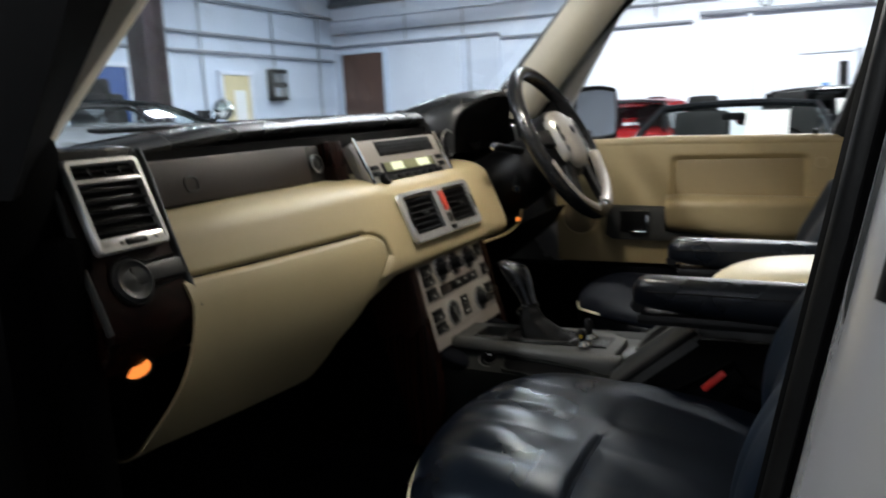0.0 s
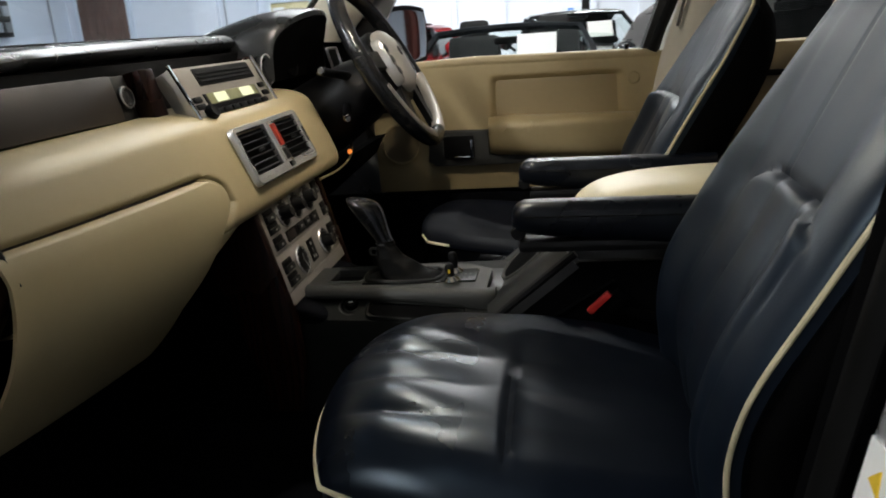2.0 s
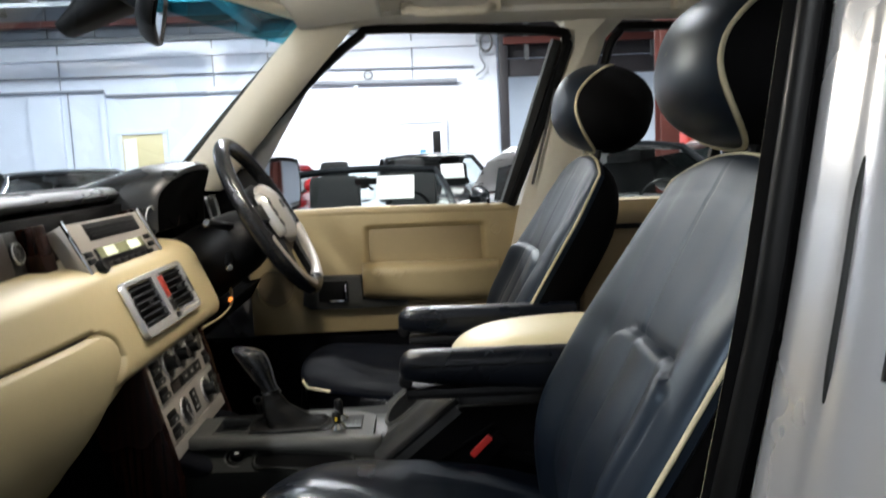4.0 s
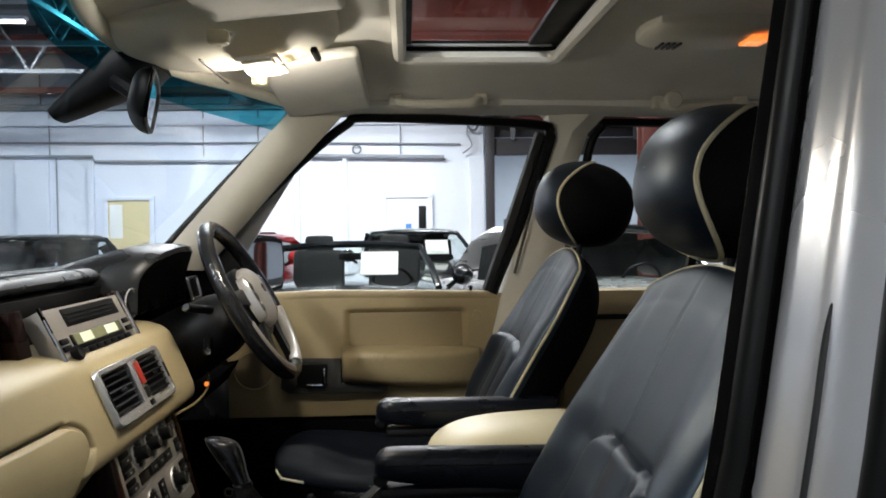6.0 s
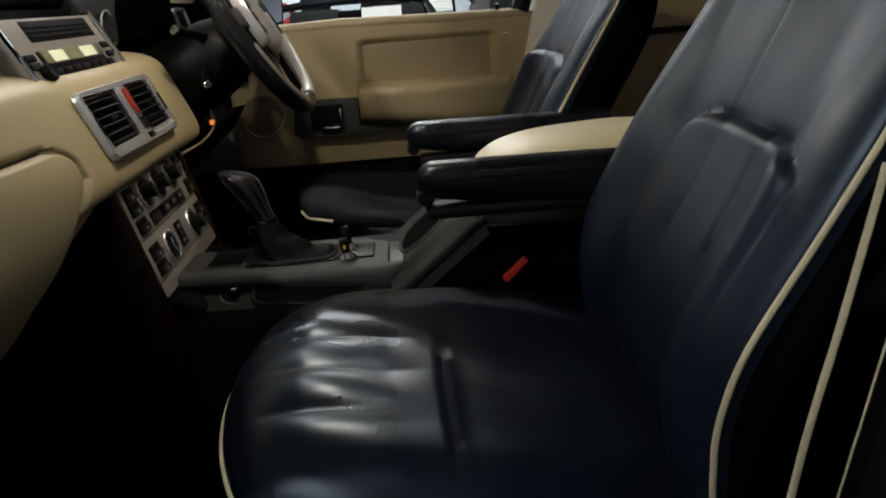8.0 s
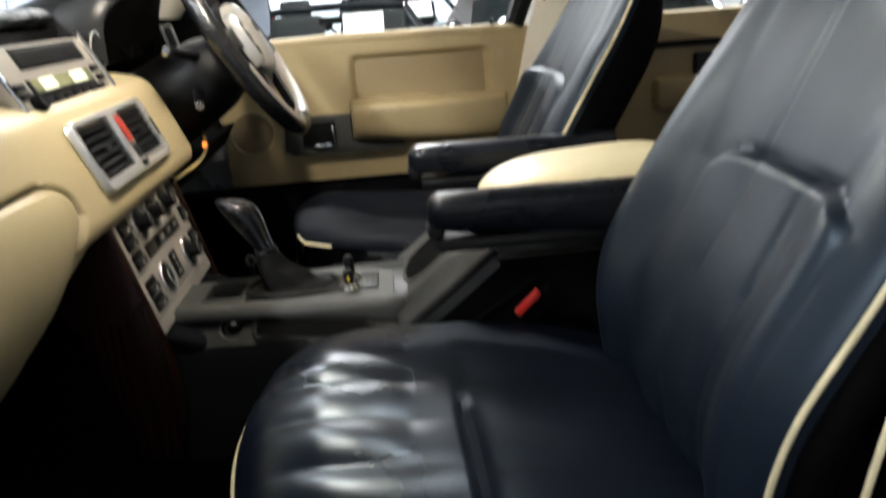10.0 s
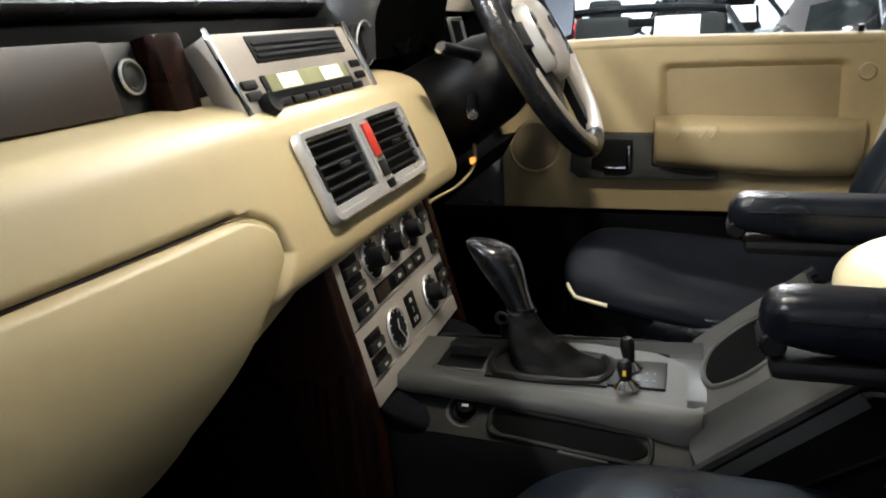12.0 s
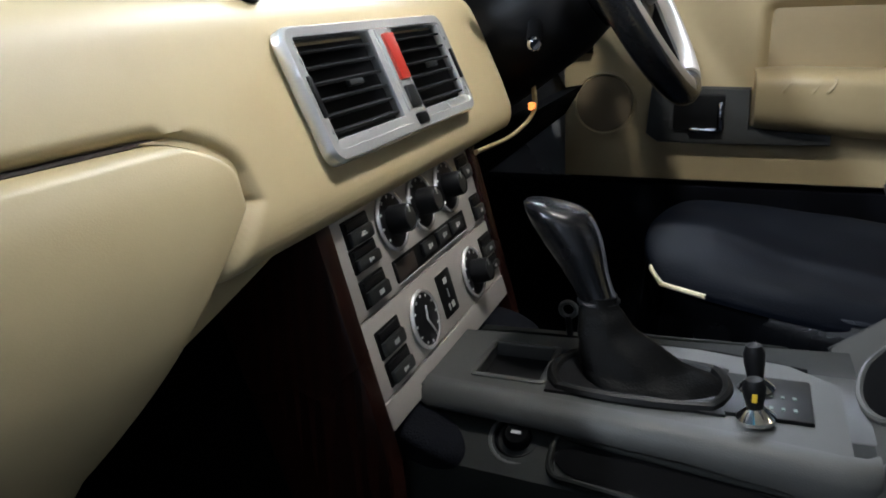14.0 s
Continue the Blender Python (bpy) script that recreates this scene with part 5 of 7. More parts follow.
def rotary(s, f, r=0.0235, cap=True):
    """A dial sunk in a chrome ring, with marks round it and a turning grip."""
    d = part("rotary_dial", lathe([(r, 0), (r, 0.003), (r * 0.97, 0.0035), (0, 0.0035)], SP.at(s, f, 0.002), SP.N), BLACK, stack, "black dial with marks")
    c0 = SP.at(s, f, 0.0048)
    part("chrome_ring", tube([c0 + SP.U * (r * math.cos(a)) + SP.V * (r * math.sin(a)) for a in (2 * math.pi * j / 32 for j in range(32))], 0.0019, 8, True), CHROME, d)
    for j in range(9 if cap else 12):
        a = radians(220 - 32.5 * j) if cap else radians(30 * j)
        c = c0 + SP.N * 0.0009 + SP.U * (r * 0.84 * math.cos(a)) + SP.V * (r * 0.84 * math.sin(a))
        part("mark", box(c, (0.0006, 0.0018, 0.0024), 0, (-math.degrees(a) + 90, 0, 0)), MARK, d)
    if cap:
        g = part("grip", lathe([(r * 0.52, 0), (r * 0.49, 0.015), (r * 0.44, 0.0175), (r * 0.39, 0.0165), (0, 0.0165)], SP.at(s, f, 0.0045), SP.N, 26), BLACK, d)
        part("grip_face", lathe([(r * 0.37, 0), (r * 0.36, 0.0012), (0, 0.0014)], SP.at(s, f, 0.0207), SP.N, 24), DARKGREY, g)
        part("pointer", SP.block(s, f - 0.042, 0.0018, 0.006, 0.0195, 0.0222, 0), MARK, g)
    return d


for s0 in (0.318, 0.523, 0.735):
    rotary(s0, 0.145)
rotary(0.750, 0.690, 0.0235)
clock = rotary(0.330, 0.685, 0.0235, cap=False)
for a, ln in ((70, 0.011), (-60, 0.016)):
    c0 = SP.at(0.330, 0.685, 0.0066)
    part("pointer", tube([c0, c0 + SP.U * (ln * math.cos(radians(a))) + SP.V * (ln * math.sin(radians(a)))], 0.0009, 5), MARK, clock)


def button(s, f, w, h, sign=0):
    """A rocker key in its dark recess: a sunk upper half, a proud lower lip and a pale sign."""
    b = part("button", SP.block(s, f, w, h, 0.0, 0.0034, 0.0018), RUBBER, stack, "black switch key")
    part("key_top", SP.block(s, f - h / SP.h * 0.27, w * 0.84, h * 0.30, 0.003, 0.0052, 0.0012), BLACK, b)
    part("key_lip", SP.block(s, f + h / SP.h * 0.17, w * 0.86, h * 0.50, 0.003, 0.0078, 0.0024), DARKGREY, b)
    for dx, dy, ww, hh in (((0, 0.02, 0.22, 0.07), (0, -0.06, 0.14, 0.06)), ((-0.05, 0, 0.06, 0.18), (0.05, 0, 0.10, 0.10)), ((0, 0, 0.18, 0.16),))[sign % 3]:
        part("sign", SP.block(s + dx * w / SP.w, f + (0.17 + dy) * h / SP.h, w * ww, h * hh, 0.0076, 0.0083, 0), MARK, b)


for s0, f0, w0, h0, g0 in ((0.135, 0.096, 0.041, 0.0215, 0), (0.132, 0.222, 0.041, 0.0190, 1), (0.130, 0.378, 0.040, 0.0220, 2), (0.925, 0.105, 0.030, 0.026, 1), (0.945, 0.370, 0.026, 0.026, 0),
                           (0.125, 0.625, 0.041, 0.0225, 2), (0.127, 0.770, 0.041, 0.0200, 1), (0.930, 0.620, 0.034, 0.0230, 0), (0.930, 0.745, 0.034, 0.0150, 2)):
    button(s0, f0, w0, h0, g0)
part("heater_display", SP.block(0.535, 0.385, 0.165, 0.0190, 0.0, 0.0034, 0.002), RUBBER, stack, "dark heater display strip")
part("display_window", SP.block(0.325, 0.388, 0.037, 0.0150, 0.003, 0.0042, 0.0012), BROWN, stack)
part("strip_edge", SP.block(0.535, 0.448, 0.160, 0.0012, 0.002, 0.0040, 0.0004), CHROME, stack)
for k in range(3):
    b = part("button", SP.block(0.485 + 0.118 * k, 0.375, 0.028, 0.0125, 0.003, 0.0068, 0.002), DARKGREY, stack)
    for dx in (-0.008, 0.010):
        part("sign", SP.block(0.485 + 0.118 * k + dx, 0.375, 0.0035, 0.0045 if dx < 0 else 0.003, 0.0066, 0.0073, 0), MARK, b)
plate = part("socket_plate", SP.block(0.525, 0.672, 0.032, 0.040, 0.0, 0.0036, 0.002), RUBBER, stack)
for k, (dx, wd, hd) in enumerate(((0.0, 0.007, 0.005), (0.0, 0.0012, 0.008), (0.012, 0.006, 0.005), (-0.016, 0.003, 0.006))):
    part("sign", SP.block(0.525 + dx, 0.60 + 0.072 * min(k, 2), wd, hd, 0.0034, 0.0042, 0), MARK, plate)

# end cap at the near side with its vent
cap = part("end_cap", extruded([(-0.054, 1.196), (-0.044, 1.182), (-0.006, 1.075), (0.014, 1.026), (0.024, 1.0), (0.016, 0.976), (-0.004, 0.946), (-0.3, 0.94), (-0.3, 1.19), (-0.07, 1.198)], -0.764, -0.634, 0.007, segs=3), WOOD, dash, "walnut end cap")
part("cap_edge", tube([(-0.050, -0.632, 1.196), (-0.040, -0.631, 1.172), (-0.003, -0.63, 1.066), (0.017, -0.63, 1.02), (0.025, -0.63, 1.0)], 0.0042, 8), DARKGREY, cap, "dark chrome edge")
part("cap_edge", tube([(-0.050, -0.766, 1.196), (-0.040, -0.766, 1.172), (-0.003, -0.766, 1.066), (0.017, -0.766, 1.02), (0.025, -0.766, 1.0)], 0.0042, 8), DARKGREY, cap)
part("cap_filler", extruded([(-0.07, 1.19), (-0.02, 1.06), (0.0, 1.0), (-0.03, 0.945), (-0.3, 0.94), (-0.3, 1.18)], -0.805, -0.769, 0.004), MATT, dash, "black filler beside the cap")
part("cap_top", box((-0.142, -0.722, 1.187), (0.19, 0.172, 0.030), 0.012), PAD, dash)
PV = Plane((-0.045, 1.187), (-0.001, 1.082), -0.752, -0.647)
pv = part("side_vent", PV.block(0.5, 0.5, PV.w - 0.01, PV.h - 0.01, -0.02, 0.002), RUBBER, dash, "side air vent")
sf = PV.ring(0.5, 0.5, PV.w, PV.h, 0.0085, 0.010, 0.007, 0.0)
PV.block(0.5, 0.245, PV.w - 0.012, 0.0065, 0.001, 0.0095, 0.002, sf)
PV.block(0.5, 0.905, PV.w - 0.012, 0.015, 0.001, 0.0095, 0.003, sf)
part("vent_frame", sf, CHROME, pv, "brushed chrome vent frame")
for k in range(5):
    part("slat", box(PV.at(0.5, 0.34 + 0.11 * k, 0.003), (0.012, PV.w - 0.018, 0.0026), 0.001, (0, 4, 0)), BLACK, pv)
for k in range(2):
    part("slat", box(PV.at(0.5, 0.12 + 0.06 * k, 0.003), (0.010, PV.w - 0.018, 0.0024), 0.001, (0, 4, 0)), BLACK, pv)
for k in range(3):
    part("vane", PV.block(0.30 + 0.2 * k, 0.15, 0.002, 0.014, 0.003, 0.008, 0.0006), BLACK, pv)
part("slat_tab", PV.block(0.5, 0.56, 0.028, 0.005, 0.006, 0.010, 0.002), DARKGREY, pv)
part("thumb_wheel", PV.block(0.52, 0.915, 0.030, 0.008, 0.009, 0.012, 0.002), BLACK, pv)
for s0 in (0.32, 0.80):
    part("marking", PV.block(s0, 0.915, 0.004, 0.004, 0.0092, 0.0101, 0.0008), DARKGREY, pv)
QP = Plane((-0.006, 1.075), (0.024, 1.0), -0.764, -0.634)
hold = part("cup_lever", QP.block(0.70, 0.30, 0.078, 0.023, -0.002, 0.006, 0.005), DARKGREY, dash, "dark folding cup holder lever")
part("lever_groove", tube([QP.at(0.98, 0.11, 0.001), QP.at(0.62, 0.13, 0.001), QP.at(0.50, 0.05, 0.001)], 0.0018, 6), RUBBER, hold)
part("lever_groove", tube([QP.at(0.98, 0.47, 0.001), QP.at(0.62, 0.52, 0.001), QP.at(0.52, 0.62, 0.001)], 0.0018, 6), RUBBER, hold)
part("lever_disc", lathe([(0.027, -0.002), (0.027, 0.005), (0.023, 0.008), (0.017, 0.004), (0.012, 0.004), (0, 0.007)], QP.at(0.40, 0.36), QP.N), DARKGREY, hold)
part("lever_rim", tube([QP.at(0.40, 0.36, 0.003) + QP.U * (0.029 * math.cos(a)) + QP.V * (0.029 * math.sin(a)) for a in (2 * math.pi * j / 26 for j in range(26))], 0.0016, 6, True), RUBBER, hold)
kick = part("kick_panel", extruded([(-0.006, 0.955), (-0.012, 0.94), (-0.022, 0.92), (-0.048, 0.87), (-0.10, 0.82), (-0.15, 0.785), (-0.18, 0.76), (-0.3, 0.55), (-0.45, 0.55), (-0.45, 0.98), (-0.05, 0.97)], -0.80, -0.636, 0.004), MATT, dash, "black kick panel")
lampb, _ = pad((-0.010, -0.706, 0.941), (0.5, 0.65, 0.35), (-0.3075, -0.1875, 0.7875), (0.75, -0.6, 0.15), 0.017, 0.0125, 0.005, 0.006, 0.9, power=2.5, nu=14, nv=14)
part("courtesy_lamp", lampb, AMBER, dash, "glowing amber courtesy lamp")
part("lamp_bezel", tube(_, 0.003, 6, True), RUBBER, dash)


# ---------------------------------------------------------------- steering wheel
sw = thing("steering_wheel", (0.165, 0.398, 1.14), "black leather steering wheel with grey hub", "steering wheel")
C = Vector((0.166, 0.398, 1.140))
WN = Vector((0.875, 0, 0.485)).normalized()
WV = Vector((-0.485, 0, 0.875)).normalized()
WU = Vector((0, 1, 0))
WR = 0.181


def onwheel(u, v, lift=0.0):
    return C + WU * u + WV * v + WN * lift


def arc_pts(a0, a1, r=WR, n=40, lift=0.0):
    return [onwheel(r * math.cos(radians(a0 + (a1 - a0) * k / n)), r * math.sin(radians(a0 + (a1 - a0) * k / n)), lift) for k in range(n + 1)]


part("rim", tube(arc_pts(0, 354, n=71), 0.0170, 14, True), material("worn_black_leather", (0.014, 0.014, 0.015), 0.22, vary=0.3, scale=14, bump=0.15, bump_scale=700), sw, "black leather rim")
for a0, a1 in ((284, 346), (194, 256)):
    part("rim_insert", tube(arc_pts(a0, a1, WR - 0.0035, 20, 0.004), 0.0150, 14), SATIN, sw, "satin silver rim insert")
hubb, hubrim = pad(onwheel(0, 0, 0.012), WU, WV, WN, 0.062, 0.072, 0.024, 0.03, 0.75, power=3)
part("hub_pad", hubb, BOSS, sw, "grey airbag pad")
part("hub_badge", lathe([(0.011, 0), (0.011, 0.002), (0.009, 0.003), (0, 0.003)], onwheel(0, 0.012, 0.0355), WN, 20), DARKGREY, sw, "small dark oval badge")
part("hub_surround", loft([[onwheel(0.085 * math.cos(a) * k, 0.082 * math.sin(a) * k - 0.004, h) for a in (2 * math.pi * j / 28 for j in range(28))] for k, h in ((0.6, -0.05), (1, -0.03), (1.02, 0.0), (0.9, 0.008))]), BLACK, sw)
for s in (-1, 1):
    part("spoke", loft([[onwheel(s * u, v + w, l), onwheel(s * u, v - w, l), onwheel(s * u, v - w, l - 0.016), onwheel(s * u, v + w, l - 0.016)] for u, v, w, l in ((0.055, 0.006, 0.022, 0.016), (0.10, 0.012, 0.018, 0.01), (0.14, 0.016, 0.015, 0.004), (0.174, 0.02, 0.014, 0.002))]), BLACK, sw)
    part("spoke", loft([[onwheel(s * u - 0.018, v, l), onwheel(s * u + 0.018, v, l), onwheel(s * u + 0.018, v, l - 0.014), onwheel(s * u - 0.018, v, l - 0.014)] for u, v, l in ((0.045, -0.045, 0.012), (0.065, -0.10, 0.006), (0.085, -0.162, 0.0))]), BLACK, sw)
    bz = part("switch_pod", loft([[onwheel(s * (0.067 + 0.016 * math.cos(a) * k), 0.0 + 0.052 * math.sin(a) * k, h) for a in (2 * math.pi * j / 20 for j in range(20))] for k, h in ((1, 0.006), (1, 0.022), (0.86, 0.027))]), CHROME, sw, "chrome edged switch pod")
    for v in (-0.026, 0.0, 0.026):
        part("button", loft([[onwheel(s * (0.067 + 0.009 * math.cos(a)), v + 0.009 * math.sin(a), h) for a in (2 * math.pi * j / 12 for j in range(12))] for h in (0.024, 0.0295)]), DARKGREY, bz)
part("column_shroud", loft([[C - WN * d + WU * (w * math.cos(a)) + WV * (h * math.sin(a) - 0.012) for a in (2 * math.pi * j / 20 for j in range(20))] for d, w, h in ((0.045, 0.062, 0.058), (0.08, 0.078, 0.07), (0.16, 0.085, 0.08), (0.24, 0.085, 0.085))]), BLACK, sw, "black column shroud")
for e, c0 in (((0.071, 0.223, 1.143), (0.09, 0.34, 1.125)), ((0.095, 0.285, 1.046), (0.08, 0.35, 1.08))):
    st = part("stalk", tube([c0, Vector(c0).lerp(Vector(e), 0.6), Vector(e)], [0.009, 0.0085, 0.0095], 10), BLACK, sw, "black column stalk")
    d = (Vector(e) - Vector(c0)).normalized()
    part("stalk_tip", lathe([(0.0085, 0), (0.0085, 0.004), (0.006, 0.007), (0, 0.007)], e, (d + Vector((0.5, -0.5, 0.2))).normalized(), 16), BRIGHT, st)
part("stalk", tube([(0.07, 0.45, 1.12), (0.07, 0.54, 1.14), (0.072, 0.575, 1.146)], [0.009, 0.008, 0.01], 10), BLACK, sw)


# ---------------------------------------------------------------- centre console
SIDEGREY = material("dark_console_side", (0.0080, 0.0086, 0.0076), 0.55, vary=0.12, scale=9, bump=0.1, bump_scale=900, spec=0.12)


def taper(x):
    """The console's top narrows towards the dash."""
    return 0.83 + 0.12 * min(max((x - 0.10) / 0.30, 0), 1)


con = thing("centre_console", (0.3, 0, 0.7), "grey and black centre console with gear selector", "console")
part("body", extruded([(0.42, 0.52), (0.42, 0.78), (0.44, 0.80), (0.56, 0.88), (0.90, 0.90), (0.92, 0.52)], -0.112, 0.112, 0.004), DARKGREY, con, "dark console body")
part("front_body", extruded([(0.06, 0.60), (0.08, 0.775), (0.12, 0.793), (0.43, 0.793), (0.43, 0.52), (0.06, 0.52)], -0.052, 0.052, 0.003), DARKGREY, con)
HX0, HX1, HY0, HY1 = 0.134, 0.188, -0.054, 0.007
top = bmesh.new()
gv = []
for x, far in ((0.098, 0.028), (HX0, 0.031), (HX1, 0.036), (0.30, 0.042), (0.37, 0.030), (0.405, 0.004)):
    gv.append([top.verts.new((x, y, 0.807)) for y in (-0.10 * taper(x), HY0 if x < 0.29 else -0.05, HY1 if x < 0.36 else far * 0.5 - 0.01, far)])
for i in range(5):
    for j in range(3):
        if (i, j) != (1, 1):
            top.faces.new((gv[i][j], gv[i + 1][j], gv[i + 1][j + 1], gv[i][j + 1]))
bmesh.ops.recalc_face_normals(top, faces=top.faces)
bmesh.ops.solidify(top, geom=list(top.faces), thickness=0.013)
part("top_plate", top, GREYTRIM, con, "satin grey console top")
part("tray", box(((HX0 + HX1) / 2, (HY0 + HY1) / 2, 0.7945), (HX1 - HX0, HY1 - HY0, 0.002), 0), RUBBER, con, "dark coin tray")
part("tray_frame", frame_ring(((HX0 + HX1) / 2, (HY0 + HY1) / 2, 0.806), (1, 0, 0), (0, 1, 0), (0, 0, 1), HX1 - HX0 + 0.008, HY1 - HY0 + 0.008, 0.005, 0.003, 0.005), GREYTRIM, con)
rail = []
for x, e, low in ((0.100, 0.088, 0.7925), (0.106, 0.092, 0.7915), (0.20, 0.099, 0.7905), (0.30, 0.108, 0.7885), (0.36, 0.115, 0.784), (0.395, 0.120, 0.777), (0.412, 0.120, 0.772), (0.420, 0.114, 0.772)):
    rail.append([(x, -e + dy, z) for dy, z in ((0.024, 0.806), (0.022, 0.8088), (0.014, 0.8096), (0.007, 0.8078), (0.0025, 0.8035), (0.0, 0.7985), (-0.0008, low + 0.004), (0.001, low + 0.001), (0.008, low - 0.001), (0.026, low))])
part("side_rail", loft(rail), GREYTRIM, con, "grey moulded edge of the console top")
part("far_edge", tube(curve([(0.110, 0.032, 0.800), (0.16, 0.036, 0.802), (0.30, 0.045, 0.800), (0.385, 0.040, 0.795)]), 0.006, 10), MATT, con, "rolled black edge")
for s in (-1, 1):
    part("side_panel", loft([[(x, s * 0.05, 0.60), (x, s * (e + 0.047), 0.60), (x, s * (e + 0.045), 0.735), (x, s * (e + 0.036), 0.766), (x, s * (e - 0.006), 0.791), (x, s * 0.05, 0.792)]
                             for x, e in ((0.10, 0.084), (0.16, 0.088), (0.30, 0.098), (0.43, 0.112))]), SIDEGREY, con, "dark sloping console side")
    # Flat dark pad in place of the pocket; its colour supplies the shade.
    hollow, _ = pad((0.292, s * 0.1195, 0.7772), (0.991, s * 0.13, -0.031), (-s * 0.13 * 0.86, 0.86, -s * 0.515), (0, s * 0.515, 0.857), 0.080, 0.0150, 0.0004, 0.003, 0.7, power=6, nu=24, nv=8)
    part("pocket_shade", hollow, MATT, con, "dark pad painting the shade inside the side pocket")
    part("pocket_lip", tube([Vector((0.292, s * 0.1195, 0.7775)) + Vector((cx * 0.082, s * (cx * 0.0107 + cy * 0.0140), -cx * 0.0026 - cy * 0.0084)) for cx, cy in
                             ((-1, -0.4), (-0.975, -0.8), (-0.93, -1), (0.93, -1), (0.975, -0.8), (1, -0.4), (1, 0.4), (0.975, 0.8), (0.93, 1), (-0.93, 1), (-0.975, 0.8), (-1, 0.4))], 0.0026, 8, True), SIDEGREY, con, "rounded pocket edge")
    part("pocket_bar", tube([(0.285, s * 0.1335, 0.7665), (0.335, s * 0.139, 0.765)], 0.003, 8), GREYTRIM, con)
    shoe, _ = pad((0.116, s * 0.098, 0.776), (0.9, 0, -0.35), (0, 1, 0), (0.35, s * 0.55, 0.9), 0.034, 0.034, 0.014, 0.03, 0.7, power=3, nu=16, nv=16)
    part("corner_shoe", shoe, CARPET, con, "dark soft pad at the panel foot")
SN = Vector((0.0, -0.51, 0.86))
SA = Vector((0.182, -0.0960, 0.7785))
sock = part("socket", lathe([(0.019, 0), (0.019, 0.003), (0.016, 0.005), (0.0125, 0.002), (0.0115, 0.002), (0.0105, 0.010), (0.0085, 0.012), (0, 0.012)], SA, SN), MATT, con, "round accessory socket")
part("socket_mark", box(SA + SN * 0.0125, (0.007, 0.0022, 0.001), 0, (40, 0, 0)), MARK, sock)
part("socket_ring", tube([SA + SN * 0.003 + Vector((0.021 * math.cos(a), 0.0180 * math.sin(a), 0.0107 * math.sin(a))) for a in (2 * math.pi * j / 22 for j in range(22))], 0.0018, 6, True), GREYTRIM, sock)

# gear selector
GY = -0.030
part("gaiter_plate", box((0.260, GY, 0.8075), (0.132, 0.076, 0.004), 0.0018), BLACK, con)
_, gaiter_rim = pad((0.260, GY, 0.809), (1, 0, 0), (0, 1, 0), (0, 0, 1), 0.066, 0.037, 0.008, 0.001, 0.6, power=3)
part("gaiter_ring", tube(gaiter_rim, 0.0048, 8, True), RUBBER, con)
gait = []
for k in range(23):
    t = k / 22
    rx, ry = 0.040 * (1 - t) ** 1.7 + 0.0150, 0.020 * (1 - t) ** 1.5 + 0.0135
    cx, cz = 0.2075 + rx + 0.010 * (1 - t) ** 3, 0.806 + 0.056 * t + 0.0012 * math.sin(t * 19)
    w = 1 + 0.016 * math.sin(t * 26)
    gait.append([(cx + rx * w * math.cos(a) * (1 + 0.03 * math.sin(3 * a + 4 * t)), GY + 0.036 * t + ry * w * math.sin(a) * (1 + 0.06 * math.sin(5 * a + 2 * t)), cz + 0.003 * (1 - t) * math.cos(2 * a)) for a in (2 * math.pi * j / 32 for j in range(32))])
part("gaiter", loft(gait), material("soft_black_leather", (0.0028, 0.0028, 0.0028), 0.38, vary=0.3, scale=20, bump=0.25, bump_scale=500, spec=0.22, ior=1.12), con, "black leather gaiter")
knob = []
for t, r, ry in ((0, 0.0150, 0.0135), (0.15, 0.0160, 0.0145), (0.35, 0.0195, 0.0175), (0.55, 0.0245, 0.021), (0.75, 0.0285, 0.0235), (0.88, 0.0295, 0.0240), (0.945, 0.0283, 0.0228), (0.985, 0.0240, 0.0185), (1.0, 0.0120, 0.0090)):
    cx, cy, cz = 0.222 - 0.040 * t, 0.006 + 0.014 * t, 0.856 + 0.077 * t
    knob.append([(cx + r * math.cos(a), cy + ry * math.sin(a), cz - 0.20 * r * math.cos(a) * t) for a in (2 * math.pi * j / 28 for j in range(28))])
kn = part("gear_knob", loft(knob), material("polished_black_leather", (0.0035, 0.0035, 0.004), 0.26, vary=0.2, scale=15, bump=0.06, bump_scale=600, spec=0.4), con, "black leather gear knob")
rear_line = [Vector((0.222 - 0.040 * t + 0.97 * r, 0.004 + 0.012 * t, 0.856 + 0.077 * t - 0.20 * r * t)) for t, r in ((0.05, 0.0155), (0.2, 0.0170), (0.35, 0.0195), (0.55, 0.0245), (0.75, 0.0285), (0.88, 0.0292), (0.95, 0.0275))]
GLOSSKNOB = material("polished_dark_cap", (0.10, 0.10, 0.105), 0.22, 0.5, vary=0.1, scale=20)
part("knob_trim", tube(curve(rear_line, 3), 0.0022, 8), GLOSSKNOB, kn, "satin metal strip down the knob")
capb, _ = pad((0.182, 0.020, 0.930), (1, 0, -0.12), (0, 1, 0), (0.1, 0, 1), 0.0165, 0.0115, 0.0030, 0.004, 0.9, power=3, nu=14, nv=14)
part("knob_cap", capb, GLOSSKNOB, kn, "polished dark knob top")
part("collar", tube([(0.222 + 0.0160 * math.cos(a), 0.006 + 0.0145 * math.sin(a), 0.857) for a in (2 * math.pi * j / 20 for j in range(20))], 0.0018, 6, True), BLACK, kn)
part("release_catch", tube([(0.190 + 0.007 * math.cos(a), 0.040, 0.832 + 0.007 * math.sin(a)) for a in (2 * math.pi * j / 16 for j in range(16))], 0.0022, 8, True), GREYTRIM, con, "small grey release loop")
part("catch_stem", tube([(0.192, 0.040, 0.806), (0.190, 0.040, 0.826)], 0.003, 8), BLACK, con)
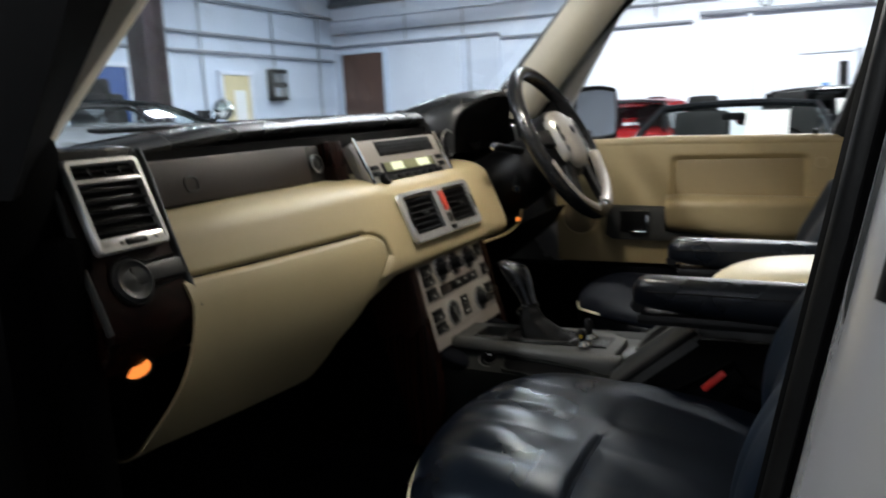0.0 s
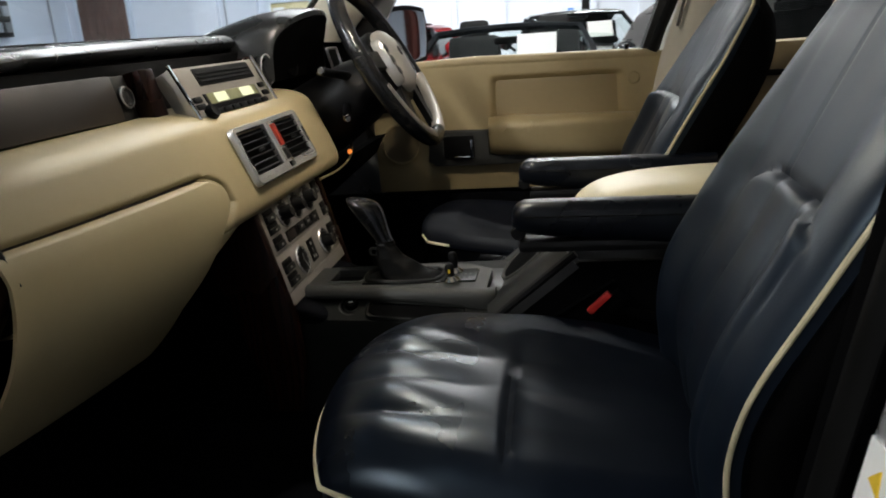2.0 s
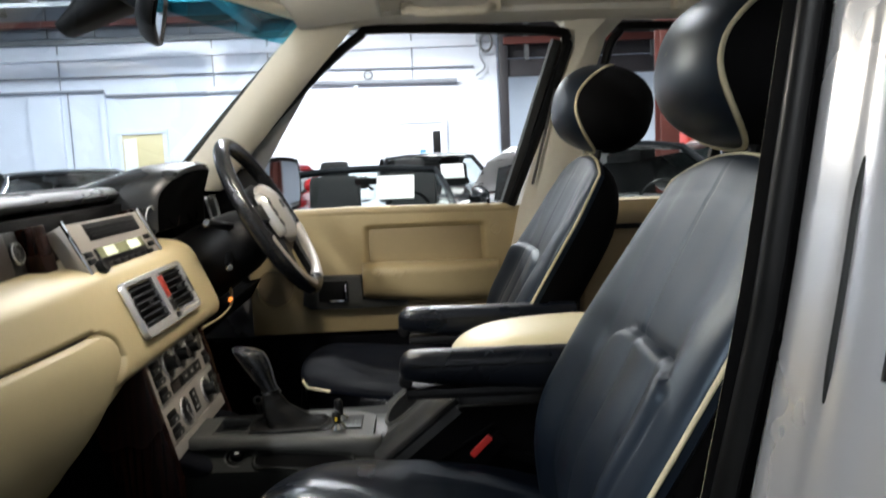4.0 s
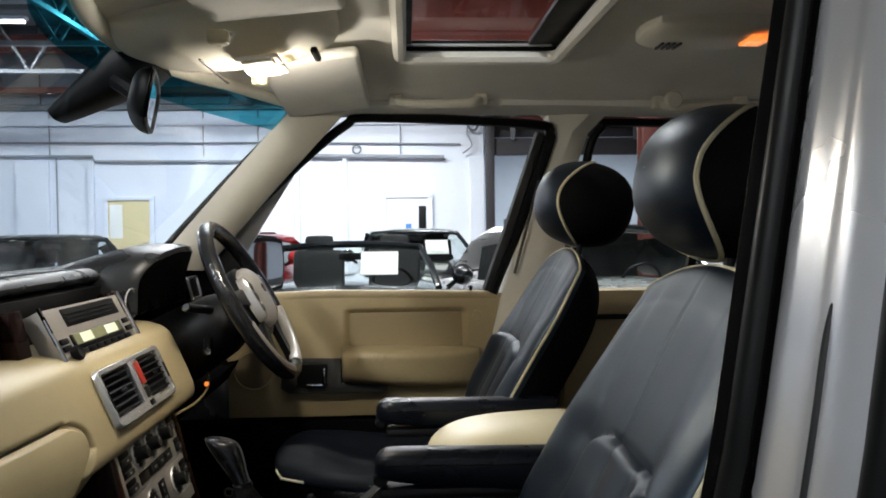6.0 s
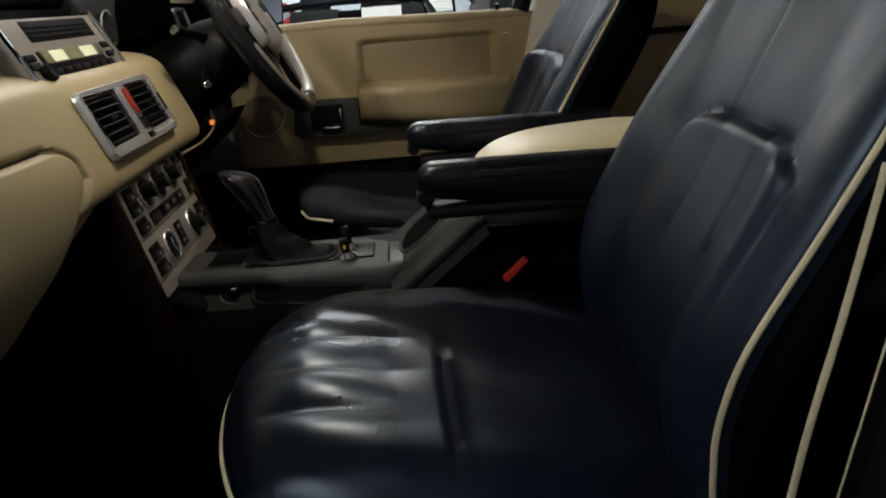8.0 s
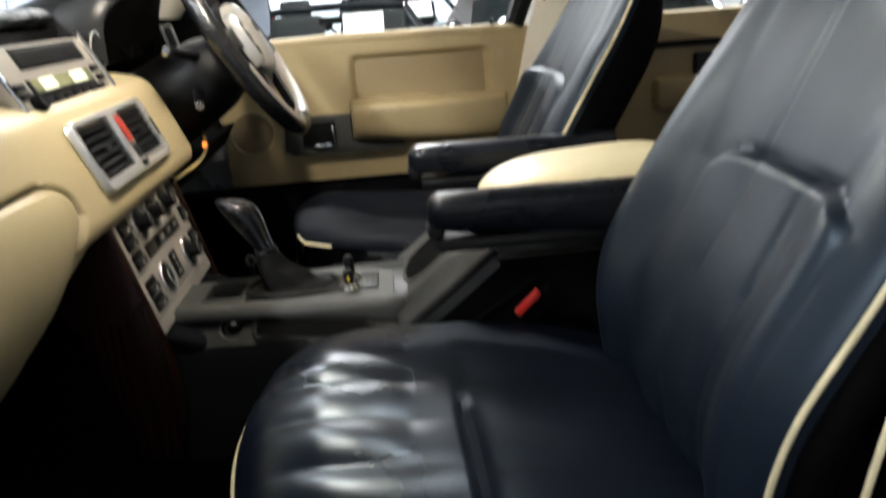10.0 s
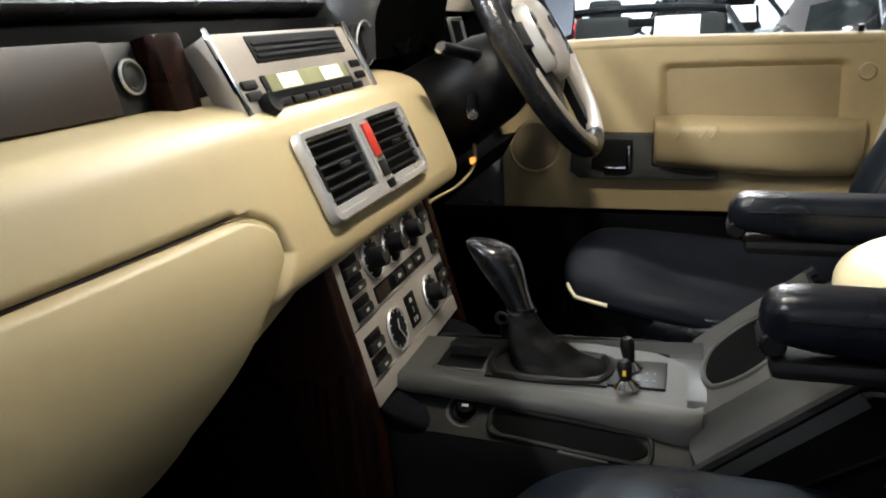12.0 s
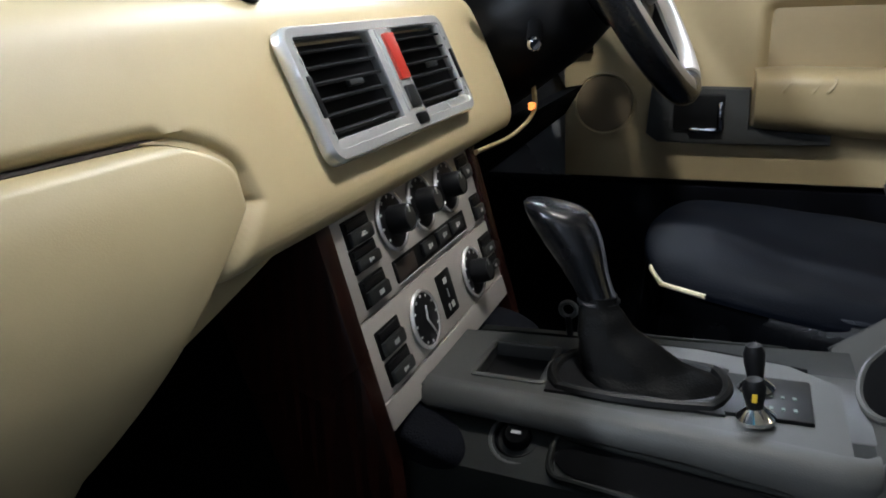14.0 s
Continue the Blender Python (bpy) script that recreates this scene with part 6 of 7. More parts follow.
SIGN = material("dim_green_grey_sign", (0.10, 0.13, 0.11), 0.5)
ind = part("indicator_plate", box((0.354, -0.032, 0.8025), (0.060, 0.064, 0.0152), 0.002), RUBBER, con, "black gear indicator plate")
for k in range(3):
    for j in range(2):
        part("mark", box((0.356 + 0.008 * k, -0.050 + 0.018 * j, 0.8103), (0.0025, 0.004, 0.0006), 0), SIGN, ind)
for y, h in ((-0.068, 0.024), (-0.024, 0.030)):
    sel = part("toggle", lathe([(0.0135, 0), (0.0135, 0.003), (0.0095, 0.007), (0.0060, 0.010), (0, 0.010)], (0.346, y, 0.809), (-0.12, 0, 1), 20), BRIGHT, con, "bright metal toggle foot")
    part("lever", lathe([(0.0050, 0), (0.0062, 0.006), (0.0075, h * 0.55), (0.0078, h * 0.8), (0.0055, h), (0, h + 0.002)], (0.345, y, 0.816), (-0.12, 0, 1), 18), BLACK, sel, "black moulded toggle lever")
part("amber_mark", box((0.3435, -0.0757, 0.8290), (0.0035, 0.0010, 0.006), 0), YELLOW, con)

# cup panel rising to the cubby
CP = Vector((0.477, 0, 0.822))
cu, cn = Vector((0.12, 0, 0.097)).normalized(), Vector((-0.097, 0, 0.12)).normalized()
part("cup_panel", box(CP + Vector((0, 0.030, 0)), (0.158, 0.222, 0.02), 0.008, (0, -39, 0)), GREYTRIM, con, "sloping grey cup panel")
# No recess is cut; a dark oval on the panel imitates its shade.
cpad, crim = pad(CP + cn * 0.0108 - cu * 0.008 + Vector((0, 0.020, 0)), cu, (0, 1, 0), cn, 0.054, 0.064, 0.0004, 0.0005, 0.85, nu=24, nv=24)
part("cup_shade", cpad, MATT, con, "dark oval patch painting the cup recess's shade")
part("cup_rim", tube(crim, 0.0034, 8, True), GREYTRIM, con, "grey oval rim")
ledge = []
for w in (-0.082, -0.076, -0.05, 0.0, 0.05, 0.078):
    c = CP + cu * w
    fall = 0.010 if w < -0.08 else 0.0
    ledge.append([c + Vector((0, y, 0)) + cn * (h - fall) for y, h in ((-0.080, 0.004), (-0.083, 0.014), (-0.092, 0.0175), (-0.12, 0.0165), (-0.138, 0.013), (-0.150, 0.004), (-0.154, -0.02), (-0.08, -0.02))])
part("side_ledge", loft(ledge), DARKGREY, con, "dark grained ledge beside the cup recess")
for y in (-0.147, 0.147):
    part("panel_edge", tube([(0.415, y, 0.770), (0.545, y, 0.876)], 0.007, 8), BLACK, con)
    part("tunnel_cover", extruded([(0.40, 0.60), (0.42, 0.760), (0.55, 0.865), (0.95, 0.865), (0.95, 0.56)], y - 0.006, y + 0.006, 0.003), MATT, con)
    part("cover_bead", tube([(0.44, y * 1.06, 0.735), (0.60, y * 1.06, 0.835)], 0.003, 6), MATT, con)
lidb, lrim = pad((0.715, 0, 0.915), (1, 0, 0.05), (0, 1, 0), (-0.05, 0, 1), 0.175, 0.108, 0.05, 0.012, 0.6, power=3.2)
part("cubby_lid", lidb, LIDCREAM, con, "cream leather cubby lid")
part("cubby_box", box((0.73, 0, 0.86), (0.33, 0.2, 0.1), 0.01), BLACK, con)


# ---------------------------------------------------------------- front seats
GLOSSNAVY = material("worn_dark_leather", (0.0032, 0.0045, 0.0075), 0.33, vary=0.2, scale=12, bump=0.12, bump_scale=400, ior=1.36)


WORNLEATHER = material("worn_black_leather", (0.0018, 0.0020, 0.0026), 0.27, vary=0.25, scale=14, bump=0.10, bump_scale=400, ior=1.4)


def front_seat(s):
    """One seat; s is -1 on the near side, 1 on the far side; the armrest is towards the car's middle."""
    yc = s * 0.39
    st = thing("front_seat", (0.5, yc, 0.5), "navy leather front seat with cream piping" + (" on the open side" if s < 0 else " behind the wheel"), "car seat", group="front seats")
    # cushion
    U, N = Vector((1, 0, -0.13)).normalized(), Vector((0.13, 0, 1)).normalized()

    def flutes(u, v):
        d = 0.0
        e = v + 0.25
        if abs(e) < 0.66 and s < 0:
            w = (e + 0.66) / 1.32 * 4
            g = (math.sin(math.pi * w) ** 2 + 0.025) ** 0.25
            step = min(max((u + 0.17) / 0.03, 0), 1)
            edge = min(1, (0.66 - abs(e)) * 6)
            front = min(1, (u + 1) * 4) * (0.15 + 0.85 * min(1, max(0, -0.25 - u) * 2.6)) * min(1, max(0, -0.15 - u) * 10)
            rear = step * max(0, 1 - (u + 0.15) * 1.2)
            seam = min(1, max(0, (0.30 - e) * 4)) * (0.0040 * math.exp(-((u + 0.125) / 0.02) ** 2) - 0.007 * math.exp(-((u + 0.16) / 0.012) ** 2))
            d += edge * ((0.0105 * front + 0.003 * rear) * (g - 1) - 0.002 * step + seam)
        d += 0.014 * max(0, abs(v) - 0.55) / 0.45 * max(0, u + 0.25)
        d += 0.0010 * math.sin(11 * u + 3 * v) * math.sin(9 * v - 3 * u)
        return d - 0.006 * max(0, u) - 0.014 * max(0, 1 - (v / 0.8) ** 2) * min(1, max(0, (u + 0.7) * 3))

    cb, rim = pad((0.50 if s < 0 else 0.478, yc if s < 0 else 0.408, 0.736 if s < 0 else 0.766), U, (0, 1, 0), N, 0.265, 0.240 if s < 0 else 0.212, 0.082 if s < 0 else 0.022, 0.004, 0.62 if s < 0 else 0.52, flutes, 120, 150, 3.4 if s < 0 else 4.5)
    cushion = part("cushion", cb, WORNSHADENAVY if s < 0 else PERFORATED, st, "fluted navy leather cushion", smooth=60)
    if s < 0:
        part("piping", tube(rim, 0.0031, 8, True), CREAM, cushion, "cream piping")
    else:
        part("piping", tube([p for p in rim if p.x < 0.30 and 0.20 < p.y < 0.275], 0.0028, 8), CREAM, cushion, "short run of cream piping")
        run = curve([(0.283, 0.240, 0), (0.33, 0.222, 0), (0.38, 0.208, 0), (0.44, 0.195, 0), (0.52, 0.186, 0), (0.62, 0.180, 0), (0.68, 0.180, 0)], 6)
        skirt = []
        for k, p in enumerate(run):
            z = 0.794 - 0.11 * (p.x - 0.283) + 0.0016 * math.sin(k * 1.1) * (1 if p.x > 0.40 else 0.3)
            skirt.append([(p.x + 0.004, p.y + dy, z + dz) for dy, dz in ((0.050, -0.024), (0.026, -0.008), (0.012, 0.000), (0.003, -0.001), (-0.004, -0.010), (-0.007, -0.035), (-0.002, -0.062), (0.016, -0.084), (0.060, -0.086))])
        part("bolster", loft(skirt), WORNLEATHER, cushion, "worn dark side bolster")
        part("bolster_seam", tube([Vector(ring[2]) + Vector((0, -0.003, 0.0015)) for ring in skirt], 0.0032, 8), GLOSSNAVY, cushion, "rolled seam of the bolster")
        part("bolster_tab", box((0.452, 0.184, 0.762), (0.012, 0.014, 0.040), 0.004, (0, 12, 0)), BLACK, cushion)
        part("bolster_tag", box((0.288, 0.236, 0.791), (0.016, 0.009, 0.009), 0.003, (0, 0, -40)), GREYTRIM, cushion)
    lower, lrim = pad((0.50 if s < 0 else 0.478, yc if s < 0 else 0.408, 0.716 if s < 0 else 0.761), U, (0, 1, 0), N, 0.260, 0.233 if s < 0 else 0.206, 0.0, 0.07 if s < 0 else 0.13, 0.62 if s < 0 else 0.52)
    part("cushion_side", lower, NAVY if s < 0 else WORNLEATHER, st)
    part("seat_base", box((0.55, yc, 0.60), (0.40, 0.38, 0.16), 0.02), BLACK, st, "black seat base")
    for y in (-0.16, 0.16):
        part("runner", box((0.52, yc + y, 0.515), (0.5, 0.04, 0.035), 0.006), STEEL, st)
    # backrest, bowed as its side bolsters stand: leather in front, black cloth behind
    yb = s * (0.44 if s < 0 else 0.395)
    spine = curve([(x, 0, z) for x, z in ((0.690, 0.690), (0.672, 0.76), (0.667, 0.80), (0.667, 0.85), (0.683, 0.91), (0.724, 0.985), (0.766, 1.055), (0.804, 1.115), (0.832, 1.165), (0.857, 1.21), (0.874, 1.245))], 6)
    runs = [0.0]
    for p, q in zip(spine, spine[1:]):
        runs.append(runs[-1] + (q - p).length)
    HB = runs[-1] / 2

    def bend(p):
        """Lays a flat point (along, across, proud) onto the bowed spine."""
        w = min(max(p.x + HB, 0), runs[-1] - 1e-6)
        i = max(k for k in range(len(runs) - 1) if runs[k] <= w)
        d = (spine[i + 1] - spine[i]).normalized()
        i0, i1 = max(i - 2, 0), min(i + 3, len(spine) - 1)
        m = (spine[i1] - spine[i0]).normalized()
        return spine[i] + d * (p.x + HB - runs[i]) + Vector((0, yb + p.y, 0)) + Vector((-m.z, 0, m.x)) * p.z

    def bent(bm, line):
        for vert in bm.verts:
            vert.co = bend(vert.co)
        return bm, [bend(p) for p in line]

    def soft(w, k):
        return 1 / (1 + math.exp(max(-50, min(50, w * k))))

    def back_detail(u, v):
        # hollow between the bolsters, shallower towards the shoulders
        t = min(max((abs(v) - 0.50) / 0.30, 0), 1)
        hollow = 1 - t * t * (3 - 2 * t)
        d = -0.026 * hollow * (1 - 0.72 * min(max((u - 0.15) / 0.65, 0), 1)) - 0.006 * min(max(u, 0), 1) * t
        # fluted insert that rolls out from under the upper panel, set towards the door side
        half = 0.60 + 0.04 * min(max(-u, 0), 1)
        w = v - s * 0.24 * (1 - 0.35 * min(max(-u, 0), 1))
        valley = abs(math.sin(math.pi * (w / half + 1) * 1.5)) ** 0.28
        crown = 0.220 - 0.08 * (abs(w) / half) ** 4 + 0.010 * (valley - 1)
        inside = soft(u - crown, 85) * soft(abs(w) - half, 42)
        roll = math.exp(-((crown - u) / 0.14) ** 2)
        d += inside * (0.0065 + 0.005 * roll + 0.0095 * (valley - 1)) - 0.005 * math.exp(-((u - crown - 0.01) / 0.016) ** 2) * soft(abs(w) - half, 26)
        if u > 0.22:
            d -= 0.0024 * math.exp(-(v / 0.012) ** 2)
        # soft creases of worn leather
        d += 0.0012 * math.sin(9 * u + 5 * v) * math.sin(7 * v - 4 * u)
        return d

    flat = ((0, 0, 0), (1, 0, 0), (0, 1, 0), (0, 0, 1))
    bb, brim = bent(*pad(*flat, HB, 0.225, 0.026, 0.012, 0.5, back_detail, 150, 120, 4))
    back = part("backrest", bb, SOFTNAVY, st, "navy leather backrest with fluted insert", smooth=60)
    part("piping", tube(brim, 0.0029, 8, True), CREAM, back, "cream piping")
    sb, srim = bent(*pad((0, 0, -0.012), (1, 0, 0), (0, -1, 0), (0, 0, -1), HB * 0.985, 0.221, 0.10, 0.002, 0.5, None, 30, 24, 4))
    part("back_shell", sb, BLACKCLOTH, st, "black cloth seat back")
    if s < 0:
        side = curve([(0.770, -0.664, 1.040), (0.756, -0.670, 0.985), (0.741, -0.674, 0.92), (0.724, -0.676, 0.843), (0.708, -0.676, 0.74)])
        part("shell_piping", tube(side, 0.0030, 6), CREAM, back, "second line of cream piping")
    # headrest: leather front, black rear, piping between
    H = Vector((0.905, yc, 1.343))
    HU = Vector((0.22, 0, 0.975)).normalized()
    HN = Vector((-0.975, 0, 0.22)).normalized()

    def head(th, ph):
        q = lambda w, e: math.copysign(abs(w) ** e, w)
        k = q(math.sin(th), 0.85)
        return H + HN * (0.105 * q(math.cos(th), 0.9)) + Vector((0, 1, 0)) * (0.140 * k * q(math.cos(ph), 0.8)) + HU * (0.094 * k * q(math.sin(ph), 0.85))

    def edge_of(ph):
        return radians(45 + 46 * math.sin(ph) ** 2)

    front = part("headrest_front", sheet(lambda u, v: head(edge_of(v * 2 * math.pi) * max(u, 0.004), v * 2 * math.pi), 14, 40), SOFTNAVY, st, "navy leather headrest front")
    part("headrest_rear", sheet(lambda u, v: head(edge_of(v * 2 * math.pi) + (math.pi - 0.01 - edge_of(v * 2 * math.pi)) * u, v * 2 * math.pi), 14, 40), BLACKCLOTH, st, "black headrest back")
    part("piping", tube([head(edge_of(2 * math.pi * k / 48), 2 * math.pi * k / 48) for k in range(48)], 0.0035, 8, True), CREAM, front, "cream piping")
    for y in (-0.06, 0.06):
        part("headrest_post", tube([H - HU * 0.09 + Vector((0, y, 0)), H - HU * 0.16 + Vector((0, y, 0))], 0.007, 8), BLACK, st)
    # armrest
    ay, x0 = s * 0.172, (0.457 if s < 0 else 0.446)
    rr = []
    for t, w, h in ((0, 0.010, 0.008), (0.0025, 0.0185, 0.0140), (0.008, 0.0245, 0.0190), (0.018, 0.0275, 0.0222), (0.04, 0.0288, 0.0245), (0.10, 0.0290, 0.0275), (0.22, 0.029, 0.032), (0.33, 0.028, 0.034), (0.35, 0.02, 0.03)):
        zc = 0.964 - 0.004 * (1 - min(t / 0.03, 1)) ** 2 - 0.010 * t - max(h, 0.0222)
        rr.append([(x0 + t, ay + w * math.copysign(abs(math.cos(a)) ** 0.62, math.cos(a)), zc + h * math.copysign(abs(math.sin(a)) ** 0.62, math.sin(a))) for a in (2 * math.pi * j / 28 for j in range(28))])
    arm = part("armrest", loft(rr), GLOSSNAVY, st, "navy leather folding armrest")
    part("arm_seam", tube([(x0 + t, ay - 0.0295, 0.946 - 0.012 * t) for t in (0.02, 0.12, 0.22, 0.32)], 0.0012, 6), RUBBER, arm)
    wheel = part("arm_wheel", lathe([(0.0085, -0.021), (0.0105, -0.019), (0.0105, 0.019), (0.0085, 0.021)], (x0 + 0.010, ay, 0.921), (0, 1, 0), 18), BLACK, arm, "ribbed height wheel")
    for k in range(9):
        a = radians(110 + 22 * k)
        part("rib", tube([(x0 + 0.010 + 0.0107 * math.cos(a), ay - 0.018, 0.921 + 0.0107 * math.sin(a)), (x0 + 0.010 + 0.0107 * math.cos(a), ay + 0.018, 0.921 + 0.0107 * math.sin(a))], 0.0013, 5), BLACK, wheel)
    part("arm_under", box((0.63, ay, 0.900), (0.33, 0.046, 0.018), 0.008), BLACK, arm)
    return st


front_seat(-1)
front_seat(1)
bk = thing("seat_belt_buckle", (0.58, -0.165, 0.76), "black seat belt buckle with red button", "seat belt buckle")
part("stalk", box((0.632, -0.174, 0.792), (0.12, 0.014, 0.016), 0.005, (0, 20, 0)), MATT, bk)
part("case", box((0.592, -0.180, 0.806), (0.060, 0.018, 0.022), 0.006, (0, -44, 0)), MATT, bk)
part("red_button", box((0.577, -0.190, 0.8145), (0.042, 0.010, 0.010), 0.003, (0, -44, 0)), BUCKLE, bk, "red release button")


# ---------------------------------------------------------------- far door
dr = thing("driver_door", (0.4, 0.8, 0.55), "closed cream leather far door with recessed panel", "car door")


def door_face(u, v):
    x = 0.02 + 0.735 * u + (0.03 * (v - 0.5)) * u
    z = 0.782 + 0.333 * v
    y = 0.80 - 0.012 * math.sin(v * math.pi * 0.5) + 0.018 * max(0, v - 0.9) * 8 * max(0, v - 0.9)
    inx = min(max((x - 0.334) / 0.024, 0), 1) * min(max((0.678 - x) / 0.026, 0), 1)
    inz = min(max((z - 0.945) / 0.016, 0), 1) * min(max((1.080 - z) / 0.022, 0), 1)
    inx, inz = inx * inx * (3 - 2 * inx), inz * inz * (3 - 2 * inz)
    return Vector((x, y + 0.019 * inx * inz, z))


part("door_panel", sheet(door_face, 130, 90), DOORBEIGE, dr, "cream leather door panel")
TAN = material("tan_door_leather", (0.30, 0.225, 0.118), 0.5, vary=0.08, scale=6, bump=0.14, bump_scale=600)
inset, _ = pad((0.507, 0.8045, 1.012), (1, 0, 0), (0, 0, 1), (0, -1, 0), 0.158, 0.056, 0.0028, 0.006, 0.10, power=8, nu=30, nv=20)
part("inset_panel", inset, TAN, dr, "tan leather recessed inset")
part("top_roll", tube([(0.03, 0.802, 1.108), (0.30, 0.80, 1.116), (0.755, 0.80, 1.108)], 0.014, 10), DOORBEIGE, dr)
part("belt_seal", tube([(0.03, 0.82, 1.118), (0.76, 0.82, 1.116)], 0.008, 8), RUBBER, dr)
part("pull_rest", loft([[(x, p.y, p.z) for p in curve([(0, 0.815, 0.972 + e), (0, 0.790 - d * 0.5, 0.973 + e), (0, 0.784 - d, 0.962 + e), (0, 0.782 - d, 0.935), (0, 0.786 - d * 0.85, b + 0.02), (0, 0.792 - d * 0.4, b), (0, 0.815, b - 0.004)], 4)]
                        for x, d, b, e in ((0.331, 0.024, 0.884, 0.0), (0.335, 0.050, 0.880, 0.0), (0.345, 0.058, 0.878, 0.001), (0.40, 0.064, 0.874, 0.003), (0.47, 0.060, 0.868, 0.0), (0.58, 0.050, 0.862, -0.002), (0.68, 0.034, 0.862, -0.004), (0.705, 0.01, 0.868, -0.006))]), DOORBEIGE, dr, "padded cream door pull")
for k in range(4):
    part("wrinkle", tube(curve([(0.385 + 0.020 * k, 0.7245, 0.966), (0.382 + 0.021 * k, 0.7195, 0.955), (0.372 + 0.021 * k, 0.7185, 0.940)]), [0.0010] + [0.0026] * 11 + [0.0010], 6), DOORBEIGE, dr)
hs = part("handle_strip", extruded([(0.165, 0.866), (0.172, 0.945), (0.329, 0.942), (0.329, 0.878), (0.452, 0.872), (0.452, 0.852), (0.30, 0.850), (0.185, 0.852)], 0.766, 0.815, 0.006), GREYTRIM, dr, "dark grey handle strip")
part("handle_cup", box((0.250, 0.7655, 0.902), (0.082, 0.01, 0.060), 0.004), RUBBER, hs)
part("door_handle", box((0.258, 0.757, 0.876), (0.045, 0.012, 0.009), 0.004), BRIGHT, hs, "chrome door handle")
part("door_handle_side", box((0.284, 0.757, 0.898), (0.009, 0.012, 0.05), 0.004), BRIGHT, hs)
spk = part("speaker_cover", lathe([(0.056, 0), (0.056, 0.004), (0.052, 0.006), (0.05, 0.003), (0, 0.002)], (0.09, 0.794, 0.913), (0, -1, 0), 32), DOORBEIGE, dr, "round cream speaker cover")
part("speaker_grille", lathe([(0.049, 0), (0.048, 0.0015), (0, 0.003)], (0.09, 0.791, 0.913), (0, -1, 0), 32), material("shaded_speaker_cloth", (0.17, 0.125, 0.068), 0.75, vary=0.1, scale=20, bump=0.3, bump_scale=600), spk)
part("rivet", lathe([(0.016, 0), (0.016, 0.002), (0.013, 0.004), (0.012, 0.002), (0, 0.002)], (0.70, 0.787, 1.053), (0, -1, 0), 20), DOORBEIGE, dr, "small oval cream emblem")
part("lock_pin", lathe([(0.006, 0), (0.005, 0.012), (0.007, 0.016), (0, 0.02)], (0.685, 0.80, 1.118), (0, 0, 1), 10), RUBBER, dr, "black lock pin")
part("door_core", box((0.39, 0.86, 0.83), (0.74, 0.05, 0.54), 0.01), BLACK, dr)


# ---------------------------------------------------------------- cars parked in the hall
DARKPAINT = material("black_car_paint", (0.012, 0.014, 0.016), 0.14, vary=0.1, scale=4, coat=0.8)
SOFTTOP = material("black_canvas_top", (0.012, 0.013, 0.015), 0.75, vary=0.2, scale=6, bump=0.2, bump_scale=200)
GREYSEAT = material("grey_seat_cloth", (0.008, 0.0085, 0.0095), 0.8, vary=0.12, scale=8)
WHITEPAINT = material("white_car_paint", (0.75, 0.76, 0.77), 0.18, vary=0.04, scale=4, coat=0.7)
REDCAR = material("red_car_paint", (0.42, 0.02, 0.025), 0.16, vary=0.06, scale=4, coat=0.8)
GREENCAR = material("green_car_paint", (0.012, 0.05, 0.045), 0.14, vary=0.08, scale=4, coat=0.8)
CARSCREEN = glass_material("reflecting_car_screen", (0.80, 0.86, 0.84), 0.16)
CARGLASS = material("dark_car_glass", (0.012, 0.016, 0.016), 0.05, vary=0.05, scale=3, spec=0.6)


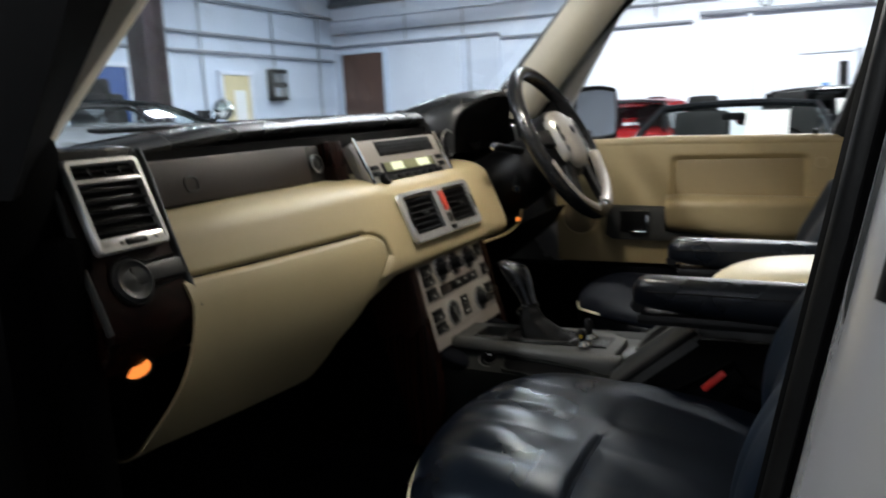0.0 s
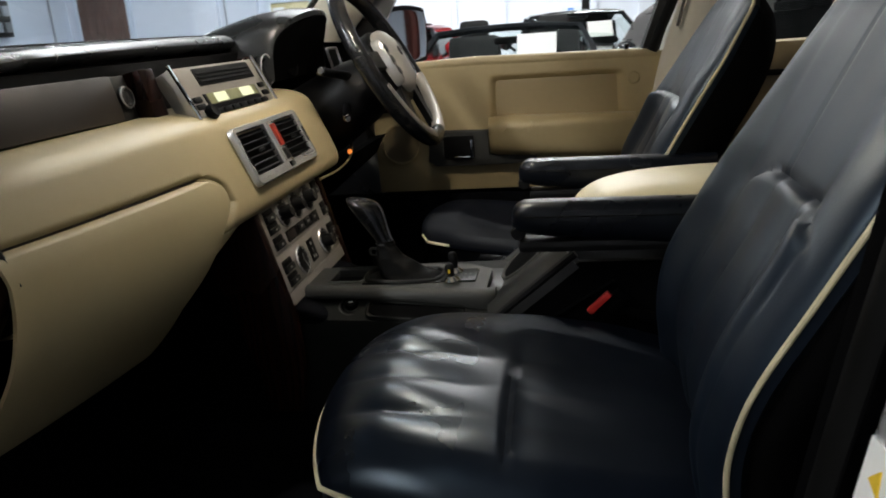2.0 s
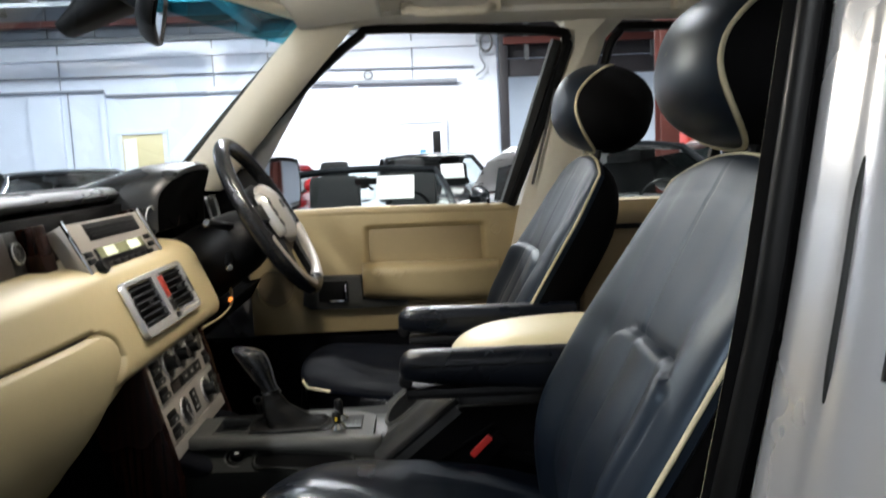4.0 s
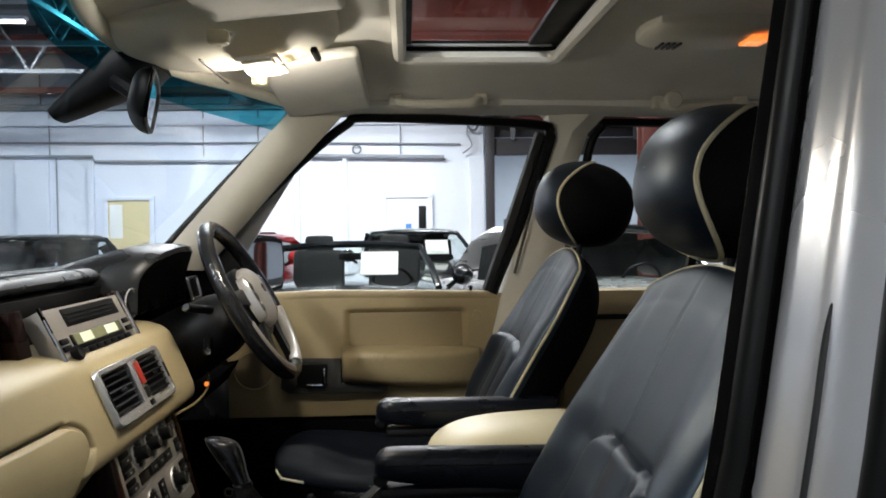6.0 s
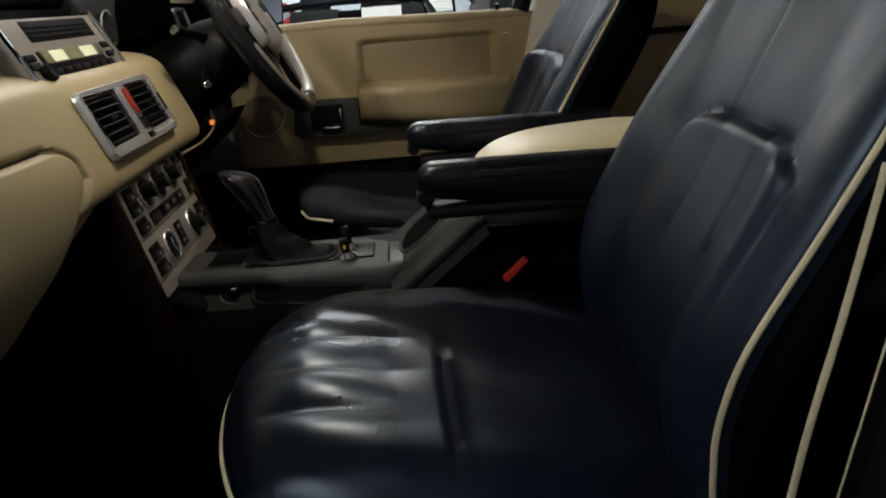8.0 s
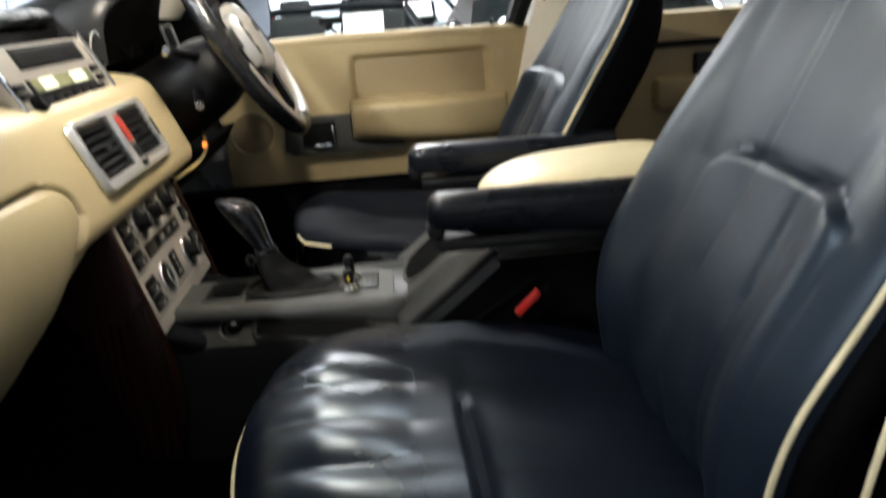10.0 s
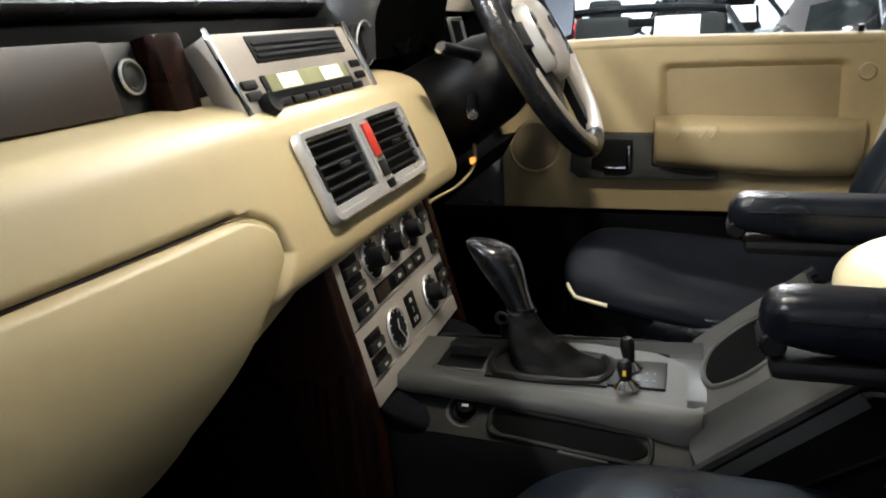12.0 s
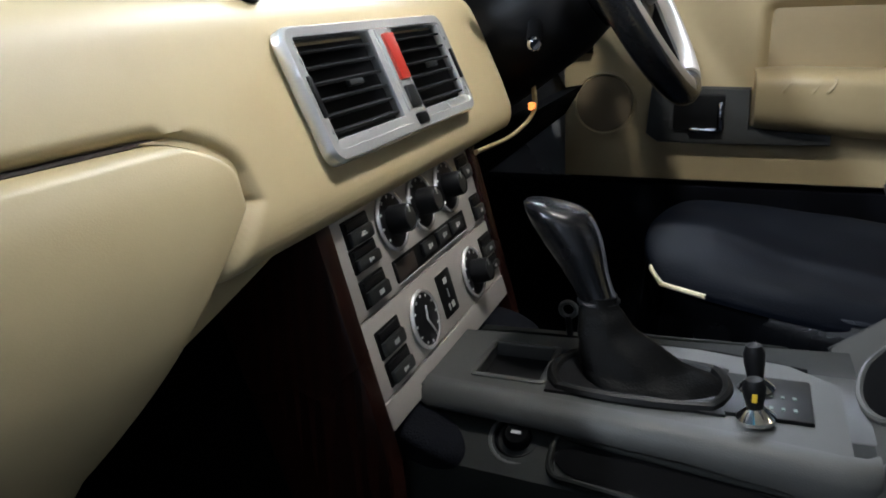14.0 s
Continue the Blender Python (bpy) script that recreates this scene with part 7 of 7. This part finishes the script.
def roadster(at, yaw, paint, label, length=4.0, width=1.70, waist=0.86, top=1.22, roof="soft", sheet_on=False, open_view=False):
    """A low two-seat car, its nose along local +x, built at the origin and then set in its place."""
    car = thing("sports_car", (0, 0, 0), label, "car", group="cars parked in the hall")
    h = length / 2
    stations = [(-h, 0.55, 0.70, 0.30), (-h + 0.08, 0.80, 0.80, 0.24), (-h * 0.72, 0.96, waist, 0.2), (-h * 0.3, 1.0, waist + 0.02, 0.2), (h * 0.15, 1.0, waist + 0.02, 0.2),
                (h * 0.32, 0.99, waist, 0.2), (h * 0.62, 0.95, waist - 0.10, 0.2), (h * 0.88, 0.86, waist - 0.2, 0.22), (h - 0.05, 0.7, waist - 0.3, 0.26), (h, 0.5, waist - 0.38, 0.32)]
    rings = []
    for x, w, z1, z0 in stations:
        hw = width / 2 * w
        rings.append([(x, -hw * 0.93, z0), (x, -hw, z0 + 0.12), (x, -hw, z1 - 0.16), (x, -hw * 0.93, z1 - 0.03), (x, -hw * 0.6, z1 + 0.01), (x, 0, z1 + 0.025),
                      (x, hw * 0.6, z1 + 0.01), (x, hw * 0.93, z1 - 0.03), (x, hw, z1 - 0.16), (x, hw, z0 + 0.12), (x, hw * 0.93, z0)])
    part("body", loft(rings), paint, car, "rounded glossy bodywork")
    wb, wt = h * 0.30, h * 0.30 - 0.52
    hw = width / 2
    lowl, lowr, topl, topr = Vector((wb, hw * 0.86, waist)), Vector((wb, -hw * 0.86, waist)), Vector((wt, hw * 0.68, top - 0.03)), Vector((wt, -hw * 0.68, top - 0.03))
    mid = Vector((wt - 0.02, 0, top))
    fr = part("windscreen_frame", tube([lowl, lowl.lerp(topl, 0.5) + Vector((0.03, 0.02, 0)), topl, topl.lerp(mid, 0.5) + Vector((0, 0, 0.012)), mid, mid.lerp(topr, 0.5) + Vector((0, 0, 0.012)), topr,
                                        lowr.lerp(topr, 0.5) + Vector((0.03, -0.02, 0)), lowr], 0.03, 8), DARKPAINT, car, "black windscreen frame")
    g = part("windscreen", sheet(lambda u, v: lowl.lerp(lowr, u).lerp(topl.lerp(topr, u), v) + Vector((0.05 * math.sin(math.pi * u), 0, 0)), 8, 4), CARSCREEN, car)
    g.visible_shadow = False
    part("inner_mirror", box((wt + 0.06, 0, top - 0.10), (0.03, 0.2, 0.06), 0.012), BLACK, car)
    if sheet_on:
        part("price_sheet", box((wb - 0.20, hw * 0.30, waist + 0.19), (0.01, 0.30, 0.22), 0.0, (0, -35, 0)), PAPER, car, "white paper price sheet")
    for s in (-1, 1):
        seat = part("seat", box((-0.30, s * 0.34, waist - 0.02), (0.14, 0.46, 0.62), 0.06, (0, -14, 0)), GREYSEAT, car, "grey seat back")
        part("head_rest", box((-0.38, s * 0.34, waist + 0.33), (0.10, 0.26, 0.17), 0.05, (0, -10, 0)), GREYSEAT, seat)
        m = part("door_mirror", lathe([(0.03, -0.02), (0.08, 0.0), (0.085, 0.04), (0.05, 0.10), (0, 0.12)], (wb - 0.10, s * (hw + 0.07), waist + 0.10), (1, 0, 0), 16), BRIGHT if paint in (WHITEPAINT, SILVER) else paint, car, "small door mirror")
        part("mirror_arm", tube([(wb - 0.06, s * (hw - 0.05), waist + 0.0), (wb - 0.08, s * (hw + 0.06), waist + 0.08)], 0.02, 6), BLACK, m)
        part("headlamp", lathe([(0.11, 0), (0.11, 0.03), (0.07, 0.07), (0, 0.09)], (h * 0.80, s * hw * 0.66, waist - 0.18), (1, 0, 0.5), 16), CHROME, car, "round headlamp")
        for x in (-h * 0.62, h * 0.62):
            wl = part("wheel", lathe([(0.17, -0.08), (0.29, -0.09), (0.31, -0.06), (0.31, 0.06), (0.29, 0.09), (0.17, 0.08)], (x, s * (hw - 0.10), 0.31), (0, s, 0), 24), TYRE, car, "black tyre")
            part("rim", lathe([(0.19, -0.04), (0.2, 0.07), (0.15, 0.09), (0.04, 0.06), (0, 0.07)], (x, s * (hw - 0.10), 0.31), (0, s, 0), 20), SILVER, wl)
    part("steering_wheel", tube([(0.12 + 0.06 * math.sin(a), 0.34 + 0.18 * math.cos(a), waist - 0.02 + 0.17 * math.sin(a)) for a in (2 * math.pi * j / 18 for j in range(18))], 0.014, 6, True), BLACK, car)
    if roof == "soft" or roof == "hard":
        mat = SOFTTOP if roof == "soft" else paint
        rg = []
        for t, z, w in ((0.0, top + 0.0, 0.70), (0.25, top + 0.035, 0.73), (0.5, top + 0.03, 0.74), (0.75, top - 0.05, 0.74), (1.0, waist + 0.1, 0.80)):
            x = wt - 0.02 - t * (1.15 if roof == "soft" else 1.45)
            rg.append([(x, -hw * w, z - 0.05), (x, -hw * w * 0.9, z - 0.012), (x, -hw * w * 0.5, z), (x, 0, z + 0.006), (x, hw * w * 0.5, z), (x, hw * w * 0.9, z - 0.012), (x, hw * w, z - 0.05),
                       (x, hw * w * 0.9, z - 0.05), (x, 0, z - 0.03), (x, -hw * w * 0.9, z - 0.05)])
        part("soft_top" if roof == "soft" else "roof", loft(rg), mat, car, "black canvas top" if roof == "soft" else "")
        for s in (-1, 1):
            w = part("side_window", sheet(lambda u, v: (wb - 0.12 - (1.0 - 0.1 * v) * u - 0.36 * v, s * hw * (0.90 - 0.17 * v), waist + 0.02 + (top - waist - 0.08) * v * (1 - 0.25 * u)), 6, 3), CARGLASS if not open_view else GLASS, car)
            w.visible_shadow = False
        part("rear_window", box((wt - 1.02, 0, waist + 0.20), (0.02, 0.8, 0.2), 0.005, (0, 50, 0)), CARGLASS, car)
    car.matrix_basis = pose(*at, 0, 0, yaw)
    return car


PARKED = [
    ((0.05, 5.35, 0), -92, DARKPAINT, "black open two-seat car with white price sheet", dict(roof="none", sheet_on=True, open_view=True, top=1.17, waist=0.83)),
    ((0.62, 9.3, 0), -84, DARKPAINT, "black soft-top car with white paper in the window", dict(roof="hard", sheet_on=True, top=1.26, open_view=True)),
    ((-1.75, 9.0, 0), -95, REDCAR, "red sports car parked in the row", dict(roof="hard", top=1.22)),
    ((1.95, 4.6, 0), -75, SILVER, "silver car with a chrome door mirror", dict(roof="hard", top=1.28, waist=0.86)),
    ((-3.5, 7.6, 0), -60, DARKPAINT, "black soft-top car reflecting the strip lights", dict(roof="soft", top=1.24)),
    ((-5.2, 9.8, 0), -70, DARKPAINT, "black convertible with its top up", dict(roof="soft", top=1.22)),
    ((-6.2, 5.6, 0), -40, GREENCAR, "dark green low car parked in the row", dict(roof="soft", top=1.2)),
    ((-4.6, 2.9, 0), -20, WHITEPAINT, "white sports car beside the windscreen", dict(roof="none", top=1.42, waist=1.225, length=4.4, width=1.85)),
    ((3.6, 10.5, 0), -100, GREENCAR, "dark green car parked in the bay", dict(roof="hard", top=1.3, waist=0.9)),
    ((4.9, 8.8, 0), -80, WHITEPAINT, "white car parked beyond the steel column", dict(roof="hard", top=1.3, waist=0.9)),
]
for at, yaw, paint, label, kw in PARKED:
    roadster(at, yaw, paint, label, **kw)
